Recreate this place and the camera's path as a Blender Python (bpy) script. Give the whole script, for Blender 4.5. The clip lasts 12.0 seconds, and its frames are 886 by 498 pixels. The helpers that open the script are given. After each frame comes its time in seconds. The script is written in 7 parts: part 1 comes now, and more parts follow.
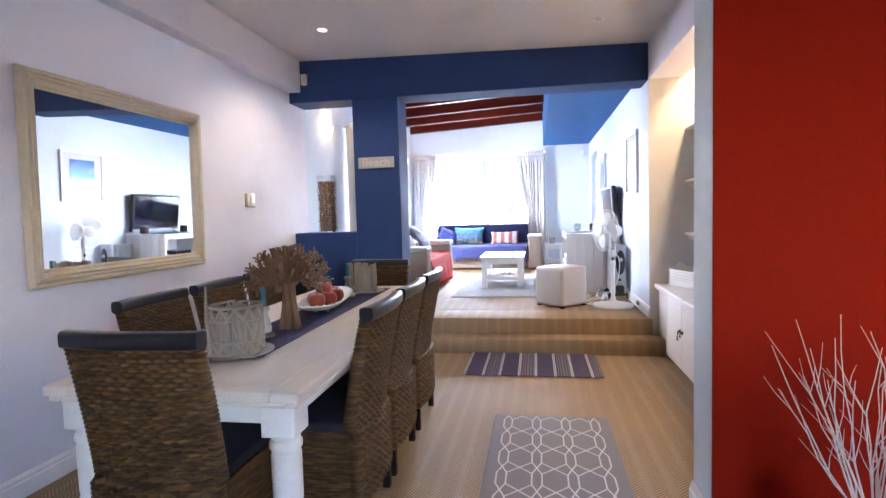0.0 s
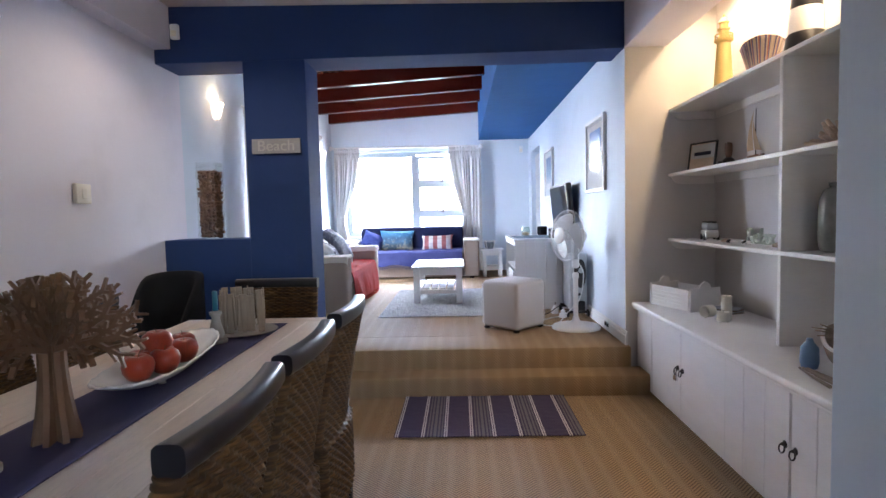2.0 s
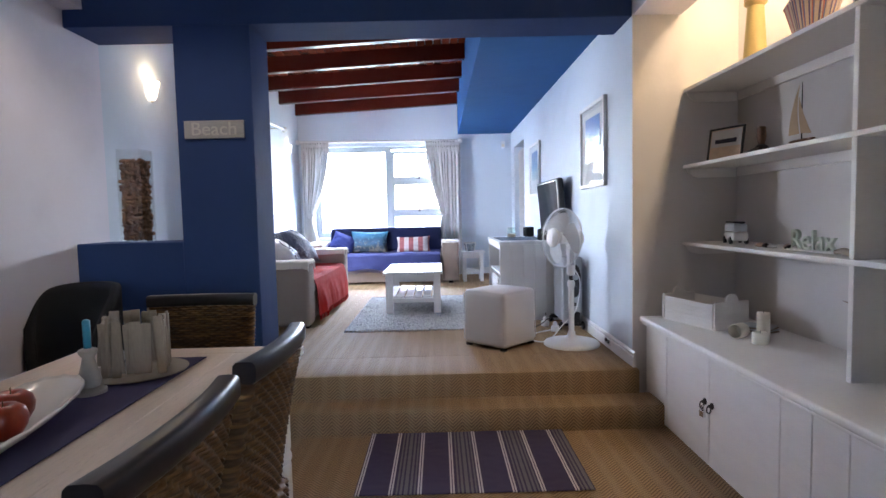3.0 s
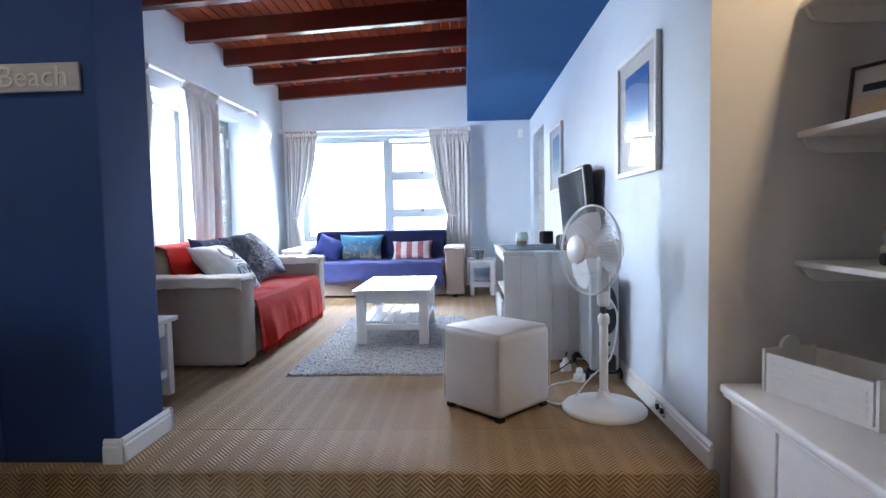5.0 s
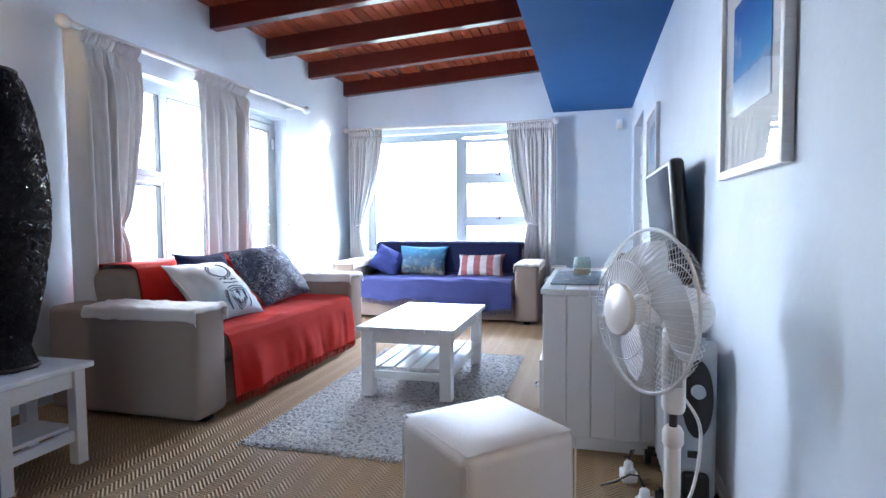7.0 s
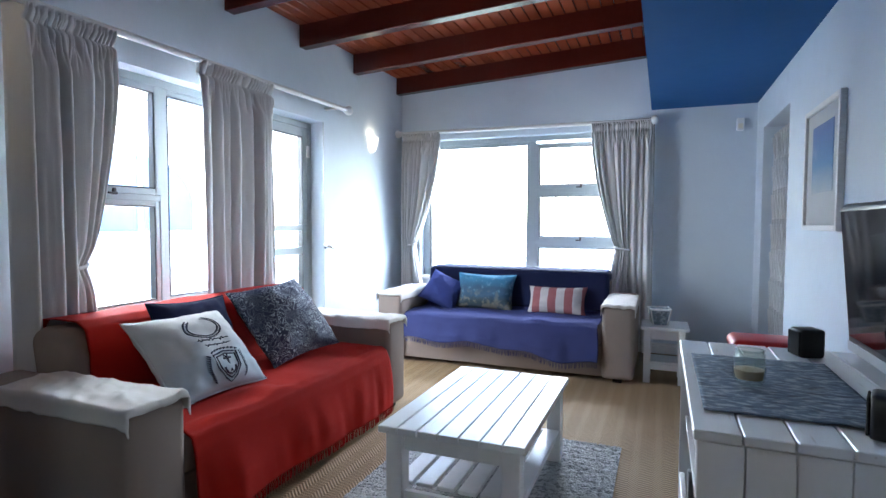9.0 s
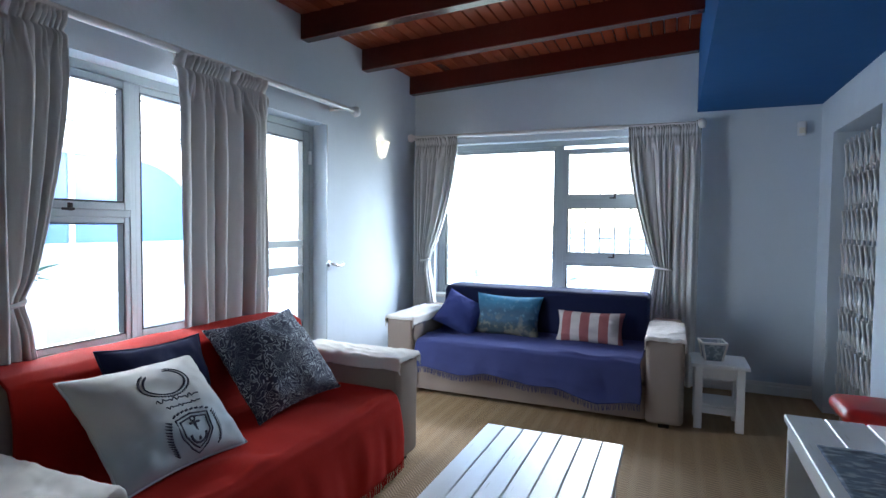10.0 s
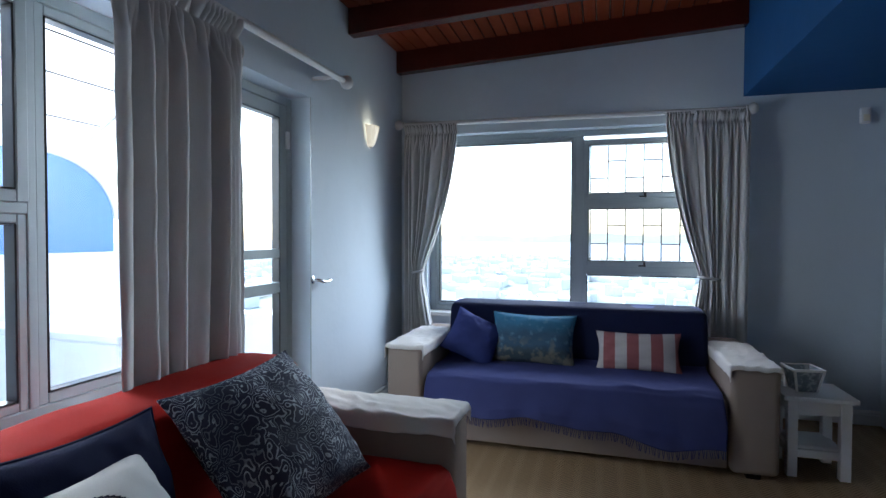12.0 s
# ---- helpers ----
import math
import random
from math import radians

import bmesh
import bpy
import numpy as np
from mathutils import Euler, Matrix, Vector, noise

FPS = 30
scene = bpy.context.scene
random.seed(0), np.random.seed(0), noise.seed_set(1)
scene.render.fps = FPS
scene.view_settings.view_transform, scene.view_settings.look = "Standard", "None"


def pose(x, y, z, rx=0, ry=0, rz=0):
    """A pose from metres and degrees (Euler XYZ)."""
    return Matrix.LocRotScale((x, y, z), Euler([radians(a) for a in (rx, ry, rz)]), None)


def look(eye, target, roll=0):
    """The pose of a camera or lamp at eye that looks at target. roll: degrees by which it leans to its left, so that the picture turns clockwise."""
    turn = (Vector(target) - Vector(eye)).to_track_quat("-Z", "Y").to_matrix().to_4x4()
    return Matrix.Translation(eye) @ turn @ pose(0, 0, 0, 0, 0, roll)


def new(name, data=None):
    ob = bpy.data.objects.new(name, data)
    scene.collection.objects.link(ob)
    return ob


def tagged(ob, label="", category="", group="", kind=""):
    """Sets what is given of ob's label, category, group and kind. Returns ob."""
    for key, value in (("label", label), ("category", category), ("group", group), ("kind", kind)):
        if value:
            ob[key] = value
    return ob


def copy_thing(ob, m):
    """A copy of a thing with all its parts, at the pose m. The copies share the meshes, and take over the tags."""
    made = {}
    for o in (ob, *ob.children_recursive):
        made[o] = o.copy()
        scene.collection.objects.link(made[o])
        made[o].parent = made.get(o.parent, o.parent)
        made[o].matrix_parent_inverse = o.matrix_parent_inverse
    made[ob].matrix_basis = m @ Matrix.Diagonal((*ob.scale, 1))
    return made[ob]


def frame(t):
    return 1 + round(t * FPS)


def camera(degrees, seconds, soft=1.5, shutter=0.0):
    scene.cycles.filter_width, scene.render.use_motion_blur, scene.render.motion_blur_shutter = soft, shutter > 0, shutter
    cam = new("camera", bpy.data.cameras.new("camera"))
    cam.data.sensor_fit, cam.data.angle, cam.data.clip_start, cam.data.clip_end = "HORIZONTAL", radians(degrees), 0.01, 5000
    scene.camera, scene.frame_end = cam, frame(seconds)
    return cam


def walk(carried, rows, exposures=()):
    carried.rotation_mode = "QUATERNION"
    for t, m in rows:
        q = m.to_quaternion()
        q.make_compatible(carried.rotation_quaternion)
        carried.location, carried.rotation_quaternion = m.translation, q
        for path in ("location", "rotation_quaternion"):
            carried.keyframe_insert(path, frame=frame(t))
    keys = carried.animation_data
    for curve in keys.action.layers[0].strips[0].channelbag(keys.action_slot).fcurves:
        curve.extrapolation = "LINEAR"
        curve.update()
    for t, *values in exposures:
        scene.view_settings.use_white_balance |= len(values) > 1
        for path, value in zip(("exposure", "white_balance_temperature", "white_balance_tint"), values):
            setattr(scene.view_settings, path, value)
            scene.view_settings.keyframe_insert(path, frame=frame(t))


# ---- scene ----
cam = camera(78.7, 12.0)
PATH = [
    (0, (0.081, 0.066, 1.309), (-0.261, 2.033, 1.184), -1.6),
    (0.5, (0.019, 0.383, 1.298), (-0.265, 2.359, 1.175), -1.6),
    (1, (-0.044, 0.665, 1.305), (-0.24, 2.651, 1.178), -1.5),
    (1.5, (-0.089, 0.983, 1.299), (-0.209, 2.976, 1.174), -1.5),
    (2, (-0.116, 1.269, 1.304), (-0.183, 3.264, 1.179), -1.4),
    (2.5, (-0.142, 1.595, 1.31), (-0.157, 3.591, 1.184), -1.4),
    (3, (-0.114, 1.938, 1.293), (-0.1, 3.934, 1.167), -1.3),
    (5, (0.189, 3.258, 1.279), (0.104, 5.253, 1.16), -1.1),
    (5.5, (0.33, 3.555, 1.265), (0.168, 5.545, 1.149), -1.1),
    (6, (0.468, 3.813, 1.278), (0.204, 5.793, 1.165), -1.1),
    (6.5, (0.589, 4.099, 1.272), (0.194, 6.057, 1.165), -0.6),
    (7, (0.64, 4.388, 1.346), (0.121, 6.317, 1.243), -0.5),
    (9, (0.352, 5.433, 1.535), (-0.399, 7.285, 1.441), 0.2),
    (9.5, (0.247, 5.651, 1.609), (-0.528, 7.493, 1.519), 0.4),
    (10, (0.087, 5.926, 1.637), (-0.7, 7.763, 1.553), 0.6),
    (10.5, (-0.094, 6.121, 1.662), (-0.88, 7.958, 1.583), 0.5),
    (11, (-0.303, 6.287, 1.643), (-1.064, 8.136, 1.572), 0.5),
    (11.5, (-0.5, 6.423, 1.608), (-1.174, 8.305, 1.547), 0.4),
    (12, (-0.752, 6.578, 1.599), (-1.31, 8.498, 1.55), 0.2),
]
EXPOSURES = [(0.0, 6.1, 6350, 20), (1.5, 5.5, 6150, 18), (3.0, 5.05, 6150, 17), (5.0, 5.05, 6050, 13), (7.0, 5.05, 6050, 13), (9.0, 4.12, 6200, 9), (10.0, 3.4, 6200, 8), (11.0, 2.85, 6150, 8), (12.0, 2.48, 6150, 8)]
walk(cam, [(t, look(eye, target, roll)) for t, eye, target, roll in PATH], EXPOSURES)

# ---- light ----
world = bpy.data.worlds.new("world")
scene.world = world
world.use_nodes = True
wn = world.node_tree.nodes
sky = wn.new("ShaderNodeTexSky")
sky.sky_type = "NISHITA"
sky.sun_disc = False
sky.sun_elevation, sky.sun_rotation = radians(50), radians(-60)
wn["Background"].inputs["Strength"].default_value = 0.15
world.node_tree.links.new(sky.outputs[0], wn["Background"].inputs["Color"])


def lamp(name, kind, where, target, power, colour, size=0.1, label="", **more):
    data = bpy.data.lights.new(name, kind)
    data.energy, data.color = power, colour
    if kind == "AREA":
        data.size = size
    elif kind == "SUN":
        data.angle = size
    else:
        data.shadow_soft_size = size
    for key, value in more.items():
        if key == "spot":
            data.spot_size, data.spot_blend = radians(value), 0.6
        if key == "long":
            data.shape, data.size_y = "RECTANGLE", value
    ob = new(name, data)
    ob.matrix_world = look(where, target)
    return ob


WARM = (1.0, 0.75, 0.43)
lamp("sun", "SUN", (-6, 9, 8), (0, 7, 0), 1.2, (1.0, 0.95, 0.88), radians(12))
lamp("sky_lamp_north", "AREA", (-0.3, 12.6, 2.75), (-1.2, 8.6, 1.6), 40, (0.86, 0.93, 1.0), 2.4, long=1.3)
lamp("sky_lamp_west", "AREA", (-3.5, 8.2, 2.3), (-0.9, 8.0, 1.7), 14, (0.86, 0.93, 1.0), 1.0, long=2.6)
lamp("downlight_lamp", "SPOT", (-1.67, 4.5, 2.86), (-1.67, 4.5, 0), 0.7, (1.0, 0.86, 0.66), 0.04, spot=130)
lamp("cove_lamp", "AREA", (1.60, 4.0, 2.72), (1.60, 4.0, 0), 0.8, WARM, 0.12, long=2.3)
lamp("sconce_lamp", "POINT", (-2.30, 6.33, 2.40), (0, 0, 0), 0.11, WARM, 0.03)
lamp("sconce_lamp", "POINT", (-2.33, 10.26, 2.40), (0, 0, 0), 0.05, (1.0, 0.85, 0.62), 0.03)

# ---- materials ----


class Mat:
    """A node material with two scales of colour variation and a fine relief."""

    def __init__(self, name, colour, rough=0.6, vary=0.08, scale=6.0, bump=0.05, fine=120.0, metal=0.0, stretch=(1, 1, 1), **extra):
        self.m = bpy.data.materials.new(name)
        self.m.use_nodes = True
        self.t = self.m.node_tree
        self.b = self.t.nodes["Principled BSDF"]
        self.b.inputs["Roughness"].default_value = rough
        self.b.inputs["Metallic"].default_value = metal
        co = self.t.nodes.new("ShaderNodeTexCoord")
        mp = self.t.nodes.new("ShaderNodeMapping")
        mp.inputs["Scale"].default_value = stretch
        self.link(co.outputs["Object"], mp.inputs["Vector"])
        self.co = mp.outputs[0]
        big = self.noise(scale, 4)
        small = self.noise(fine, 3)
        self.small = small
        dark = tuple(c * (1 - vary) for c in colour) + (1,)
        light = tuple(min(1, c * (1 + vary)) for c in colour) + (1,)
        self.colour = self.mix(big, dark, light)
        self.colour = self.mix(self.ramp(small, 0.35, 0.65), self.colour, light, 0.35)
        self.link(self.colour, self.b.inputs["Base Color"])
        if bump:
            self.relief(small, bump, 0.002)
        for key, value in extra.items():
            self.b.inputs[key.replace("_", " ").title().replace("Ior", "IOR")].default_value = value

    def link(self, a, b):
        self.t.links.new(a, b)

    def noise(self, scale, detail=3, vector=None):
        n = self.t.nodes.new("ShaderNodeTexNoise")
        n.inputs["Scale"].default_value, n.inputs["Detail"].default_value = scale, detail
        self.link(vector or self.co, n.inputs["Vector"])
        return n.outputs["Fac"]

    def maths(self, op, a, b=None, c=None):
        n = self.t.nodes.new("ShaderNodeMath")
        n.operation = op
        for k, v in enumerate((a, b, c)):
            if v is None:
                continue
            if isinstance(v, (int, float)):
                n.inputs[k].default_value = v
            else:
                self.link(v, n.inputs[k])
        return n.outputs[0]

    def ramp(self, fac, a, b):
        n = self.t.nodes.new("ShaderNodeMapRange")
        n.inputs["From Min"].default_value, n.inputs["From Max"].default_value = a, b
        self.link(fac, n.inputs["Value"])
        return n.outputs[0]

    def mix(self, fac, a, b, amount=None):
        n = self.t.nodes.new("ShaderNodeMix")
        n.data_type = "RGBA"
        if amount is not None:
            fac = self.maths("MULTIPLY", fac, amount)
        for v, slot in ((fac, 0), (a, 6), (b, 7)):
            if isinstance(v, (int, float, tuple)):
                n.inputs[slot].default_value = v if not isinstance(v, tuple) else (*v[:3], 1)
            else:
                self.link(v, n.inputs[slot])
        return n.outputs[2]

    def relief(self, height, strength, distance=0.003):
        n = self.t.nodes.new("ShaderNodeBump")
        n.inputs["Strength"].default_value, n.inputs["Distance"].default_value = strength, distance
        self.link(height, n.inputs["Height"])
        if self.b.inputs["Normal"].links:
            self.link(self.b.inputs["Normal"].links[0].from_socket, n.inputs["Normal"])
        self.link(n.outputs[0], self.b.inputs["Normal"])

    def axes(self):
        n = self.t.nodes.new("ShaderNodeSeparateXYZ")
        self.link(self.co, n.inputs[0])
        return n.outputs

    def paint(self, colour):
        self.colour = colour
        self.link(colour, self.b.inputs["Base Color"])


def wall_paint(name, colour, bump=0.25):
    k = Mat(name, colour, 0.75, 0.03, 1.3, bump, 45)
    k.relief(k.noise(5, 4), 0.35, 0.015)
    k.b.inputs["Specular IOR Level"].default_value = 0.2
    k.paint(k.mix(k.ramp(k.noise(2.2, 5), 0.55, 0.75), k.colour, tuple(c * 0.86 for c in colour), 0.5))
    return k.m


M_WHITE = wall_paint("white wall paint", (0.75, 0.725, 0.80))
M_PALE = wall_paint("pale blue wall paint", (0.62, 0.69, 0.765))
M_BLUE = wall_paint("blue wall paint", (0.026, 0.055, 0.165))
M_SOFFIT = wall_paint("bright blue paint", (0.019, 0.100, 0.275), 0.1)
M_RED = wall_paint("red wall paint", (0.235, 0.0095, 0.002))
M_RED.node_tree.nodes["Principled BSDF"].inputs["Specular IOR Level"].default_value = 0.06
M_CEIL = wall_paint("ceiling paint", (0.72, 0.68, 0.68))
M_CREAM = wall_paint("cream wall paint", (0.68, 0.655, 0.635))
M_GLOSS = Mat("white gloss paint", (0.76, 0.76, 0.76), 0.35, 0.04, 4, 0.06, 60).m
M_CHALK = Mat("chalky white paint", (0.84, 0.815, 0.785), 0.5, 0.06, 5, 0.2, 40, stretch=(1, 1, 4)).m
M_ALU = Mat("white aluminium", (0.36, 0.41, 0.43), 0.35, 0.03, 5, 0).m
M_CHROME = Mat("chrome", (0.75, 0.75, 0.76), 0.15, 0.02, 5, 0, metal=1.0).m
M_IRON = Mat("dark iron", (0.06, 0.05, 0.05), 0.35, 0.2, 20, 0.1, metal=0.8).m
M_CANE = Mat("lacquered black cane", (0.022, 0.018, 0.020), 0.22, 0.3, 20, 0.05).m
M_BLACK = Mat("black plastic", (0.012, 0.012, 0.014), 0.35, 0.2, 9, 0.05).m
M_CLOTHBLACK = Mat("black cloth", (0.008, 0.008, 0.010), 0.9, 0.2, 9, 0.4, 300).m
M_SCREEN = Mat("glossy black screen", (0.010, 0.010, 0.012), 0.05, 0.1, 2, 0, specular_ior_level=0.55).m
M_PLASTIC = Mat("white plastic", (0.78, 0.79, 0.80), 0.3, 0.02, 5, 0).m
M_IVORY = Mat("ivory plastic", (0.78, 0.72, 0.60), 0.4, 0.03, 5, 0).m
M_GREY = Mat("grey enamel", (0.42, 0.45, 0.48), 0.35, 0.04, 6, 0.02).m
M_GUARD = Mat("pale grey wire enamel", (0.60, 0.62, 0.64), 0.35, 0.04, 6, 0).m
M_LEATHER = Mat("white leatherette", (0.54, 0.53, 0.545), 0.5, 0.05, 7, 0.3, 160).m
M_DARKWOOD = Mat("dark stained wood", (0.016, 0.010, 0.011), 0.25, 0.3, 5, 0.1, 50, stretch=(1, 6, 6)).m
M_SLIP = Mat("beige slipcover linen", (0.28, 0.225, 0.195), 0.85, 0.06, 6, 0.45, 420).m
M_COVER = Mat("off-white arm cover cotton", (0.67, 0.64, 0.61), 0.85, 0.05, 8, 0.4, 300).m
M_THROWRED = Mat("red woven throw", (0.33, 0.011, 0.006), 0.9, 0.15, 9, 0.6, 330).m
M_THROWBLUE = Mat("blue violet woven throw", (0.046, 0.055, 0.155), 0.9, 0.15, 9, 0.6, 330).m
M_NAVY = Mat("navy cloth", (0.010, 0.014, 0.045), 0.85, 0.15, 9, 0.4, 300).m
M_BLUECUSH = Mat("blue cotton", (0.045, 0.06, 0.20), 0.85, 0.12, 9, 0.4, 260).m
M_CANVAS = Mat("white canvas", (0.58, 0.58, 0.57), 0.85, 0.05, 12, 0.4, 260).m
M_INK = Mat("navy print ink", (0.02, 0.025, 0.05), 0.8, 0.2, 20, 0).m
M_CURTAIN = Mat("taupe curtain cloth", (0.71, 0.705, 0.70), 0.8, 0.06, 5, 0.3, 260, stretch=(1, 1, 0.3)).m

for cloth in (M_THROWRED, M_THROWBLUE, M_NAVY, M_BLUECUSH, M_SLIP, M_COVER, M_CURTAIN):
    cloth.node_tree.nodes["Principled BSDF"].inputs["Specular IOR Level"].default_value = 0.12


def translucent(material, colour, amount):
    """Lets part of the light through a cloth."""
    t = material.node_tree
    out = t.nodes["Material Output"]
    through_cloth = t.nodes.new("ShaderNodeBsdfTranslucent")
    through_cloth.inputs["Color"].default_value = (*colour, 1)
    mixer = t.nodes.new("ShaderNodeMixShader")
    mixer.inputs[0].default_value = amount
    t.links.new(t.nodes["Principled BSDF"].outputs[0], mixer.inputs[1])
    t.links.new(through_cloth.outputs[0], mixer.inputs[2])
    t.links.new(mixer.outputs[0], out.inputs["Surface"])


translucent(M_CURTAIN, (0.80, 0.79, 0.80), 0.07)
M_TREE = Mat("cut plywood", (0.155, 0.075, 0.036), 0.6, 0.25, 8, 0.15, 60, stretch=(3, 3, 0.6)).m
M_DRIFT = Mat("grey driftwood", (0.28, 0.22, 0.165), 0.8, 0.3, 14, 0.6, 90, stretch=(2, 2, 0.5)).m
M_DRIFTDARK = Mat("weathered brown driftwood", (0.21, 0.175, 0.145), 0.8, 0.4, 14, 0.6, 90, stretch=(2, 2, 0.5)).m
M_CERAMIC = Mat("white ceramic", (0.78, 0.76, 0.72), 0.18, 0.03, 6, 0).m
M_STONEWARE = Mat("grey stoneware", (0.36, 0.32, 0.28), 0.5, 0.12, 25, 0.3, 80).m
M_TEAL = Mat("teal wax", (0.01, 0.16, 0.25), 0.4, 0.05, 9, 0).m
M_WAX = Mat("cream wax", (0.78, 0.74, 0.64), 0.45, 0.04, 9, 0).m
M_BULB = Mat("satin steel", (0.55, 0.55, 0.55), 0.3, 0.03, 9, 0, metal=1.0).m
M_TWIG = Mat("whitewashed twig", (0.60, 0.46, 0.40), 0.8, 0.2, 30, 0.4, 120).m
M_SHELL = Mat("pale shell", (0.62, 0.48, 0.36), 0.5, 0.25, 18, 0.4, 60).m
M_GREEN = Mat("agave leaf", (0.09, 0.17, 0.12), 0.5, 0.25, 12, 0.2).m
M_TOWER = Mat("ochre plaster", (0.46, 0.34, 0.12), 0.55, 0.06, 8, 0.15).m
M_BALCONY = wall_paint("white balcony render", (0.78, 0.78, 0.76))
M_BLUEPANEL = Mat("pale blue balcony panel", (0.10, 0.22, 0.46), 0.25, 0.04, 3, 0).m
M_DECK = Mat("balcony tile", (0.55, 0.56, 0.58), 0.5, 0.06, 3, 0.1).m
M_MIRROR = Mat("mirror silver", (0.93, 0.94, 0.94), 0.0, 0.0, 5, 0, metal=1.0).m
M_POOL = Mat("bright blue plastic", (0.02, 0.24, 0.55), 0.4, 0.1, 8, 0).m


def glass_material(name, tint=(1, 1, 1)):
    m = bpy.data.materials.new(name)
    m.use_nodes = True
    t = m.node_tree
    t.nodes.clear()
    out = t.nodes.new("ShaderNodeOutputMaterial")
    clear = t.nodes.new("ShaderNodeBsdfTransparent")
    clear.inputs["Color"].default_value = (*tint, 1)
    gloss = t.nodes.new("ShaderNodeBsdfGlossy")
    gloss.inputs["Roughness"].default_value = 0.01
    face = t.nodes.new("ShaderNodeLayerWeight")
    curve = t.nodes.new("ShaderNodeMath")
    curve.operation = "POWER"
    curve.inputs[1].default_value = 5
    t.links.new(face.outputs["Facing"], curve.inputs[0])
    fres = t.nodes.new("ShaderNodeMapRange")
    fres.inputs["To Min"].default_value = 0.045
    t.links.new(curve.outputs[0], fres.inputs["Value"])
    mixer = t.nodes.new("ShaderNodeMixShader")
    t.links.new(fres.outputs[0], mixer.inputs[0])
    t.links.new(clear.outputs[0], mixer.inputs[1])
    t.links.new(gloss.outputs[0], mixer.inputs[2])
    t.links.new(mixer.outputs[0], out.inputs["Surface"])
    return m


def frosted_plastic():
    """Milky plastic: half clear, half scattering."""
    m = bpy.data.materials.new("frosted fan plastic")
    m.use_nodes = True
    t = m.node_tree
    b = t.nodes["Principled BSDF"]
    b.inputs["Base Color"].default_value = (0.74, 0.75, 0.77, 1)
    b.inputs["Roughness"].default_value = 0.4
    clear = t.nodes.new("ShaderNodeBsdfTransparent")
    mixer = t.nodes.new("ShaderNodeMixShader")
    mixer.inputs[0].default_value = 0.42
    t.links.new(b.outputs[0], mixer.inputs[1])
    t.links.new(clear.outputs[0], mixer.inputs[2])
    t.links.new(mixer.outputs[0], t.nodes["Material Output"].inputs["Surface"])
    return m


M_GLASS = glass_material("clear glass", (0.97, 0.98, 0.98))
M_JARGLASS = glass_material("greenish jar glass", (0.90, 0.94, 0.92))
M_FANBLADE = frosted_plastic()


def glow_material(name, colour, strength):
    k = Mat(name, (0.9, 0.88, 0.8), 0.3, 0.02, 5, 0)
    k.b.inputs["Emission Color"].default_value = (*colour, 1)
    k.b.inputs["Emission Strength"].default_value = strength
    return k.m


M_GLOW = glow_material("lit lamp glass", (1.0, 0.88, 0.66), 0.10)
M_GLOWWARM = glow_material("lit frosted shell", (1.0, 0.80, 0.5), 0.07)


def sisal():
    """Herringbone sisal matting: columns of slanted ribs, their light and dark columns tinted in."""
    k = Mat("herringbone sisal", (0.36, 0.24, 0.125), 0.72, 0.14, 2.5, 0.3, 300)
    k.b.inputs["Specular IOR Level"].default_value = 0.3
    x, y, z = k.axes()
    fold = k.maths("PINGPONG", x, 0.055)
    run = k.maths("ADD", k.maths("ADD", y, z), fold)
    rib = k.maths("SINE", k.maths("MULTIPLY", run, 2 * math.pi / 0.021))
    # alternate columns, tinted below for the way slanted ribs catch light
    seam = k.maths("SINE", k.maths("MULTIPLY", x, 2 * math.pi / 0.11))
    base = k.colour
    col = k.mix(k.ramp(rib, -0.2, 0.9), base, (0.085, 0.055, 0.03), 0.72)
    # lighter columns: the ribs' directional shading put into the colour
    col = k.mix(k.ramp(seam, 0.0, 1.0), col, (0.50, 0.37, 0.23), 0.2)
    col = k.mix(k.ramp(k.noise(0.8, 3), 0.45, 0.75), col, (0.32, 0.21, 0.12), 0.3)
    k.paint(col)
    k.relief(rib, 0.5, 0.004)
    return k.m


def wicker():
    """Banana-leaf cord, varied from strand to strand."""
    k = Mat("woven banana leaf", (0.052, 0.024, 0.0085), 0.55, 0.4, 9, 0.5, 160, stretch=(0.6, 0.6, 5))
    k.b.inputs["Specular IOR Level"].default_value = 0.25
    k.paint(k.mix(k.ramp(k.noise(24, 2), 0.42, 0.68), k.colour, (0.21, 0.105, 0.034), 0.75))
    k.paint(k.mix(k.ramp(k.noise(9, 3), 0.5, 0.75), k.colour, (0.03, 0.016, 0.010), 0.6))
    return k.m


def limed_oak(name, colour, grain=(1, 14, 14)):
    k = Mat(name, colour, 0.5, 0.12, 7, 0.25, 60, stretch=grain)
    k.paint(k.mix(k.ramp(k.noise(30, 4), 0.55, 0.75), k.colour, tuple(c * 0.62 for c in colour), 0.5))
    return k.m


def pine_paint():
    """White paint worn over pine: faint grain and knots."""
    k = Mat("worn white paint on pine", (0.74, 0.75, 0.76), 0.28, 0.05, 4, 0.1, 50, stretch=(6, 0.6, 6))
    v = k.t.nodes.new("ShaderNodeTexVoronoi")
    v.inputs["Scale"].default_value = 7
    k.link(k.co, v.inputs["Vector"])
    k.paint(k.mix(k.ramp(v.outputs["Distance"], 0.16, 0.05), k.colour, (0.45, 0.42, 0.36), 0.5))
    return k.m


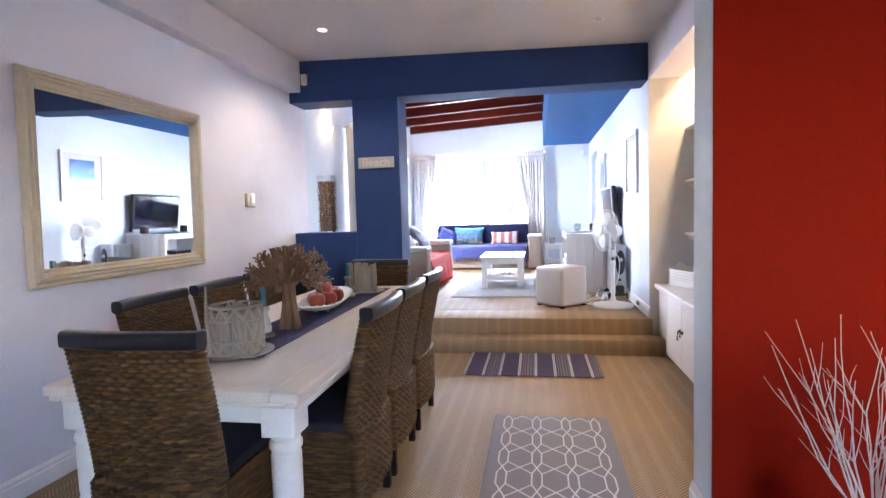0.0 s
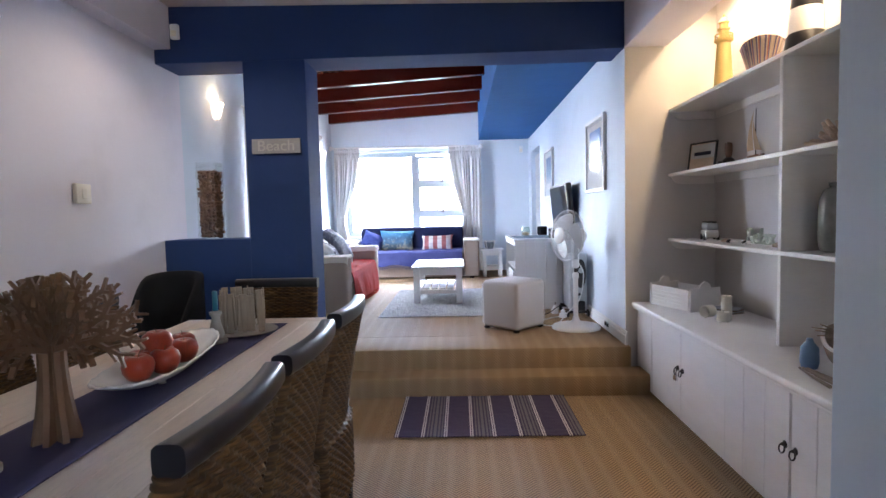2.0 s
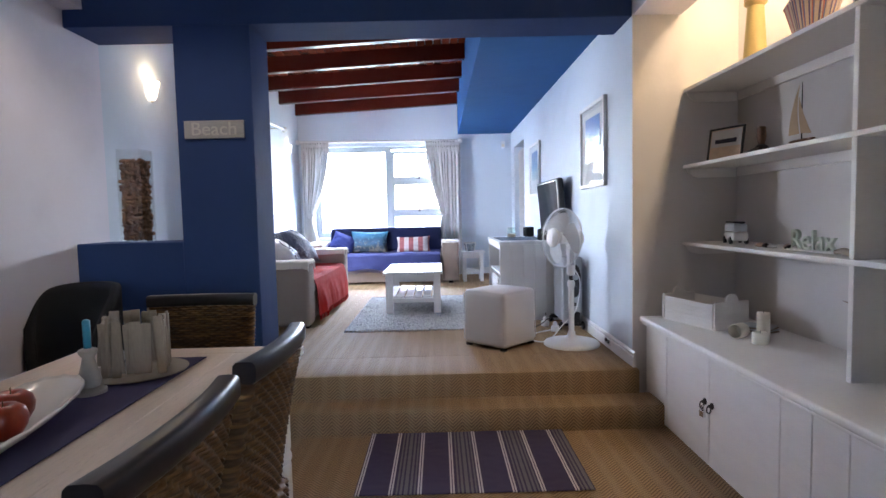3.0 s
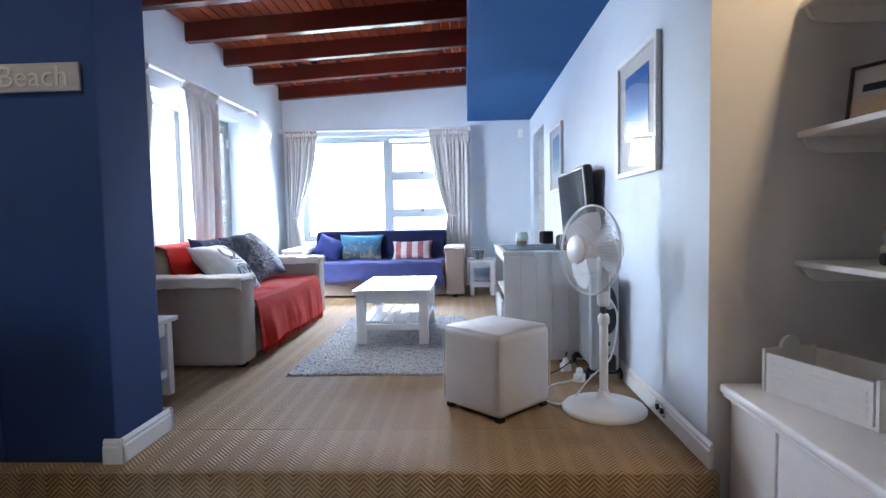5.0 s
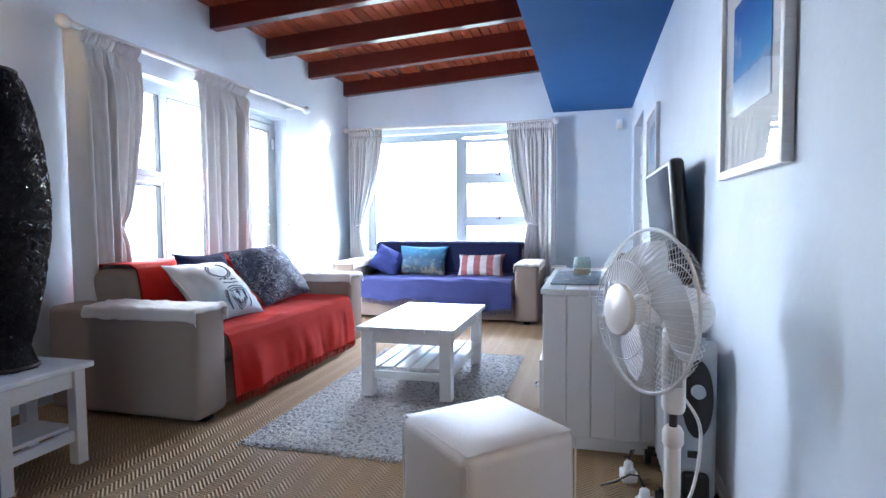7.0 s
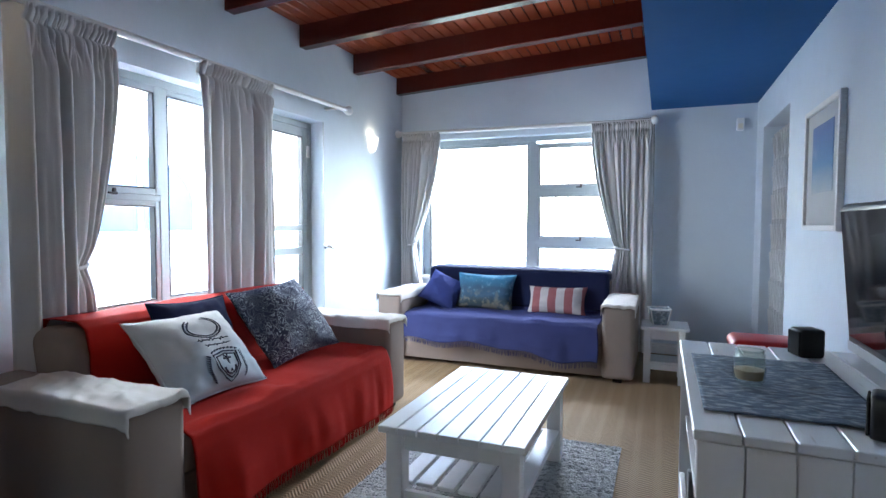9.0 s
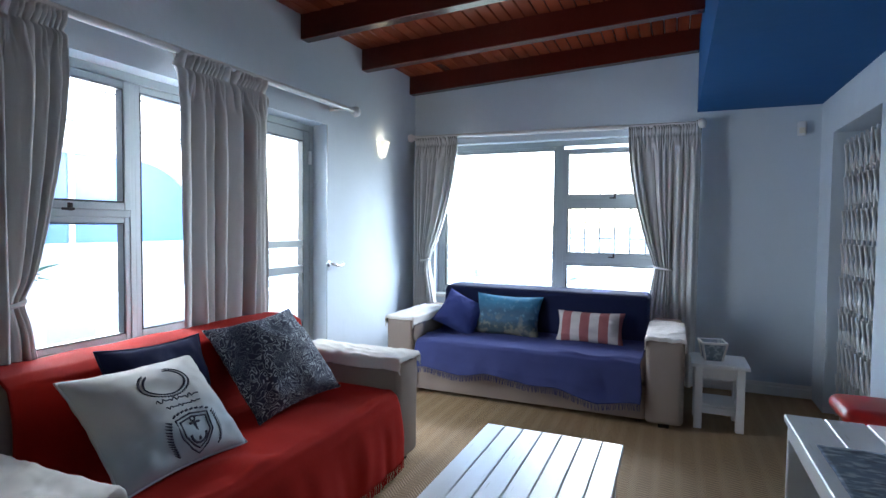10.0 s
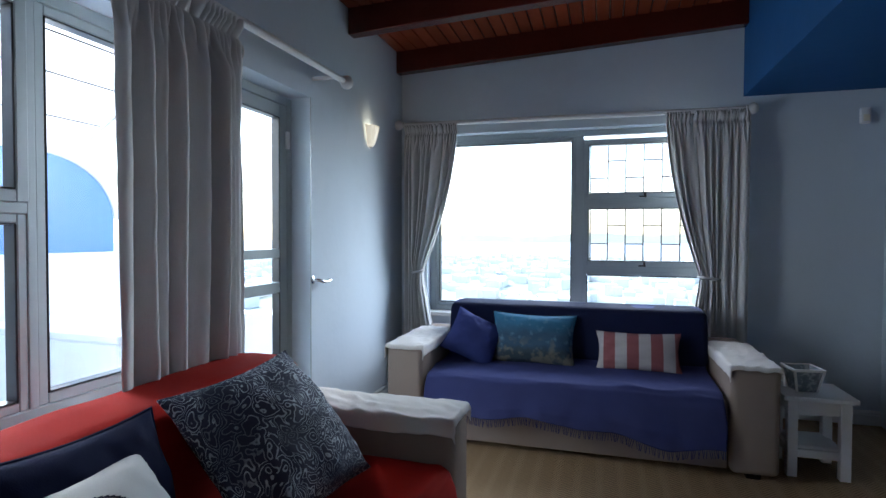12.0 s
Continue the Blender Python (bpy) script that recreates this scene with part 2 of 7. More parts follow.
def mahogany(name, colour):
    k = Mat(name, colour, 0.22, 0.25, 3, 0.1, 40, stretch=(1, 1, 1))
    info = k.t.nodes.new("ShaderNodeNewGeometry")
    k.paint(k.mix(info.outputs["Random Per Island"], k.colour, tuple(c * 0.55 for c in colour), 0.6))
    return k.m


def rag_rug():
    k = Mat("grey rag rug", (0.37, 0.375, 0.37), 0.95, 0.3, 30, 0.9, 160)
    k.paint(k.mix(k.ramp(k.noise(62, 3), 0.5, 0.62), k.colour, (0.085, 0.095, 0.11), 0.75))
    k.paint(k.mix(k.ramp(k.noise(80, 2), 0.58, 0.68), k.colour, (0.56, 0.56, 0.55), 0.75))
    k.relief(k.noise(60, 3), 1.0, 0.02)
    return k.m


def paisley():
    """Swirled white line work on dark navy cotton."""
    k = Mat("navy paisley cotton", (0.025, 0.03, 0.06), 0.8, 0.2, 9, 0.3, 260)
    v = k.t.nodes.new("ShaderNodeTexVoronoi")
    v.inputs["Scale"].default_value = 22
    warp = k.t.nodes.new("ShaderNodeMix")
    warp.data_type = "VECTOR"
    n = k.t.nodes.new("ShaderNodeTexNoise")
    n.inputs["Scale"].default_value = 9
    k.link(k.co, n.inputs["Vector"])
    warp.inputs[0].default_value = 0.17
    k.link(k.co, warp.inputs[4])
    k.link(n.outputs["Color"], warp.inputs[5])
    k.link(warp.outputs[1], v.inputs["Vector"])
    ring = k.maths("SINE", k.maths("MULTIPLY", v.outputs["Distance"], 30))
    k.paint(k.mix(k.ramp(ring, 0.5, 0.9), k.colour, (0.50, 0.56, 0.62), 0.9))
    k.paint(k.mix(k.ramp(k.noise(9, 4), 0.50, 0.60), k.colour, (0.012, 0.018, 0.045), 0.7))
    return k.m


def stripes(name, axis, period, bands, rough=0.9, bump=0.4):
    """Woven stripes: bands are (from, colour) along one axis, repeated."""
    k = Mat(name, bands[0][1], rough, 0.1, 10, bump, 280)
    pos = k.maths("FRACT", k.maths("DIVIDE", k.maths("ADD", k.axes()[axis], 10.0), period))
    col = k.colour
    for start, colour in bands[1:]:
        col = k.mix(k.maths("GREATER_THAN", pos, start), col, colour)
    k.paint(k.mix(k.ramp(k.small, 0.3, 0.7), col, (0.02, 0.02, 0.02), 0.12))
    return k.m


M_SISAL = sisal()
M_WICKER = wicker()
M_TABLE = limed_oak("limed white table top", (0.74, 0.635, 0.545), (12, 1, 12))
M_TABLELEG = Mat("warm white leg paint", (0.76, 0.71, 0.65), 0.5, 0.07, 5, 0.2, 40, stretch=(1, 1, 4)).m
M_PINE = pine_paint()
M_BEAM = mahogany("varnished red-brown beam", (0.095, 0.015, 0.010))
M_BOARD = mahogany("varnished ceiling board", (0.27, 0.058, 0.026))
M_RAG = rag_rug()
M_PAISLEY = paisley()
M_FRAMEWOOD = limed_oak("limed carved frame wood", (0.60, 0.50, 0.36), (4, 4, 4))
PURPLE, CHALK, ASH = (0.05, 0.036, 0.085), (0.58, 0.55, 0.56), (0.15, 0.14, 0.16)
M_PURPLE = stripes("striped purple mat", 0, 0.289, [(0, PURPLE), (0.212, CHALK), (0.240, PURPLE), (0.255, CHALK), (0.283, PURPLE), (0.33, ASH), (0.36, PURPLE), (0.39, ASH), (0.43, PURPLE), (0.46, ASH), (0.52, PURPLE), (0.55, ASH), (0.59, PURPLE), (0.62, ASH), (0.65, PURPLE), (0.677, CHALK), (0.705, PURPLE), (0.72, CHALK), (0.748, PURPLE)])
M_RUNNER = Mat("indigo table runner", (0.045, 0.040, 0.115), 0.85, 0.1, 8, 0.5, 320).m
k = Mat("mottled slate runner", (0.10, 0.14, 0.20), 0.85, 0.3, 16, 0.6, 90, stretch=(1, 2.4, 1))
k.paint(k.mix(k.ramp(k.noise(24, 4), 0.48, 0.62), k.colour, (0.36, 0.42, 0.48), 0.8))
k.paint(k.mix(k.ramp(k.noise(13, 4), 0.55, 0.68), k.colour, (0.03, 0.04, 0.07), 0.8))
M_DRESSRUN = k.m
M_MATGREY = Mat("grey woven mat", (0.20, 0.18, 0.185), 0.95, 0.1, 10, 0.5, 300).m
M_MATWHITE = Mat("white woven line", (0.62, 0.60, 0.57), 0.95, 0.05, 10, 0.4, 300).m
M_STRIPECUSH = stripes("red and white striped cotton", 0, 0.145, [(0, (0.46, 0.43, 0.43)), (0.5, (0.27, 0.085, 0.09))], 0.85)
k = Mat("striped basket weave", (0.40, 0.32, 0.26), 0.7, 0.12, 12, 0.4, 200)
side = k.axes()
turn_share = k.maths("FRACT", k.maths("MULTIPLY", k.maths("ADD", k.maths("ARCTAN2", side[1], side[0]), 4.0), 2.6))
band = k.colour
for start, tone in ((0.30, (0.10, 0.08, 0.15)), (0.50, (0.44, 0.36, 0.30)), (0.62, (0.34, 0.12, 0.09)), (0.76, (0.12, 0.12, 0.22)), (0.90, (0.42, 0.34, 0.28))):
    band = k.mix(k.maths("GREATER_THAN", turn_share, start), band, tone)
k.paint(band)
M_BASKET = k.m
M_APPLE = Mat("red apple skin", (0.30, 0.034, 0.012), 0.30, 0.5, 14, 0, stretch=(1, 1, 0.3)).m
# distance haze is put into these three pale base colours
M_LAND = Mat("scrub hills paled by painted haze", (0.30, 0.33, 0.26), 0.9, 0.3, 0.02, 0).m
M_TOWN = Mat("town walls paled by painted haze", (0.66, 0.64, 0.61), 0.8, 0.25, 0.3, 0).m
M_SEA = Mat("sea paled by painted haze", (0.38, 0.45, 0.47), 0.5, 0.2, 0.01, 0).m

# ---- mesh helpers ----


def part(name, bm, material, parent=None, label="", smooth=None, kind=""):
    """Links a bmesh as one mesh object, under a thing or a part where one is given."""
    me = bpy.data.meshes.new(name)
    bm.normal_update()
    bm.to_mesh(me)
    bm.free()
    me.materials.append(material)
    if smooth is not None:
        me.polygons.foreach_set("use_smooth", [True] * len(me.polygons))
        if smooth < 180:
            me.set_sharp_from_angle(angle=radians(smooth))
    ob = new(name, me)
    ob.parent = parent
    return tagged(ob, label, kind=kind)


def thing(name, where, turn, label, category, group=""):
    ob = new(name)
    ob.empty_display_size = 0.1
    ob.matrix_world = pose(*where, 0, 0, turn)
    return tagged(ob, label, category, group)


def structure(name, bm, material, label, category="", smooth=None):
    return tagged(part(name, bm, material, None, label, smooth), "", category, kind="structure")


def box(x0, x1, y0, y1, z0, z1, bevel=0.0, bm=None, m=None, segments=2):
    """A box, bevelled if asked, added to bm or to a new bmesh."""
    one = bmesh.new()
    made = bmesh.ops.create_cube(one, size=1)
    for v in made["verts"]:
        v.co = Vector((x0 + (v.co.x + 0.5) * (x1 - x0), y0 + (v.co.y + 0.5) * (y1 - y0), z0 + (v.co.z + 0.5) * (z1 - z0)))
    if bevel:
        bmesh.ops.bevel(one, geom=one.edges[:], offset=bevel, segments=segments, profile=0.5, affect="EDGES")
    if m is not None:
        one.transform(m)
    return one if bm is None else merge(bm, one)


def merge(bm, other):
    me = bpy.data.meshes.new("joined")
    other.to_mesh(me)
    other.free()
    bm.from_mesh(me)
    bpy.data.meshes.remove(me)
    return bm


def boxes(rows, bevel=0.0):
    bm = bmesh.new()
    for r in rows:
        box(*r, bevel=bevel, bm=bm)
    return bm


def sheet(fn, nu, nv, wrap_u=False, bm=None):
    """A grid of quads: fn(u, v) gives the place, u and v from 0 to 1."""
    bm = bm or bmesh.new()
    rows = [[bm.verts.new(fn(i / nu, j / nv)) for i in range(nu + (0 if wrap_u else 1))] for j in range(nv + 1)]
    for j in range(nv):
        for i in range(nu):
            k = (i + 1) % len(rows[0])
            bm.faces.new((rows[j][i], rows[j][k], rows[j + 1][k], rows[j + 1][i]))
    return bm


def lathe(profile, seg=24, bm=None, m=None, cap=True):
    """Turns (radius, z) pairs round the z axis."""
    one = bmesh.new()
    rings = [[one.verts.new((r * math.cos(2 * math.pi * i / seg), r * math.sin(2 * math.pi * i / seg), z)) for i in range(seg)] for r, z in profile]
    for a, b in zip(rings, rings[1:]):
        for i in range(seg):
            one.faces.new((a[i], a[(i + 1) % seg], b[(i + 1) % seg], b[i]))
    if cap:
        one.faces.new(rings[0][::-1])
        one.faces.new(rings[-1])
    if m is not None:
        one.transform(m)
    return one if bm is None else merge(bm, one)


def tube(points, radius, seg=8, bm=None, taper=None):
    """A round tube along points; taper: the end's share of the radius."""
    one = bm or bmesh.new()
    pts = [Vector(p) for p in points]
    rings = []
    side = None
    for i, p in enumerate(pts):
        way = (pts[min(i + 1, len(pts) - 1)] - pts[max(i - 1, 0)]).normalized()
        if side is None:
            side = way.orthogonal().normalized()
        side = (side - way * side.dot(way)).normalized()
        up = way.cross(side)
        r = radius * (1 + ((taper if taper is not None else 1) - 1) * i / (len(pts) - 1))
        rings.append([one.verts.new(p + r * (math.cos(2 * math.pi * k / seg) * side + math.sin(2 * math.pi * k / seg) * up)) for k in range(seg)])
    for a, b in zip(rings, rings[1:]):
        for i in range(seg):
            one.faces.new((a[i], a[(i + 1) % seg], b[(i + 1) % seg], b[i]))
    one.faces.new(rings[0][::-1])
    one.faces.new(rings[-1])
    return one


def solid(ob, thick):
    mod = ob.modifiers.new("thickness", "SOLIDIFY")
    mod.thickness, mod.offset = thick, 0
    return ob


def lettering(name, text, size, depth, material, parent, m, label=""):
    cu = bpy.data.curves.new(name, "FONT")
    cu.body, cu.size, cu.extrude, cu.align_x, cu.align_y = text, size, depth, "CENTER", "CENTER"
    tmp = bpy.data.objects.new("lettering", cu)
    scene.collection.objects.link(tmp)
    me = bpy.data.meshes.new_from_object(tmp.evaluated_get(bpy.context.evaluated_depsgraph_get()))
    bpy.data.objects.remove(tmp)
    me.transform(m)
    me.materials.clear()
    me.materials.append(material)
    ob = new(name, me)
    ob.parent = parent
    return tagged(ob, label)

# ---- plan ----
F = 0.30            # living room floor
LEFT, RIGHT = -2.40, 1.115
Y1, Y2 = 5.36, 5.71   # blue dividing wall
BACK = 10.97
ROOF = 3.55


def roof_z(x):
    """Underside of the sloping rafters."""
    return 2.955 + (x - LEFT) * 0.052


def ceil_z(x):
    return 2.83 + (RIGHT - x) * 0.024


# ---- structure ----
structure("floor", boxes([(LEFT - 0.2, 4.0, -2.2, 5.36, -0.2, 0.0)]), M_SISAL, "tan herringbone sisal floor of the dining room", "floor")
steps = bmesh.new()
box(-2.40, RIGHT + 0.1, 5.06, 5.30, -0.02, 0.145, 0.02, steps)
box(-2.40, RIGHT + 0.02, 5.27, 5.74, 0.0, F - 0.001, 0.02, steps)
structure("steps", steps, M_SISAL, "two low sisal-covered steps up to the living room", "steps", 40)
structure("floor_living", boxes([(LEFT - 0.2, 2.6, 5.70, BACK + 0.2, F - 0.2, F)]), M_SISAL, "tan herringbone sisal floor of the living room", "floor")

structure("wall_west_dining", boxes([(LEFT - 0.2, LEFT, -2.2, Y2, -0.2, 3.1)]), M_WHITE, "white painted dining room wall", "wall")
structure("wall_west_living", boxes([
    (LEFT - 0.2, LEFT, Y2, 7.15, 0, ROOF), (LEFT - 0.2, LEFT, 7.15, 8.42, 0, 0.98), (LEFT - 0.2, LEFT, 7.15, 9.43, 2.41, ROOF),
    (LEFT - 0.2, LEFT, 9.43, BACK + 0.2, 0, ROOF)]), M_PALE, "pale blue-white wall with a wide window and a glass door", "wall")
structure("wall_north", boxes([
    (LEFT, -2.17, BACK, BACK + 0.2, 0, ROOF), (-2.17, 0.10, BACK, BACK + 0.2, 0, 0.95), (-2.17, 0.10, BACK, BACK + 0.2, 2.45, ROOF),
    (0.10, RIGHT + 0.2, BACK, BACK + 0.2, 0, ROOF)]), M_PALE, "pale blue-white wall with a large window", "wall")
structure("wall_east_living", boxes([
    (RIGHT, RIGHT + 0.2, Y1 + 0.005, 9.62, 0, ROOF), (RIGHT, RIGHT + 0.2, 9.62, 10.62, 2.34, ROOF), (RIGHT, RIGHT + 0.2, 10.62, BACK, 0, ROOF),
    (RIGHT + 0.2, 2.6, 9.30, 9.40, 0, 2.6), (RIGHT + 0.2, 2.6, 10.90, 11.0, 0, 2.6), (2.5, 2.6, 9.40, 10.90, 0, 2.6), (RIGHT + 0.2, 2.6, 9.3, 11.0, 2.6, 2.7)]),
    M_PALE, "pale blue-white living room wall with a doorway", "wall")
structure("wall_blue", boxes([
    (LEFT, -1.73, Y1, Y2, -0.1, 1.16), (-1.73, -1.256, Y1, Y2, -0.1, 2.495), (LEFT, RIGHT, Y1, Y2, 2.495, 3.3)], 0.006),
    M_BLUE, "deep blue dividing wall with a pillar, beam and niche", "wall")
structure("wall_blue_living", boxes([(LEFT, RIGHT, Y2 + 0.002, Y2 + 0.02, 2.6, ROOF)]), M_PALE, "pale wall above the blue beam", "wall")
structure("bulkhead_west", boxes([(LEFT, -2.27, -2.2, Y1 - 0.003, 2.60, 3.1)], 0.004), M_WHITE, "white boxed bulkhead along the dining ceiling", "bulkhead")
structure("bulkhead_east", boxes([(RIGHT, 1.42, 2.55, Y1, 2.50, 3.1), (1.42, 2.0, 2.55, 2.60, 2.50, 3.1)], 0.004), M_WHITE, "white header over the display niche", "bulkhead")
structure("wall_niche", boxes([(1.78, 1.98, 2.55, Y1 + 0.2, 0, 3.1), (RIGHT + 0.2, 1.78, Y1, Y1 + 0.2, 0, 3.1), (RIGHT, RIGHT + 0.2, Y1 - 0.005, Y1 + 0.005, 0, 2.5)]), M_CREAM, "cream painted back of the display niche", "wall")
structure("wall_pier", boxes([(0.75, 4.0, 2.304, 2.55, 0, 3.1)], 0.006), M_PALE, "white painted end of the red wall", "wall")
structure("wall_red", boxes([(0.752, 3.8, 2.296, 2.304, 0, 3.1)]), M_RED, "bright red painted wall", "wall")
structure("wall_hall", boxes([(3.8, 4.0, -2.2, 2.296, 0, 3.1), (LEFT, 1.2, -2.2, -2.0, 0, 3.1), (1.2, 2.35, -2.2, -2.0, 0, 0.95), (1.2, 2.35, -2.2, -2.0, 2.1, 3.1), (2.35, 3.8, -2.2, -2.0, 0, 3.1)]), M_WHITE, "plain white hall wall with a wide window opening", "wall")

ceiling = boxes([(LEFT - 0.2, 4.0, -2.2, Y1 - 0.002, 0, 0.1)])
for v in ceiling.verts:
    v.co.z += ceil_z(v.co.x)
structure("ceiling", ceiling, M_CEIL, "white plaster dining room ceiling", "ceiling")

boards = bmesh.new()
random.seed(4)
x = LEFT - 0.2
while x < 0.4:
    z = roof_z(x) + 0.175
    box(x + 0.003, x + 0.092, Y2, BACK, z + random.uniform(0, 0.003), z + 0.05, 0.004, boards, segments=1)
    x += 0.095
structure("ceiling_boards", boards, M_BOARD, "varnished red-brown tongue and groove ceiling boards", "ceiling")
structure("roof_slab", boxes([(LEFT - 0.2, 2.7, Y2 + 0.03, BACK + 0.3, ROOF, ROOF + 0.1)]), M_CEIL, "plain roof slab", "roof")
soffit = bmesh.new()
box(0.235, RIGHT, Y2 + 0.022, BACK - 0.001, 2.615, ROOF, 0.0, soffit)
structure("soffit", soffit, M_SOFFIT, "bright blue boxed ceiling along the living room", "ceiling")

for y in (5.84, 6.66, 7.48, 8.30, 9.11, 9.93, 10.83):
    bm = box(LEFT, 0.233, y, y + 0.09, 0, 0.185, 0.006)
    for v in bm.verts:
        v.co.z += roof_z(v.co.x)
    structure("rafter", bm, M_BEAM, "varnished red-brown ceiling rafter", "rafter")["group"] = "ceiling rafters"


def skirting(name, a, b, z, out, high=0.115):
    """A moulded skirting board between two plan points; out: towards the room."""
    a, b, out = Vector((*a, z)), Vector((*b, z)), Vector((*out, 0))
    prof = [(0.0, 0.0), (0.018, 0.0), (0.018, high * 0.68), (0.012, high * 0.74), (0.014, high * 0.86), (0.006, high), (0.0, high)]
    bm = bmesh.new()
    ends = [[bm.verts.new(p + out * d + Vector((0, 0, h))) for d, h in prof] for p in (a, b)]
    for i in range(len(prof)):
        k = (i + 1) % len(prof)
        bm.faces.new((ends[0][i], ends[0][k], ends[1][k], ends[1][i]))
    bm.faces.new(ends[0][::-1])
    bm.faces.new(ends[1])
    bmesh.ops.recalc_face_normals(bm, faces=bm.faces[:])
    structure(name, bm, M_GLOSS, "white moulded skirting board", "skirting")


skirting("baseboard", (LEFT, -2.0), (LEFT, 5.05), 0, (1, 0))
skirting("baseboard", (RIGHT, 5.30), (RIGHT, 9.60), F, (-1, 0), 0.10)
skirting("baseboard", (-1.235, 5.34), (-1.235, 5.73), F, (1, 0), 0.10)
skirting("baseboard", (-1.72, 5.713), (-1.217, 5.713), F, (0, 1), 0.10)
skirting("baseboard", (-1.30, 5.357), (-1.217, 5.357), F, (0, -1), 0.10)
skirting("baseboard", (0.10, BACK), (RIGHT, BACK), F, (0, -1), 0.10)
skirting("baseboard", (0.75, 2.30), (0.75, 2.55), 0, (-1, 0), 0.10)
skirting("baseboard", (0.732, 2.296), (3.8, 2.296), 0, (0, -1), 0.10)
skirting("baseboard", (LEFT, 9.45), (LEFT, BACK), F, (1, 0), 0.10)


# ---- windows and doors ----
def bar(bm, a, b, w=0.045, d=0.05):
    """A frame bar between two points of one upright plane; given as full boxes."""
    lo = [min(p, q) for p, q in zip(a, b)]
    hi = [max(p, q) for p, q in zip(a, b)]
    for i in range(3):
        if hi[i] - lo[i] < 1e-6:
            half = (w if i != bar.normal else d) / 2
            lo[i], hi[i] = lo[i] - half, hi[i] + half
    box(lo[0], hi[0], lo[1], hi[1], lo[2], hi[2], 0.004, bm, segments=1)


def pane(name, corners, parent):
    bm = bmesh.new()
    bm.faces.new([bm.verts.new(c) for c in corners])
    ob = part(name, bm, M_GLASS, parent, "clear glass pane")
    ob.visible_shadow = False
    return ob


def window_part(parent, name, plane, axis, a, b, z0, z1, w=0.05, d=0.05, glass=True):
    """A rectangular frame in the plane x or y = plane, between a and b along the other axis, with its pane."""
    bar.normal = 0 if axis == "x" else 1
    at = (lambda s, z: (plane, s, z)) if axis == "x" else (lambda s, z: (s, plane, z))
    bm = bmesh.new()
    h = w / 2
    bar(bm, at(a + h, z0), at(a + h, z1), w, d)
    bar(bm, at(b - h, z0), at(b - h, z1), w, d)
    bar(bm, at(a + w, z0 + h), at(b - w, z0 + h), w, d)
    bar(bm, at(a + w, z1 - h), at(b - w, z1 - h), w, d)
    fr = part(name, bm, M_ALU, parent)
    if glass:
        seal = bmesh.new()
        g = w + 0.004
        for s in (a + g, b - g):
            bar(seal, at(s, z0 + w), at(s, z1 - w), 0.007, d + 0.003)
        for z in (z0 + g, z1 - g):
            bar(seal, at(a + w + 0.008, z), at(b - w - 0.008, z), 0.007, d + 0.003)
        part("gasket", seal, M_BLACK, fr, "thin black rubber gasket")
        pane("pane", [at(a + w, z0 + w), at(b - w, z0 + w), at(b - w, z1 - w), at(a + w, z1 - w)], fr)
    return fr


def stay(parent, where, turn=0):
    """A small dark window catch."""
    bm = box(-0.008, 0.008, -0.02, 0.0, -0.008, 0.03, 0.003)
    box(-0.045, 0.01, -0.03, -0.018, -0.006, 0.006, 0.003, bm)
    bm.transform(pose(*where, 0, 0, turn))
    part("catch", bm, M_IRON, parent, "dark window catch")


win = tagged(new("window_1"), "white aluminium window over a balcony", "window", kind="structure")
xw = LEFT - 0.15
window_part(win, "fixed_frame", xw, "x", 7.15, 8.45, 0.98, 2.41, 0.05, 0.06, False)
window_part(win, "fixed_light", xw, "x", 7.905, 8.40, 1.03, 2.36, 0.035)
window_part(win, "fixed_light", xw, "x", 7.20, 7.875, 1.03, 1.665, 0.03)
window_part(win, "top_sash", xw + 0.015, "x", 7.20, 7.875, 1.70, 2.36, 0.04)
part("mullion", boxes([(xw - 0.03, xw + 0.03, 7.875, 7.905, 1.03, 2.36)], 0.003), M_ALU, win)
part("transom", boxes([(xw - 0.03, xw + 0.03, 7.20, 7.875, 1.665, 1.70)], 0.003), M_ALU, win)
stay(win, (xw + 0.05, 7.55, 1.70), 90)
part("window_sill", boxes([(LEFT - 0.2, LEFT + 0.03, 7.15, 8.42, 0.955, 0.985)], 0.006), M_GLOSS, win)

door = tagged(new("door_1"), "white aluminium glass balcony door", "door", kind="structure")
window_part(door, "door_frame", xw, "x", 8.46, 9.42, F, 2.40, 0.05, 0.07, False)
leaf = window_part(door, "door_leaf", xw + 0.01, "x", 8.515, 9.365, F + 0.02, 2.345, 0.07)
part("rail", boxes([(xw - 0.015, xw + 0.035, 8.585, 9.295, 1.27, 1.33), (xw - 0.015, xw + 0.035, 8.585, 9.295, 1.47, 1.52)], 0.003), M_ALU, leaf)
part("hinge", boxes([(xw + 0.04, xw + 0.055, 9.34, 9.37, 2.10, 2.20)], 0.004), M_PLASTIC, leaf)
part("threshold", boxes([(LEFT - 0.2, LEFT, 8.46, 9.42, F - 0.02, F + 0.018)], 0.004), M_ALU, door)
part("jamb", boxes([(LEFT - 0.2, LEFT, 8.42, 8.455, F, 2.41)], 0.003), M_GLOSS, door)
# door lever beside the reveal
lever = thing("door_handle", (LEFT, 9.44, 1.32), 0, "chrome lever handle on a round rose beside the balcony door", "handle")
part("rose", lathe([(0.024, 0.0), (0.024, 0.006), (0.012, 0.010)], 20, m=pose(0, 0.014, 0.012, 0, 90, 0)), M_CHROME, lever, "", 50)
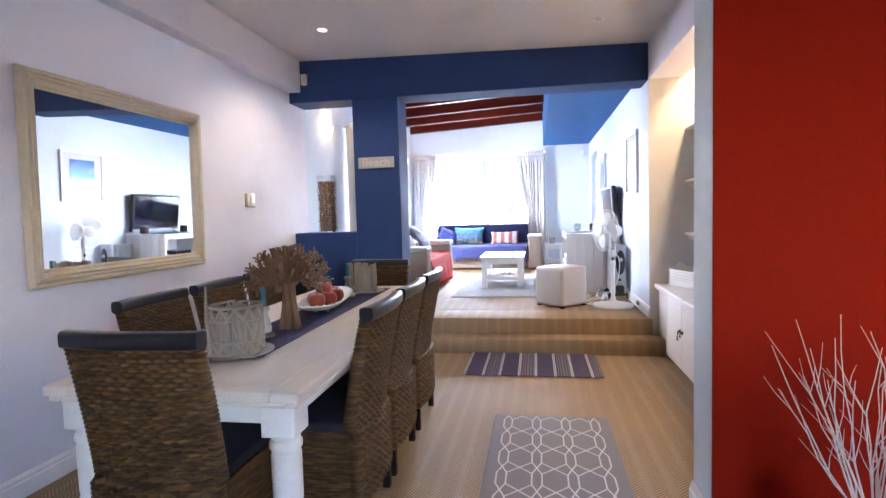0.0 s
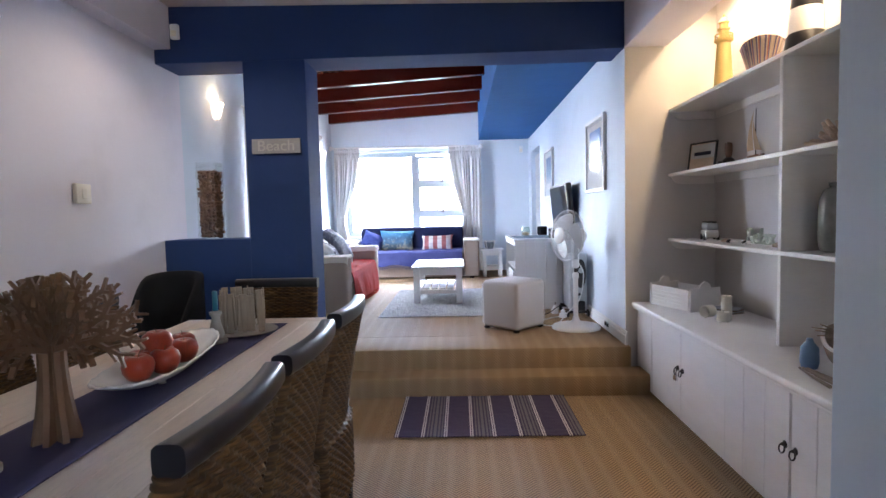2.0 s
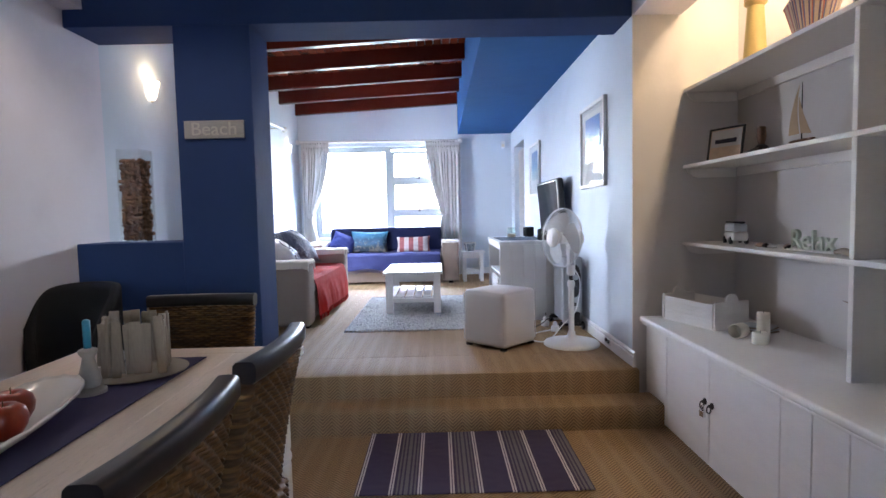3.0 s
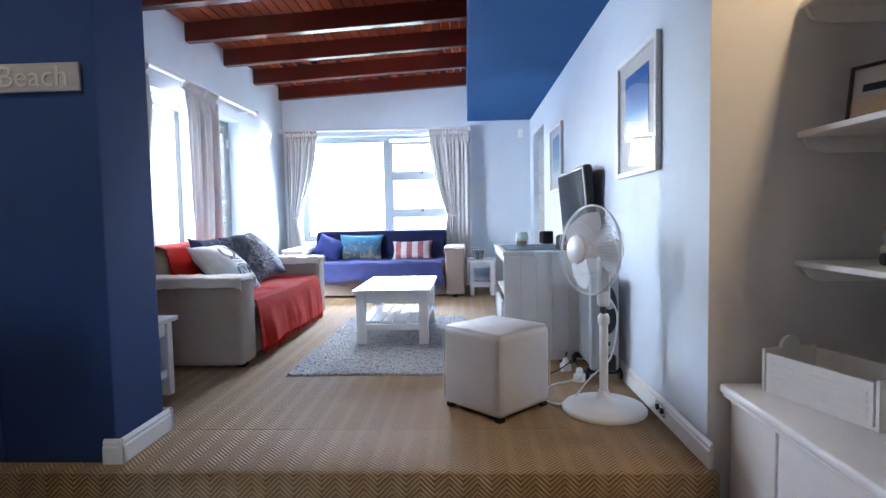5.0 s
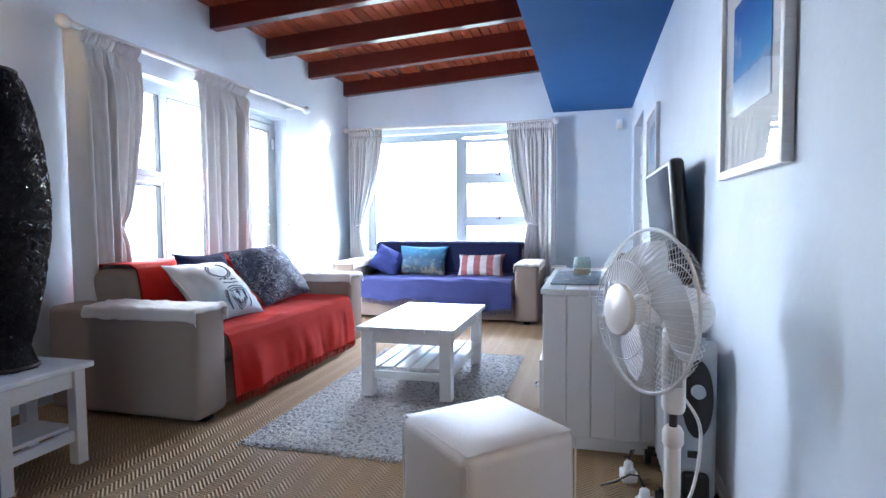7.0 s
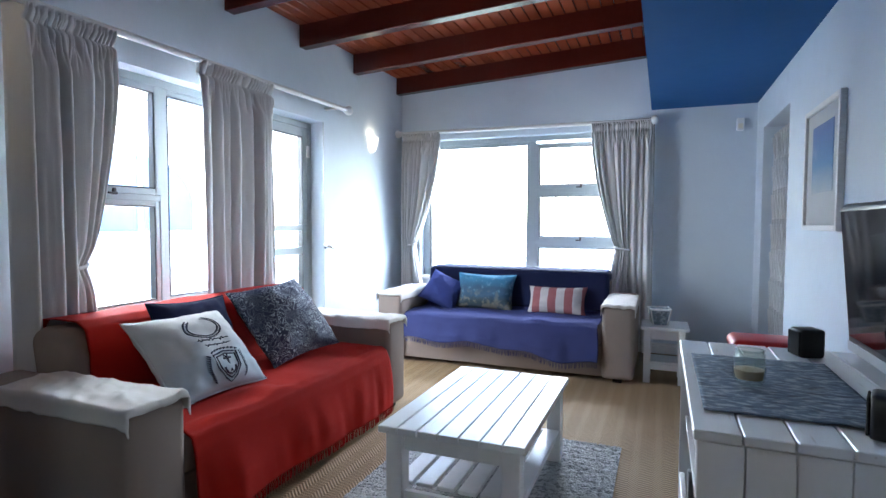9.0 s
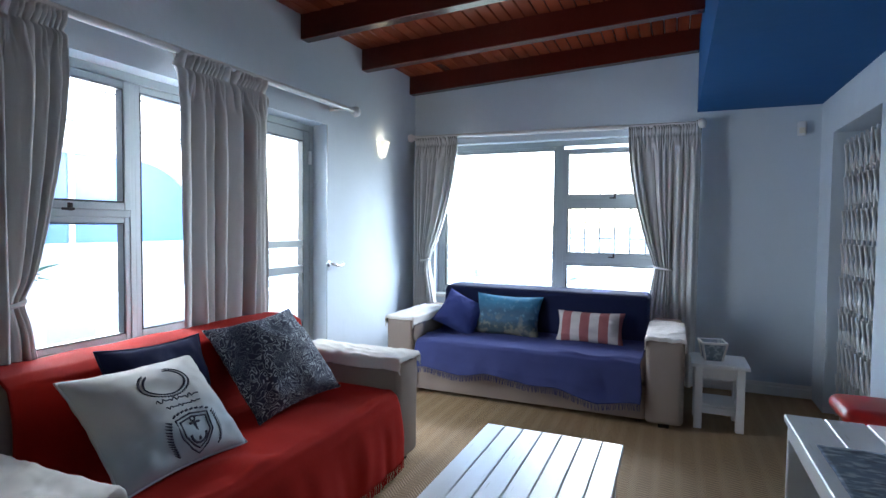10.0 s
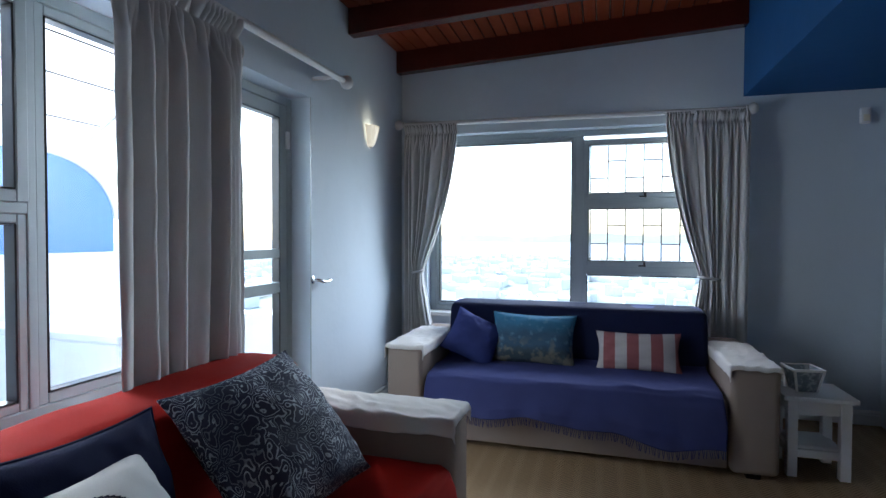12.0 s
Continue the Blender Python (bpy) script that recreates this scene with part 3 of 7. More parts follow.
part("lever", tube([(0.004, 0.014, 0.012), (0.040, 0.014, 0.012), (0.050, 0.030, 0.008), (0.052, 0.06, -0.002), (0.052, 0.11, -0.004), (0.050, 0.145, 0.004)], 0.011, 10), M_CHROME, lever, "", 60)
structure("shutter_edge", boxes([(LEFT, LEFT + 0.004, 9.43, 9.437, F, 2.41)]), M_ALU, "thin strip along the reveal", "trim")

win2 = tagged(new("window_2"), "large white aluminium window over the bay", "window", kind="structure")
yw = BACK + 0.13
window_part(win2, "fixed_frame", yw, "y", -2.17, 0.10, 0.95, 2.45, 0.05, 0.06, False)
window_part(win2, "fixed_light", yw, "y", -2.12, -0.945, 1.0, 2.40, 0.03)
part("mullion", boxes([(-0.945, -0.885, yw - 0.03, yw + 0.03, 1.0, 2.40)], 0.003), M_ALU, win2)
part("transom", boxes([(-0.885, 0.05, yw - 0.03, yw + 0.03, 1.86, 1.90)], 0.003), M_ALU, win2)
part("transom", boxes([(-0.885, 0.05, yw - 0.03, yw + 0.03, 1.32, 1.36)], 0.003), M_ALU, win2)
window_part(win2, "top_sash", yw - 0.015, "y", -0.885, 0.05, 1.90, 2.37, 0.04)
window_part(win2, "middle_sash", yw - 0.015, "y", -0.885, 0.05, 1.36, 1.86, 0.04)
window_part(win2, "fixed_light", yw, "y", -0.885, 0.05, 1.0, 1.32, 0.03)
stay(win2, (-0.42, yw - 0.04, 1.91))
stay(win2, (-0.42, yw - 0.04, 1.37))
part("window_sill", boxes([(-2.17, 0.10, BACK - 0.03, BACK + 0.2, 0.92, 0.955)], 0.006), M_GLOSS, win2)
bars = bmesh.new()
for k, (z0, z1) in enumerate(((1.40, 1.82), (1.94, 2.33))):
    for i in range(7):
        xx = -0.83 + i * 0.135
        tube([(xx, yw + 0.04, z0), (xx, yw + 0.04, z1)], 0.0058, 6, bars)
        if i < 6:
            zz = z0 + (z1 - z0) * (0.33 if i % 2 == 0 else 0.68)
            tube([(xx, yw + 0.04, zz), (xx + 0.135, yw + 0.04, zz)], 0.0058, 6, bars)
    tube([(-0.86, yw + 0.04, z0), (0.03, yw + 0.04, z0)], 0.0055, 6, bars)
    tube([(-0.86, yw + 0.04, z1), (0.03, yw + 0.04, z1)], 0.0055, 6, bars)
part("burglar_bars", bars, M_IRON, win2, "thin dark burglar bars")


def gate():
    """A folding trellis gate, pushed aside in the doorway."""
    g = thing("trellis_gate", (RIGHT + 0.08, 9.64, F), 0, "white folding trellis security gate drawn across the doorway", "gate")
    for i in range(10):
        part("upright", boxes([(-0.008, 0.008, i * 0.105, i * 0.105 + 0.014, 0.0, 1.98)], 0.003), M_GLOSS, g)
    for j in range(8):
        for i in range(0, 9):
            z = 0.10 + j * 0.235
            y = i * 0.105 + 0.007
            part("lattice_bar", tube([(-0.014, y, z), (-0.014, y + 0.105, z + 0.20)], 0.007, 6), M_GLOSS, g)
            part("lattice_bar", tube([(0.014, y + 0.105, z), (0.014, y, z + 0.20)], 0.007, 6), M_GLOSS, g)


gate()

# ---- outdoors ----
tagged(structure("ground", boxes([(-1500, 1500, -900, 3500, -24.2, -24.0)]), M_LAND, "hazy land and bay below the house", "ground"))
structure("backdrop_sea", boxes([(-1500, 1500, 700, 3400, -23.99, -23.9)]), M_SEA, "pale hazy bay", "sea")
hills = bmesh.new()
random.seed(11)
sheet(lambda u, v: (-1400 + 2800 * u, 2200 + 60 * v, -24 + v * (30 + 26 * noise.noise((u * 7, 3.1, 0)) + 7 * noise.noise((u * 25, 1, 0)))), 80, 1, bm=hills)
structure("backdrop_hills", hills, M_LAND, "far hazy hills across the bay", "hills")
town = bmesh.new()
for i in range(900):
    a, r = random.uniform(-1.0, 0.55), random.uniform(110, 640)
    w, h = random.uniform(4, 9), random.uniform(2.5, 5.5)
    cx, cy = r * math.sin(a), 11 + r * math.cos(a)
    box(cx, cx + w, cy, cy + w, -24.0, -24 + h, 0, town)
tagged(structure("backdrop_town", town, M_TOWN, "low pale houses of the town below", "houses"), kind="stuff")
structure("balcony_floor", boxes([(-7.4, LEFT - 0.2, 4.5, 13.0, F - 0.25, F - 0.03)]), M_DECK, "grey tiled balcony floor", "floor")
structure("balcony_parapet", boxes([(-5.6, -5.4, 4.5, 11.2, F - 0.03, 1.43), (-5.4, LEFT - 0.2, 11.0, 11.2, F - 0.03, F + 0.55)], 0.01), M_BALCONY, "white rendered balcony parapet", "parapet")
plinth = thing("balcony_bench", (-4.2, 9.75, F - 0.03), 0, "white rendered built-in balcony bench", "bench")
part("body", box(-0.6, 0.6, -0.55, 0.55, 0, 0.66, 0.02), M_BALCONY, plinth)
part("top", box(-0.63, 0.63, -0.58, 0.58, 0.66, 0.71, 0.01), M_BALCONY, plinth)


def arched_panel(y0, y1, high, thick):
    """A panel whose far top corner is a quarter arch."""
    pts = [(y0, 0.0), (y1, 0.0)] + [(y0 + (y1 - y0) * math.cos(a), high * (0.35 + 0.65 * math.sin(a))) for a in [k * math.pi / 24 for k in range(13)]]
    bm = bmesh.new()
    rows = [[bm.verts.new((x, y, z)) for y, z in pts] for x in (-thick, thick)]
    bm.faces.new(rows[0])
    bm.faces.new(rows[1][::-1])
    for i in range(len(pts)):
        k = (i + 1) % len(pts)
        bm.faces.new((rows[0][i], rows[1][i], rows[1][k], rows[0][k]))
    bmesh.ops.recalc_face_normals(bm, faces=bm.faces[:])
    return bm


def wind_screen(y, last=False):
    s = thing("wind_screen", (-5.5, y, 1.43), 0, "pale blue panel in a white arched balcony screen", "screen", "balcony screens")
    if last:
        part("panel", arched_panel(0.03, 0.80, 0.90, 0.01), M_BLUEPANEL, s)
        part("top_rail", tube([(0, 0.03 + 0.80 * math.cos(a), 0.93 * (0.35 + 0.65 * math.sin(a))) for a in [k * math.pi / 24 for k in range(13)]], 0.03, 8), M_BALCONY, s, "", 60)
    else:
        part("panel", box(-0.01, 0.01, 0.03, 0.63, 0.0, 0.90, 0.004), M_BLUEPANEL, s)
        part("top_rail", box(-0.03, 0.03, 0.031, 0.629, 0.90, 0.95, 0.006), M_BALCONY, s)
    part("post", box(-0.03, 0.03, -0.03, 0.03, 0.0, 1.0, 0.006), M_BALCONY, s)


for k in range(8):
    wind_screen(10.11 - k * 0.66, k == 0)
canopy = bmesh.new()
sheet(lambda u, v: (LEFT - 0.25 - 3.4 * u, 4.5 + 6.2 * v, 3.3 - 0.35 * u - 0.9 * u ** 4), 14, 2, bm=canopy)
k = Mat("translucent white sheeting", (0.86, 0.87, 0.88), 0.5, 0.03, 2, 0)
k.b.inputs["Transmission Weight"].default_value = 0.75
k.b.inputs["Roughness"].default_value = 1.0
solid(structure("balcony_canopy", canopy, k.m, "translucent white balcony canopy", "canopy", 60), 0.01)
def canopy_z(u):
    return 3.27 - 0.35 * u - 0.9 * u ** 4


for k in range(7):
    u = 0.12 + k * 0.135
    structure("canopy_batten", tube([(LEFT - 0.25 - 3.4 * u, 4.55, canopy_z(u)), (LEFT - 0.25 - 3.4 * u, 10.65, canopy_z(u))], 0.007, 6), M_IRON, "thin dark canopy batten", "batten")["group"] = "canopy battens"
for yy in (6.6, 10.68):
    structure("canopy_hoop", tube([(LEFT - 0.25 - 3.4 * u, yy, canopy_z(u) - 0.012) for u in [i / 12 for i in range(13)]], 0.014, 8), M_BALCONY, "curved white canopy hoop", "hoop")["group"] = "canopy hoops"


def agave():
    p = thing("potted_agave", (-4.9, 8.62, F - 0.03), 0, "green agave in a white pot on the balcony", "plant")
    part("pot", lathe([(0.14, 0), (0.17, 0.05), (0.2, 0.4), (0.2, 0.93), (0.17, 0.93), (0.16, 0.86)], 20), M_BALCONY, p, "", 40)
    for i in range(14):
        a = i * 2.4
        e = 0.35 + 0.5 * (i % 4) / 4
        pts = [(math.cos(a) * s * 0.3, math.sin(a) * s * 0.3, 0.87 + math.sin(e) * s * 0.36 - 0.1 * s * s) for s in (0, 0.35, 0.7, 1.0)]
        part("leaf", tube(pts, 0.022, 6, taper=0.1), M_GREEN, p, "", 60)


agave()
lounger = thing("blue_lounger", (-5.25, 8.35, F - 0.03), 0, "bright blue plastic lounger on the balcony", "lounger")
part("back", box(-0.03, 0.03, -0.3, 0.3, 0.30, 1.34, 0.02), M_POOL, lounger)
part("seat", box(0.03, 0.13, -0.3, 0.3, 0.3, 0.36, 0.02), M_POOL, lounger)
for sx in (0.0, 0.11):
    for sy in (-0.26, 0.26):
        part("leg", box(sx - 0.02, sx + 0.02, sy - 0.02, sy + 0.02, 0, 0.3, 0.004), M_POOL, lounger)

# ---- living room ----


def sofa(name, where, turn, wide, label, group="pair of sofas"):
    """A deep slipcovered sofa; its front looks to local -y."""
    s = thing(name, where, turn, label, "sofa", group)
    h = wide / 2
    part("base", box(-h + 0.24, h - 0.24, 0.05, 0.90, 0.03, 0.27, 0.015), M_SLIP, s, "", 40)
    for sx in (-1, 1):
        x0, x1 = sorted((sx * h, sx * (h - 0.24)))
        arm = part("arm", box(x0, x1, 0.0, 0.97, 0.028, 0.60, 0.035, segments=4), M_SLIP, s, "", 50)

        def cover(u, v, x0=x0, x1=x1):
            # laid over the arm, hanging a little on both sides
            w = x1 - x0
            run = (u - 0.5) * (w + 0.13)
            over = max(0, abs(run) - w / 2)
            cx = (x0 + x1) / 2 + math.copysign(min(abs(run), w / 2 + 0.006), run)
            ridge = noise.noise((u * 4 + v * 3, v * 9 - u * 5, sx + where[0]))
            z = 0.610 - over + 0.009 * ridge + 0.010 * max(0, noise.noise((u * 9 - v * 6, v * 15, sx * 2 + where[1]))) ** 1.5
            front = max(0, 0.05 - v) * 1.0
            y = -0.008 + 0.72 * v + (0.012 * noise.noise((u * 9, v * 3, 5)) if over else 0)
            return (cx, y, z - 0.02 * (front > 0.045) - 0.03 * max(0, 0.04 - v))

        solid(part("arm_cover", sheet(cover, 48, 64), M_COVER, arm, "off-white cotton arm cover", 60), 0.006)
        for y in (0.06, 0.82):
            part("foot", box((x0 + x1) / 2 - 0.035, (x0 + x1) / 2 + 0.035, y - 0.03, y + 0.03, 0, 0.03, 0.004), M_DARKWOOD, s)
    w = (wide - 0.48) / 2
    for k in (-1, 1):
        x0, x1 = (-w, -0.003) if k < 0 else (0.003, w)
        part("seat_cushion", box(x0, x1, 0.03, 0.66, 0.271, 0.412, 0.045, segments=4), M_SLIP, s, "", 50)
    back = box(-h + 0.24, h - 0.24, 0.62, 0.90, 0.271, 0.775, 0.075, segments=5)
    for v in back.verts:
        v.co.y += (v.co.z - 0.46) * 0.18
    part("backrest", back, M_SLIP, s, "", 50)
    return s


def throw(name, where, turn, x0, x1, front, material, label, tuck=0.0):
    """A throw that runs over the back, down the seat and over the front edge; front(u) gives its lower edge."""
    t = thing(name, where, turn, label, "throw")
    prof = [(0.985, 0.52), (0.972, 0.74), (0.945, 0.79), (0.86, 0.797), (0.715, 0.795), (0.660, 0.765), (0.632, 0.64), (0.605, 0.50), (0.575, 0.442), (0.52, 0.430), (0.35, 0.428), (0.15, 0.428), (0.05, 0.426), (0.012, 0.407), (-0.004, 0.36)]

    def at(u, v):
        n = len(prof) - 1
        low = front(u)
        if v < 0.78:
            f = v / 0.78 * n
            i = min(int(f), n - 1)
            f -= i
            y, z = (prof[i][k] * (1 - f) + prof[i + 1][k] * f for k in (0, 1))
            fold = 0.0
        else:
            f = (v - 0.78) / 0.22
            y, z = -0.006 - 0.022 * f, 0.36 + (low - 0.36) * f
            fold = f
        wave = noise.noise((u * 9, v * 2.2, where[0]))
        drape = noise.noise((u * 7.5, 0.4 * fold, where[0] + 3)) + 0.4 * noise.noise((u * 19, 0.8 * fold, where[1]))
        y -= min(1, fold * 1.6) * (0.014 + 0.026 * max(-0.5, drape))
        if v > 0.5:
            # creases dragged across the seat
            rise = math.sin(math.pi * min(1, (v - 0.5) / 0.26)) if v < 0.76 else 0.0
            crease = max(0.0, noise.noise((u * 5 + v * 9, v * 16 - u * 4, where[1]))) ** 1.3
            z += 0.036 * rise * crease
        z += (0.006 + 0.007 * wave) * (fold == 0) + 0.004
        near = x0 + tuck * max(0.0, min(1.0, (0.48 - v) / 0.15))
        return (near + (x1 - near) * u + 0.012 * noise.noise((v * 5, u, 2)), y, z)

    solid(part("cloth", sheet(at, 150, 110), material, t, "", 180), 0.007)
    fringe = bmesh.new()
    for i in range(150):
        u = (i + 0.5) / 150
        a = Vector(at(u, 1.0))
        d = random.uniform(-0.006, 0.006)
        tube([a, a + Vector((d, -0.004, -0.022)), a + Vector((d * 2, -0.002, -0.045))], 0.0022, 4, fringe)
    tagged(part("fringe", fringe, material, t, "knotted fringe"), kind="stuff")
    return t


def pillow_point(a, b, side, w, h, thick, seed):
    """A place on a cushion's face; a and b run from -1 to 1."""
    puff = max(0, (1 - abs(a) ** 2.4) * (1 - abs(b) ** 2.4)) ** 0.55
    pull = 1 - 0.09 * (1 - b * b) * abs(a) ** 3
    pull2 = 1 - 0.09 * (1 - a * a) * abs(b) ** 3
    edge = max(abs(a), abs(b))
    crease = 0.012 * noise.noise((a * 2.4 + seed, b * 2.4, side)) + 0.009 * edge * noise.noise((a * 6 + seed, b * 6, side + 4))
    return (a * w / 2 * pull, side * (thick / 2 * puff + crease * min(1, puff * 2)), (b * pull2 + 1) * h / 2)


def pillow_mesh(w, h, thick, seed, n=36):
    """A stuffed cushion in the local xz plane, facing -y, with pulled-in sides and crinkles."""
    bm = bmesh.new()
    for side in (-1, 1):
        def at(u, v, side=side):
            a, b = 2 * u - 1, 2 * v - 1
            return pillow_point(a, b, side, w, h, thick, seed)
        sheet(at, n, n, bm=bm)
    bmesh.ops.remove_doubles(bm, verts=bm.verts[:], dist=0.0005)
    bmesh.ops.recalc_face_normals(bm, faces=bm.faces[:])
    return bm


def cushion(name, m, w, h, thick, material, label, seed=1):
    c = new(name)
    c.matrix_world = m
    tagged(c, label, "cushion")
    part("body", pillow_mesh(w, h, thick, seed), material, c, "", 180)
    piping = bmesh.new()
    pts = []
    for k in range(64):
        s = k / 16
        e, f = int(s), s - int(s)
        a, b = [(2 * f - 1, -1), (1, 2 * f - 1), (1 - 2 * f, 1), (-1, 1 - 2 * f)][e]
        pts.append((a * w / 2 * (1 - 0.09 * (1 - b * b) * abs(a) ** 3), 0, (b * (1 - 0.09 * (1 - a * a) * abs(b) ** 3) + 1) * h / 2))
    tube(pts + pts[:1], 0.0045, 6, piping)
    part("piping", piping, material, c, "", 60)
    return c


SOFA1, SOFA2 = (-1.27, 7.71, F), (-0.94, 9.76, F)
sofa("sofa", SOFA1, 90, 2.08, "beige slipcovered sofa under a bright red throw")
sofa("sofa", SOFA2, 0, 2.22, "beige slipcovered sofa under a blue violet throw")
throw("throw", SOFA1, 90, -0.775, 0.795, lambda u: 0.075 + 0.015 * math.sin(u * 5), M_THROWRED, "bright red fringed throw spread over the sofa", 0.05)
throw("throw", SOFA2, 0, -0.85, 0.845, lambda u: 0.22 - 0.08 * max(0, min(1, (u - 0.5) * 3)) + 0.015 * math.sin(u * 21), M_THROWBLUE, "blue violet fringed throw spread over the sofa")
bm = box(-0.865, 0.865, 0.585, 0.935, 0.45, 0.812, 0.045, segments=4)
for v in bm.verts:
    v.co.y += (v.co.z - 0.46) * 0.18 - 0.018
cover = thing("back_cover", SOFA2, 0, "dark navy cover over the sofa's backrest", "cover")
part("cloth", bm, M_NAVY, cover, "", 50)
part("seam", tube([(-0.84, 0.645, 0.786), (0.84, 0.645, 0.786)], 0.005, 6), M_NAVY, cover, "", 60)


def on_sofa(base, turn, x, y, lean, yaw, roll=0.0, lift=0.430):
    """A cushion pose: on the seat, leaning back."""
    return pose(*base, 0, 0, turn) @ pose(x, y, lift, 0, 0, yaw) @ pose(0, 0, 0, -lean, 0, 0) @ pose(0, 0, 0, 0, roll, 0)


def blue_foot_canvas():
    """White canvas that turns darker and bluer towards its foot."""
    k = Mat("white canvas, bluer towards its foot", (0.54, 0.54, 0.53), 0.85, 0.05, 12, 0.4, 260)
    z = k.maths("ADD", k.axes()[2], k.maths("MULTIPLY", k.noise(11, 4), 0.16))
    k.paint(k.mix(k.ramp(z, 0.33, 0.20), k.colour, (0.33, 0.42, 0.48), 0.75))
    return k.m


M_BLUEFOOT = blue_foot_canvas()
anchor = cushion("anchor_cushion", on_sofa(SOFA1, 90, -0.365, 0.235, 44, 2, 2, 0.445), 0.56, 0.47, 0.20, M_BLUEFOOT, "white canvas cushion printed with a navy anchor crest", 3)


def crest(parent):
    """A wreath, a line of unreadable print and a shield with an anchor, lying on the cushion's face."""
    def face(x, z):
        p = pillow_point(x / 0.28, z / 0.235 - 1, -1, 0.56, 0.47, 0.20, 3)
        return (p[0], p[1] - 0.0005, p[2])
    ink = bmesh.new()
    for k in range(40):
        a = math.radians(-240 + k * 300 / 39)
        for q in (0.078, 0.094):
            x, z = 0.01 + q * 1.12 * math.cos(a + q), 0.322 + q * 0.72 * math.sin(a + q)
            p = Vector(face(x, z))
            e = Vector(face(x - 0.018 * math.sin(a + 0.5), z + 0.016 * math.cos(a + 0.5)))
            tube([p, e], 0.0034, 5, ink, 0.3)
    # two lines of script too faint to read
    for row, (x0, x1, z, q) in enumerate(((-0.075, 0.115, 0.243, 0.011), (-0.05, 0.105, 0.212, 0.006))):
        n = 26
        tube([face(x0 + (x1 - x0) * k / n, z + q * math.sin(k * 1.9 + row) * (0.5 + 0.5 * math.sin(k * 0.7))) for k in range(n + 1)], 0.0026, 5, ink)
    for k in range(8):
        x = -0.045 + k * 0.021
        tube([face(x, 0.184 - 0.0012 * (k - 3.5) ** 2), face(x + 0.012, 0.187 - 0.0012 * (k - 3) ** 2)], 0.0042, 5, ink)
    for q in (0.058, 0.072):
        pts = [face(0.03 + q * cx, 0.098 + q * cz) for cx, cz in ((-1, 0.8), (0, 1.0), (1, 0.8), (0.95, -0.2), (0.5, -0.8), (0, -1.1), (-0.5, -0.8), (-0.95, -0.2), (-1, 0.8))]
        tube(pts, 0.0036, 5, ink)
    tube([face(0.03, 0.140), face(0.03, 0.060)], 0.0065, 5, ink)
    tube([face(0.03 + 0.036 * math.cos(t), 0.086 + 0.034 * math.sin(t)) for t in [math.pi + i * math.pi / 8 for i in range(9)]], 0.005, 5, ink)
    tube([face(0.008, 0.130), face(0.052, 0.130)], 0.005, 5, ink)
    tube([face(0.03 + 0.010 * math.cos(t), 0.148 + 0.010 * math.sin(t)) for t in [i * math.pi / 6 for i in range(13)]], 0.003, 5, ink)
    for k in range(13):
        for sx in (-1, 1):
            z = 0.030 + k * 0.010
            x = 0.088 + 0.016 * math.sin(k * 0.25)
            tube([face(0.03 + sx * x, z), face(0.03 + sx * (x + 0.020), z + 0.012)], 0.0042, 5, ink, 0.3)
    part("printed_crest", ink, M_INK, parent, "navy printed wreath and anchor shield")


crest(anchor)
cushion("navy_cushion", on_sofa(SOFA1, 90, -0.22, 0.46, 24, 0, 2), 0.48, 0.45, 0.15, M_NAVY, "plain navy cushion behind the others", 5)
cushion("paisley_cushion", on_sofa(SOFA1, 90, 0.34, 0.285, 42, -10, -5, 0.466), 0.54, 0.52, 0.24, M_PAISLEY, "dark navy paisley cushion on the red throw", 7)
cushion("blue_cushion", on_sofa(SOFA2, 0, -0.69, 0.36, 34, 24, 30, 0.470), 0.37, 0.34, 0.17, M_BLUECUSH, "plain blue cushion in the sofa's corner", 9)


def scene_print():
    """Printed harbour picture: sky, cloud, sea and lit shore."""
    k = Mat("printed harbour cotton", (0.03, 0.12, 0.22), 0.8, 0.3, 9, 0.3, 260)
    x, y, z = k.axes()
    wob = k.maths("ADD", z, k.maths("MULTIPLY", k.noise(14, 4), 0.10))
    col = k.mix(k.ramp(wob, 0.24, 0.36), (0.035, 0.09, 0.15), (0.035, 0.19, 0.33))
    col = k.mix(k.ramp(k.noise(22, 3), 0.55, 0.7), col, (0.16, 0.30, 0.40), 0.6)
    low = k.maths("MULTIPLY", k.ramp(wob, 0.24, 0.16), k.ramp(k.noise(13, 3), 0.50, 0.60))
    town_low = k.ramp(wob, 0.17, 0.13)
    col = k.mix(town_low, col, (0.03, 0.045, 0.05), 0.8)
    k.paint(k.mix(low, col, (0.28, 0.24, 0.16), 0.45))
    return k.m


cushion("harbour_cushion", on_sofa(SOFA2, 0, -0.25, 0.47, 20, 0, 1), 0.57, 0.35, 0.16, scene_print(), "blue cushion printed with a lighthouse and harbour", 11)
cushion("striped_cushion", on_sofa(SOFA2, 0, 0.43, 0.46, 24, -3, -1), 0.52, 0.26, 0.15, M_STRIPECUSH, "red and white striped cushion", 13)


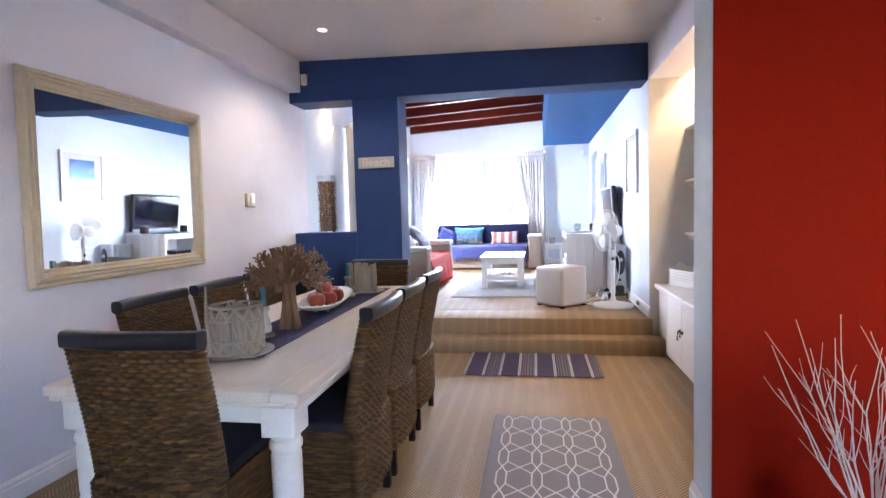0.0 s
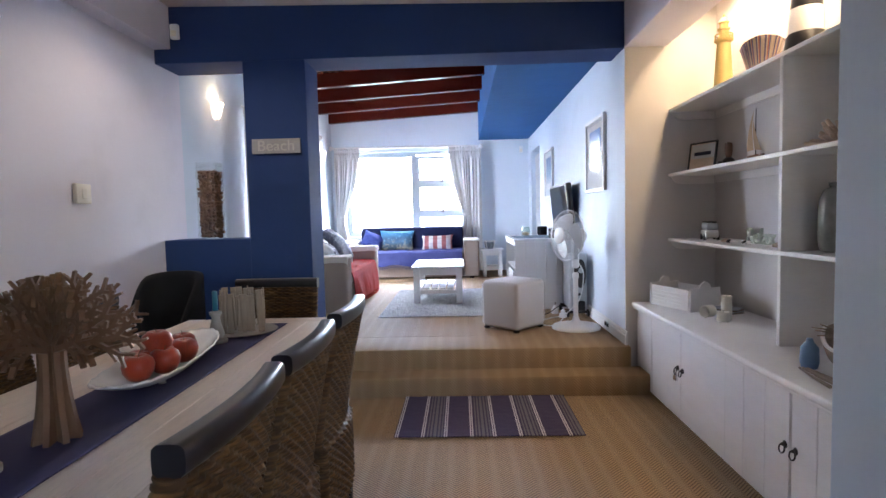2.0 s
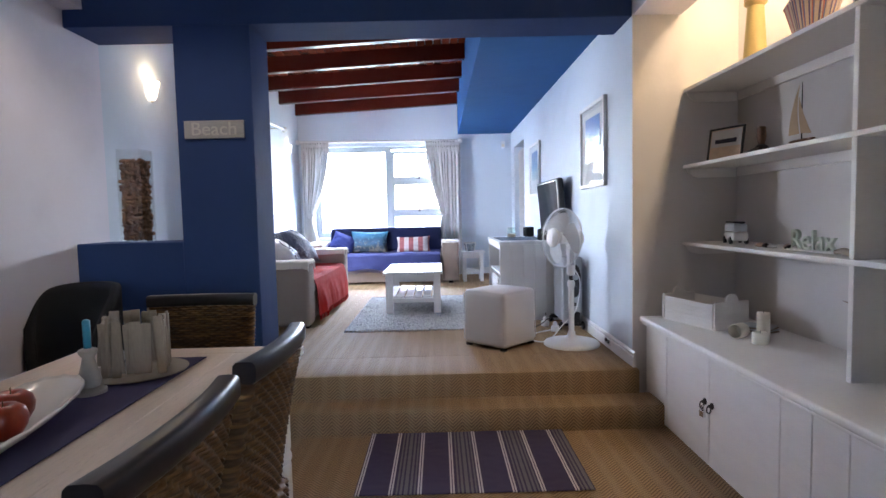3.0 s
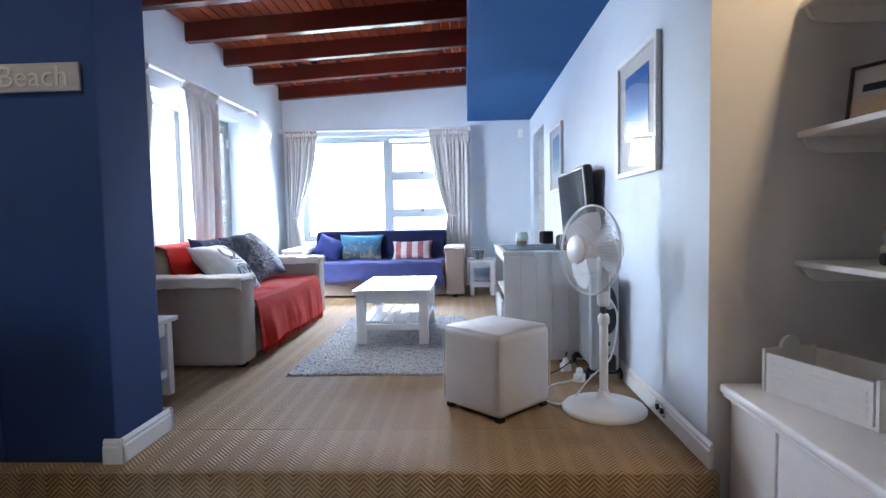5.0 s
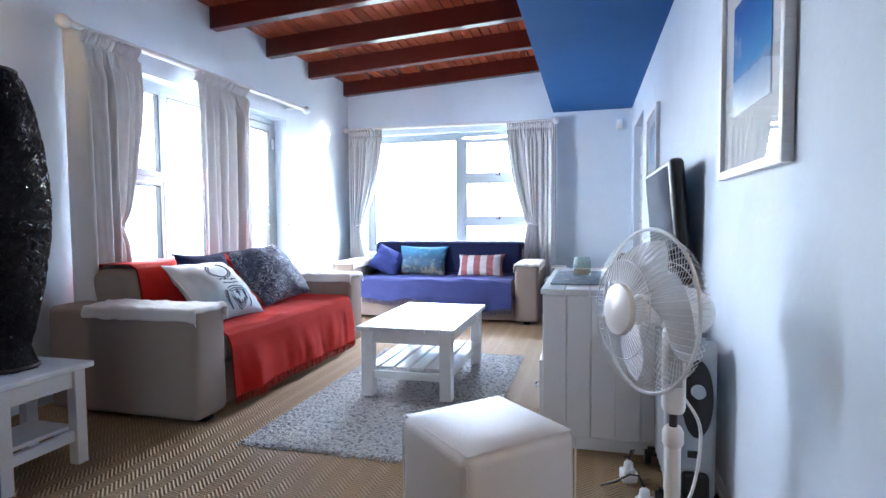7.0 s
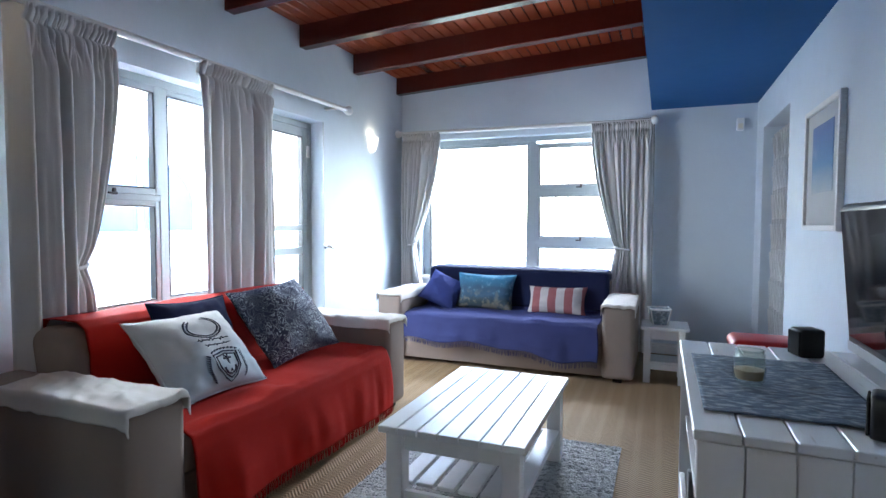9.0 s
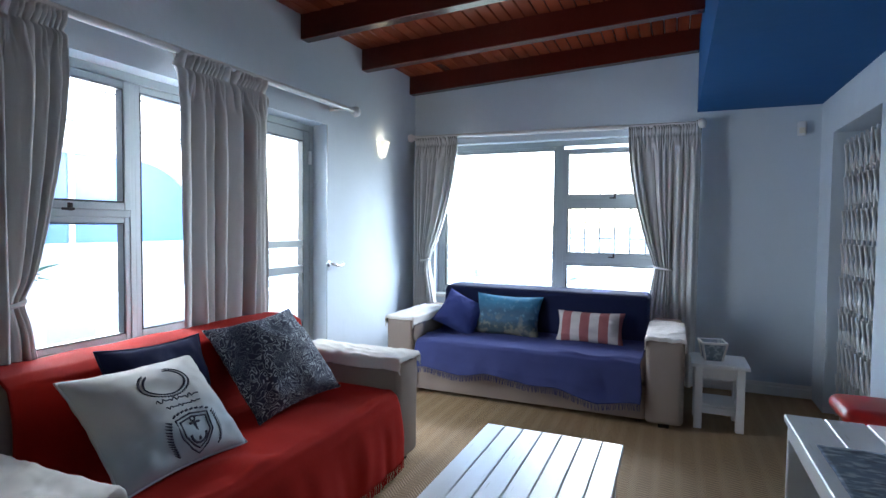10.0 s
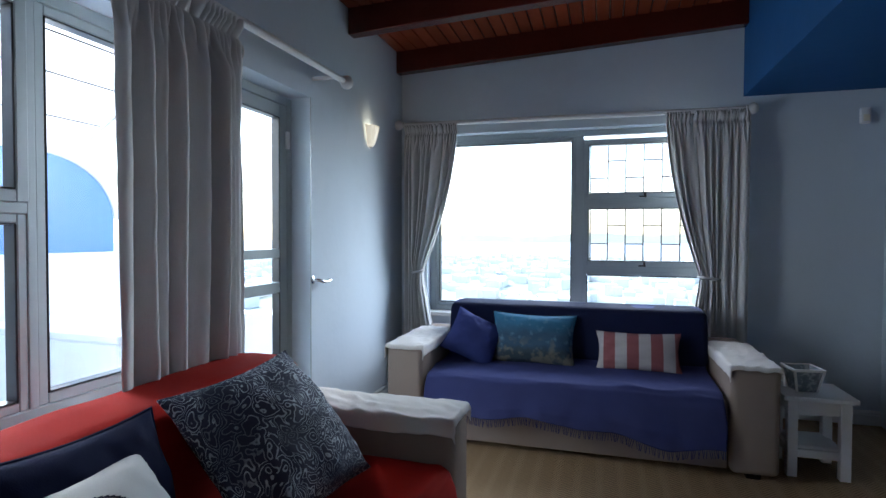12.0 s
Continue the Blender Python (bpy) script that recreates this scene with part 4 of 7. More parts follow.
def slat_table(name, where, turn, wx, wy, high, leg, label, boards=0, group="", shelf_slats=0):
    """A small white wooden table: top, aprons, four legs and a low shelf."""
    t = thing(name, where, turn, label, "table", group)
    if boards:
        w = wx / boards
        for i in range(boards):
            part("board", box(-wx / 2 + i * w + 0.0015, -wx / 2 + (i + 1) * w - 0.0015, -wy / 2, wy / 2, high - 0.028, high, 0.003, segments=1), M_PINE, t)
    else:
        part("tabletop", box(-wx / 2, wx / 2, -wy / 2, wy / 2, high - 0.026, high, 0.005), M_PINE, t)
    ix, iy = wx / 2 - 0.025 - leg / 2, wy / 2 - 0.025 - leg / 2
    for sx in (-1, 1):
        for sy in (-1, 1):
            part("leg", box(sx * ix - leg / 2, sx * ix + leg / 2, sy * iy - leg / 2, sy * iy + leg / 2, 0, high - 0.029, 0.004), M_GLOSS, t)
    a = 0.075
    for s in (-1, 1):
        part("apron", box(-ix + leg / 2, ix - leg / 2, s * iy - 0.01, s * iy + 0.01, high - 0.029 - a, high - 0.029, 0.002), M_GLOSS, t)
        part("apron", box(s * ix - 0.01, s * ix + 0.01, -iy + leg / 2, iy - leg / 2, high - 0.029 - a, high - 0.029, 0.002), M_GLOSS, t)
        part("rail", box(s * ix - 0.012, s * ix + 0.012, -iy + leg / 2, iy - leg / 2, 0.105, 0.15, 0.003), M_GLOSS, t)
        part("rail", box(-ix + leg / 2, ix - leg / 2, s * iy - 0.012, s * iy + 0.012, 0.105, 0.15, 0.003), M_GLOSS, t)
    if shelf_slats:
        w = (2 * ix + leg) / shelf_slats
        for i in range(shelf_slats):
            x0 = -ix - leg / 2 + i * w
            part("slat", box(x0 + 0.008, x0 + w - 0.008, -iy + leg / 2, iy - leg / 2, 0.151, 0.168, 0.003, segments=1), M_GLOSS, t)
    else:
        part("shelf", box(-ix + leg / 2, ix - leg / 2, -iy - 0.0, iy + 0.0, 0.151, 0.168, 0.003), M_GLOSS, t)
    return t


slat_table("coffee_table", (-0.385, 7.785, F + 0.012), 0, 0.60, 0.97, 0.42, 0.07, "white painted pine coffee table with a slatted shelf", 7, "", 6)
slat_table("side_table", (0.385, 10.04, F), 0, 0.35, 0.35, 0.445, 0.05, "small white wooden side table beside the sofa", 0, "side tables")
slat_table("side_table", (-1.66, 6.06, F), 0, 0.38, 0.42, 0.445, 0.05, "small white wooden side table under a tall lamp", 0, "side tables")


def glass_bowl():
    """A small square planter: white edges round dark mottled sides."""
    b = thing("square_bowl", (0.345, 10.03, F + 0.446), 8, "small square planter with grey mottled sides and white edges", "bowl")
    r0, r1, high = 0.052, 0.076, 0.125
    bm = bmesh.new()
    for q0, q1, z0 in ((r0, r1, 0.0), (r0 - 0.008, r1 - 0.007, 0.012)):
        merge(bm, lathe([(q0 * 1.414, z0), (q1 * 1.414, high)], 4, cap=False, m=pose(0, 0, 0, 0, 0, 45)))
    box(-r0 + 0.004, r0 - 0.004, -r0 + 0.004, r0 - 0.004, 0.0, 0.012, 0.002, bm)
    side = Mat("grey mottled glaze", (0.20, 0.23, 0.26), 0.25, 0.5, 26, 0.1)
    side.paint(side.mix(side.ramp(side.noise(38, 3), 0.5, 0.62), side.colour, (0.50, 0.53, 0.55), 0.8))
    part("bowl", bm, side.m, b)
    for s in (-1, 1):
        part("rim", box(-r1 - 0.006, r1 + 0.006, s * r1 - 0.006, s * r1 + 0.006, high - 0.012, high + 0.004, 0.003), M_CERAMIC, b)
        part("rim", box(s * r1 - 0.006, s * r1 + 0.006, -r1 + 0.007, r1 - 0.007, high - 0.012, high + 0.004, 0.003), M_CERAMIC, b)
        for t in (-1, 1):
            part("edge", tube([(s * r0, t * r0, 0.002), (s * r1, t * r1, high - 0.002)], 0.007, 6), M_CERAMIC, b)


glass_bowl()


def rattan_lamp():
    """A tall fish-shaped floor vase lamp woven from thin black cane."""
    p = thing("woven_lamp", (-1.70, 6.07, F + 0.446), 0, "tall black woven cane lamp on the side table", "lamp")
    prof = [(0.107, 0.0), (0.088, 0.04), (0.075, 0.09), (0.094, 0.16), (0.130, 0.32), (0.161, 0.53), (0.169, 0.70), (0.156, 0.89), (0.124, 1.08), (0.092, 1.19), (0.074, 1.23)]
    zs = [q[1] for q in prof]

    def radius(z):
        return float(np.interp(z, zs, [q[0] for q in prof]))

    part("lining", lathe([(r - 0.005, z) for r, z in prof], 28), M_CLOTHBLACK, p, "", 60)
    rng = random.Random(5)
    cane = bmesh.new()
    for i in range(1900):
        z, a = rng.uniform(0.01, 1.21), rng.uniform(0, 6.28)
        slope, length = rng.uniform(-0.07, 0.07), rng.uniform(0.4, 0.9)
        pts = []
        for s in range(9):
            zz = min(1.23, max(0.0, z + slope * s / 8 + 0.012 * math.sin(s * 2.1 + i)))
            r = radius(zz) + rng.uniform(-0.002, 0.006)
            pts.append((r * math.cos(a + length * s / 8), r * math.sin(a + length * s / 8), zz))
        tube(pts, 0.0019, 4, cane)
    tagged(part("woven_cane", cane, M_CANE, p, "glossy black woven cane"), kind="stuff")
    part("rim", tube([(0.072 * math.cos(k * math.pi / 12), 0.072 * math.sin(k * math.pi / 12), 1.232) for k in range(25)], 0.006), M_IRON, p, "", 60)
    part("foot_ring", tube([(0.105 * math.cos(k * math.pi / 12), 0.105 * math.sin(k * math.pi / 12), 0.008) for k in range(25)], 0.008), M_IRON, p, "", 60)


rattan_lamp()


def pouf():
    p = thing("pouf", (0.335, 6.01, F), 45, "white leatherette cube pouf on short dark feet", "pouf")
    h = 0.197
    bm = box(-h, h, -h, h, 0.018, 0.424, 0.036, segments=5)
    part("body", bm, M_LEATHER, p, "", 50)
    bm = sheet(lambda u, v: ((u - 0.5) * 0.37, (v - 0.5) * 0.37, 0.4225 + 0.016 * (max(0, (1 - (2 * u - 1) ** 4) * (1 - (2 * v - 1) ** 4)))), 16, 16)
    part("top_pad", bm, M_LEATHER, p, "", 180)
    for sx in (-1, 1):
        for sy in (-1, 1):
            part("foot", box(sx * 0.165 - 0.02, sx * 0.165 + 0.02, sy * 0.165 - 0.02, sy * 0.165 + 0.02, 0, 0.02, 0.004), M_DARKWOOD, p)
            part("seam", tube([(sx * (h - 0.005), sy * (h - 0.005), 0.05), (sx * (h - 0.005), sy * (h - 0.005), 0.40)], 0.003, 6), M_LEATHER, p)


pouf()


def stand_fan():
    f = thing("stand_fan", (0.865, 5.94, F), 0, "white pedestal fan with a milky blade and wire guard", "fan")
    part("base", lathe([(0.205, 0.0), (0.207, 0.012), (0.195, 0.026), (0.12, 0.040), (0.05, 0.052), (0.03, 0.075), (0.026, 0.10)], 48), M_PLASTIC, f, "", 50)
    part("pole", lathe([(0.021, 0.09), (0.021, 0.44)], 20), M_PLASTIC, f, "", 50)
    part("collar", lathe([(0.022, 0.43), (0.028, 0.44), (0.028, 0.47), (0.020, 0.485)], 20), M_PLASTIC, f, "", 50)
    part("inner_pole", lathe([(0.011, 0.48), (0.011, 0.54)], 16), M_IRON, f, "", 50)
    part("neck", box(-0.03, 0.03, -0.028, 0.028, 0.52, 0.76, 0.02, segments=3), M_PLASTIC, f, "", 50)
    m = pose(-0.02, 0.0, 0.80, 0, 0, -63) @ pose(0, 0, 0, 86, 0, 0) @ Matrix.Scale(1.04, 4)   # local z: the axis, towards the room
    head = part("motor", lathe([(0.02, -0.115), (0.045, -0.11), (0.06, -0.085), (0.065, -0.02), (0.05, 0.0)], 28, m=m), M_PLASTIC, f, "", 50)
    guard = bmesh.new()
    R = 0.208
    for k in range(72):
        a = 2 * math.pi * k / 72
        c, s = math.cos(a), math.sin(a)
        front = [(0.06 * c, 0.06 * s, 0.135), (0.13 * c, 0.13 * s, 0.128), (0.185 * c, 0.185 * s, 0.10), (R * c, R * s, 0.062)]
        rear = [(R * c, R * s, 0.058), (0.185 * c, 0.185 * s, 0.015), (0.12 * c, 0.12 * s, -0.005), (0.06 * c, 0.06 * s, -0.008)]
        tube(front, 0.0009, 4, guard)
        tube(rear, 0.0009, 4, guard)
    for r, z, q in ((R, 0.06, 0.005), (0.125, 0.129, 0.0016), (0.125, -0.005, 0.0016)):
        tube([(r * math.cos(t), r * math.sin(t), z) for t in [k * math.pi / 24 for k in range(49)]], q, 6, guard)
    guard.transform(m)
    tagged(part("guard", guard, M_GUARD, head, "fine pale grey wire guard"), kind="stuff")
    part("badge", lathe([(0.066, 0.128), (0.064, 0.142), (0.04, 0.150), (0.0, 0.152)], 28, m=m, cap=False), M_PLASTIC, head, "round white badge", 50)
    for k in range(3):
        a0 = k * 2 * math.pi / 3

        def blade(u, v, a0=a0):
            r = 0.035 + 0.145 * v
            a = a0 + (u - 0.5) * (1.15 + 0.5 * math.sin(v * 3.0))
            return (r * math.cos(a), r * math.sin(a), 0.055 + 0.05 * (u - 0.5))

        bm = sheet(blade, 10, 8)
        bm.transform(m)
        part("blade", bm, M_FANBLADE, head, "milky translucent fan blade", 180)
    part("hub", lathe([(0.04, 0.03), (0.04, 0.085), (0.02, 0.10)], 20, m=m), M_PLASTIC, head, "", 50)
    part("control_knob", box(-0.018, 0.018, -0.036, -0.028, 0.60, 0.72, 0.004), M_GREY, f)
    cord = [(0.03, 0.0, 0.56), (0.075, 0.03, 0.46), (0.05, 0.06, 0.25), (-0.03, 0.15, 0.12), (-0.14, 0.10, 0.02), (-0.24, 0.06, 0.012), (-0.28, 0.2, 0.012), (-0.20, 0.36, 0.012), (-0.08, 0.42, 0.02), (0.0, 0.45, 0.04)]
    smooth = []
    for i in range(len(cord) - 1):
        p0, p1, p2, p3 = (Vector(cord[max(0, min(len(cord) - 1, i + d))]) for d in (-1, 0, 1, 2))
        for s in range(6):
            t = s / 6
            smooth.append(0.5 * (2 * p1 + (p2 - p0) * t + (2 * p0 - 5 * p1 + 4 * p2 - p3) * t * t + (3 * p1 - p0 - 3 * p2 + p3) * t ** 3))
    part("cord", tube(smooth, 0.0045, 6), M_PLASTIC, f, "white power cord", 60)


stand_fan()


def heater():
    h = thing("oil_heater", (0.99, 6.45, F), 0, "grey oil-filled radiator heater on black castors", "heater")
    for i in range(7):
        y = i * 0.055
        part("fin", box(-0.075, 0.075, y - 0.008 + 0.02, y + 0.008 + 0.02, 0.07, 0.60, 0.007, segments=1), M_GREY, h)
        part("fin_rib", box(-0.03, 0.03, y - 0.022 + 0.02, y + 0.022 + 0.02, 0.10, 0.57, 0.01), M_GREY, h)
    part("control_panel", box(-0.085, 0.085, -0.045, 0.0, 0.06, 0.62, 0.02, segments=3), M_GREY, h, "", 50)
    bm = lathe([(0.055, 0.0), (0.06, 0.006), (0.05, 0.012)], 28)
    bm.transform(pose(0.02, -0.045, 0.42, 90, 0, 0) @ Matrix.Diagonal((0.85, 2.3, 1, 1)))
    part("dial_plate", bm, M_BLACK, h, "black oval control plate", 50)
    part("knob", lathe([(0.024, 0), (0.022, 0.02), (0.0, 0.022)], 20, m=pose(0.02, -0.056, 0.45, 90, 0, 0), cap=False), M_GREY, h, "", 50)
    part("switch", box(-0.01, 0.03, -0.052, -0.044, 0.21, 0.235, 0.002), M_BLACK, h)
    part("lower_cover", box(-0.03, 0.06, -0.06, -0.04, 0.06, 0.16, 0.015), M_BLACK, h)
    for y in (-0.01, 0.36):
        for sx in (-1, 1):
            part("castor", lathe([(0.028, -0.012), (0.03, 0), (0.028, 0.012)], 16, m=pose(sx * 0.10, y, 0.03, 0, 90, 0)), M_BLACK, h, "", 50)
        part("axle", box(-0.10, 0.10, y - 0.012, y + 0.012, 0.035, 0.072, 0.004), M_BLACK, h)


heater()


def plug(where, turn, label):
    p = thing("adaptor_plug", where, turn, label, "plug")
    part("body", box(-0.03, 0.03, -0.03, 0.03, 0, 0.05, 0.01), M_PLASTIC, p, "", 50)
    part("plug_top", lathe([(0.02, 0.05), (0.018, 0.075), (0.008, 0.085)], 14), M_PLASTIC, p, "", 50)
    part("cord", tube([(0, 0, 0.08), (0.02, 0.03, 0.11), (0.05, 0.08, 0.09), (0.06, 0.14, 0.04), (0.05, 0.2, 0.006)], 0.004, 6), M_BLACK, p, "black cord", 60)


plug((0.80, 6.62, F), 15, "white multi-plug adaptor on the floor")
plug((0.84, 6.40, F), 60, "white plug with a black cord on the floor")


def socket():
    s = thing("wall_socket", (RIGHT - 0.018, 5.80, F + 0.055), 0, "chrome double socket on the skirting board", "socket")
    part("plate", box(-0.008, 0.0, -0.06, 0.06, -0.025, 0.025, 0.003), M_CHROME, s)
    for y in (-0.03, 0.03):
        part("outlet", lathe([(0.014, 0), (0.014, 0.006), (0.008, 0.007)], 14, m=pose(-0.008, y, 0, 0, -90, 0)), M_IRON, s)


socket()


def dresser():
    """White plank-topped television cabinet; its front looks to -x."""
    d = thing("tv_cabinet", (0.44, 6.88, F), 0, "white tongue-and-groove cabinet with open shelves under the television", "cabinet")
    L, D, H = 1.08, 0.64, 0.735
    for i in range(6):
        w = (D + 0.02) / 6
        part("board", box(-0.01 + i * w + 0.002, -0.01 + (i + 1) * w - 0.002, -0.015, L + 0.015, H - 0.025, H, 0.003, segments=1), M_PINE, d)
    for y0, y1 in ((0.0, 0.024), (L - 0.024, L)):
        side = part("side_panel", box(0, D, y0 + (0.003 if y0 == 0 else 0), y1, 0.0, H - 0.026, 0.003), M_GLOSS, d)
        if y0 == 0:
            for i in range(6):
                w = D / 6
                part("plank", box(i * w + 0.0015, (i + 1) * w - 0.0015, -0.006, 0.002, 0.06, H - 0.03, 0.002, segments=1), M_GLOSS, side)
    part("plinth", box(0.012, D, 0.0245, L - 0.0245, 0.0, 0.06, 0.002), M_GLOSS, d)
    part("floor_board", box(0.005, D - 0.01, 0.0245, L - 0.0245, 0.061, 0.08, 0.002), M_GLOSS, d)
    part("shelf", box(0.02, D - 0.01, 0.0245, L - 0.0245, 0.40, 0.418, 0.002), M_GLOSS, d)
    part("back_panel", box(D - 0.009, D, 0.0245, L - 0.0245, 0.061, H - 0.027), M_GLOSS, d)
    part("divider", box(0.01, D - 0.01, L / 2 - 0.01, L / 2 + 0.01, 0.081, 0.399, 0.002), M_GLOSS, d)
    part("top_rail", box(0.0, 0.02, 0.0245, L - 0.0245, H - 0.07, H - 0.027, 0.002), M_GLOSS, d)
    dr = part("door", box(-0.018, 0.0, 0.03, L / 2 - 0.012, 0.085, 0.395, 0.004), M_GLOSS, d)
    part("knob", lathe([(0.006, 0), (0.014, 0.012), (0.012, 0.022), (0.0, 0.024)], 14, m=pose(-0.018, 0.09, 0.26, 0, -90, 0), cap=False), M_CHROME, dr, "", 50)
    for nm, z0, y0 in (("video_box", 0.081, 0.60), ("decoder_box", 0.419, 0.36)):
        b = thing(nm, (0.56, 6.88 + y0, F + z0), 0, "flat dark set-top box on the cabinet shelf", "set-top box")
        part("case", box(0, 0.26, 0, 0.36, 0.0, 0.055, 0.004), M_BLACK, b)
        part("front_panel", box(-0.004, 0.0, 0.01, 0.35, 0.006, 0.05, 0.001), M_SCREEN, b)


dresser()
TOP = F + 0.7355


def dresser_things():
    r = thing("cabinet_runner", (0.68, 7.36, TOP), 0, "mottled slate cloth laid over the cabinet", "runner")
    bm = sheet(lambda u, v: ((u - 0.5) * 0.43, (v - 0.5) * 0.68, 0.005 + 0.003 * noise.noise((u * 8, v * 9, 1))), 40, 40)
    solid(part("cloth", bm, M_DRESSRUN, r, "", 180), 0.003)
    j = thing("glass_jar", (0.61, 7.32, TOP + 0.008), 0, "round clear glass jar with brown sand", "jar")
    prof = [(1.02 * q, 1.15 * z) for q, z in [(0.034, 0.0), (0.043, 0.014), (0.046, 0.045), (0.042, 0.080), (0.038, 0.092)]]
    part("jar", lathe(prof + [(1.02 * q - 0.0005, 1.15 * z) for q, z in ((0.0355, 0.092), (0.0395, 0.079), (0.0435, 0.045), (0.040, 0.016), (0.0004, 0.008))], 28, cap=False), M_JARGLASS, j, "", 60)
    part("rim", tube([(0.0385 * math.cos(k * math.pi / 14), 0.0385 * math.sin(k * math.pi / 14), 0.106) for k in range(29)], 0.003, 6), M_JARGLASS, j, "", 60)
    part("sand", lathe([(0.0, 0.010), (0.038, 0.018), (0.042, 0.046), (0.0, 0.052)], 24, cap=False), M_SHELL, j, "", 60)
    for x, y, t in ((0.87, 7.84, 20), (0.86, 6.97, -18)):
        s = thing("loudspeaker", (x, y, TOP), t, "small black cube loudspeaker on the cabinet", "loudspeaker", "loudspeakers")
        bm = box(-0.045, 0.045, -0.042, 0.042, 0.0, 0.108, 0.012)
        part("case", bm, M_BLACK, s, "", 50)
        part("grille", box(-0.051, -0.044, -0.036, 0.036, 0.008, 0.10, 0.004), M_CLOTHBLACK, s)


dresser_things()


def television():
    t = thing("television", (RIGHT - 0.004, 7.42, 1.335), 0, "black flat television on a tilted wall bracket", "television")
    m = pose(-0.078, 0, 0, 0, -5, 0)
    part("wall_bracket", box(-0.062, 0.0, -0.12, 0.12, -0.10, 0.10, 0.006), M_IRON, t)
    bm = box(-0.035, 0.03, -0.50, 0.50, -0.28, 0.28, 0.024, segments=4)
    bm.transform(m)
    part("housing", bm, M_BLACK, t, "", 50)
    bm = box(-0.037, -0.033, -0.47, 0.47, -0.215, 0.255, 0.001)
    bm.transform(m)
    part("screen", bm, M_SCREEN, t, "glossy black screen")
    bm = box(-0.038, -0.034, -0.49, 0.49, -0.272, -0.235, 0.002)
    bm.transform(m)
    part("lower_bezel", bm, M_GREY, t, "grey lower bezel")
    bm = box(-0.040, -0.037, -0.04, 0.04, -0.258, -0.248, 0.001)
    bm.transform(m)
    part("badge", bm, M_CHROME, t, "plain silver badge bar")


television()


def sea_print():
    k = Mat("printed beach photograph", (0.02, 0.14, 0.50), 0.25, 0.1, 3, 0)
    x, y, z = k.axes()
    wob = k.maths("ADD", z, k.maths("MULTIPLY", k.noise(9, 4), 0.08))
    col = k.mix(k.ramp(wob, -0.10, 0.05), (0.62, 0.66, 0.68), (0.05, 0.26, 0.55))
    col = k.mix(k.ramp(wob, 0.05, 0.22), col, (0.01, 0.10, 0.42))
    k.paint(k.mix(k.ramp(k.noise(7, 4), 0.58, 0.72), col, (0.6, 0.66, 0.72), 0.4))
    return k.m


M_SEAPRINT = sea_print()


def picture(y, z, w, h):
    p = thing("framed_picture", (RIGHT - 0.001, y, z), 0, "blue beach photograph in a white mount and pale frame", "picture", "beach pictures")
    f = 0.028
    for s in (-1, 1):
        part("frame_side", box(-0.028, 0.0, s * (w / 2 - f / 2) - f / 2, s * (w / 2 - f / 2) + f / 2, -h / 2, h / 2, 0.003), M_GREYFRAME, p)
        part("frame_rail", box(-0.028, 0.0, -w / 2 + f, w / 2 - f, s * (h / 2 - f / 2) - f / 2, s * (h / 2 - f / 2) + f / 2, 0.003), M_GREYFRAME, p)
    part("mount", box(-0.012, -0.004, -w / 2 + f, w / 2 - f, -h / 2 + f, h / 2 - f), M_CANVAS, p, "white card mount")
    part("print", box(-0.015, -0.012, -w * 0.29, w * 0.29, -h * 0.20, h * 0.34), M_SEAPRINT, p, "blue sea and sky print")
    bm = bmesh.new()
    bm.faces.new([bm.verts.new(c) for c in ((-0.02, -w / 2 + f, -h / 2 + f), (-0.02, w / 2 - f, -h / 2 + f), (-0.02, w / 2 - f, h / 2 - f), (-0.02, -w / 2 + f, h / 2 - f))])
    g = part("glazing", bm, M_GLASS, p, "picture glass")
    g.visible_shadow = False


M_GREYFRAME = limed_oak("pale grey frame wood", (0.70, 0.71, 0.72))
picture(6.19, 1.805, 0.66, 0.65)
picture(8.73, 1.83, 0.66, 0.65)


def wall_sconce(where, glow, label):
    s = thing("wall_sconce", where, 0, label, "wall lamp", "wall lamps")
    part("back_plate", lathe([(0.035, 0), (0.035, 0.012), (0.02, 0.018)], 20, m=pose(0, 0, -0.02, 0, 90, 0)), M_BULB, s, "", 50)

    def shell(u, v):
        a = math.pi * (u - 0.5)
        r = 0.080 * (0.25 + 0.75 * v ** 0.5)
        scallop = 1 + 0.05 * math.cos(a * 14) * v
        return (0.012 + r * math.cos(a) * 0.85 * scallop, r * math.sin(a) * scallop, -0.08 + 0.15 * v)

    solid(part("shade", sheet(shell, 36, 12), glow, s, "lit frosted shell shade", 180), 0.004)
    part("finial", lathe([(0.0, -0.095), (0.012, -0.085), (0.008, -0.07)], 12, m=pose(0.025, 0, 0), cap=False), M_BULB, s, "", 60)


wall_sconce((LEFT, 6.33, 2.33), M_GLOWWARM, "lit frosted shell wall lamp beside the niche")
wall_sconce((LEFT, 10.26, 2.33), M_GLOW, "lit frosted shell wall lamp beside the window")


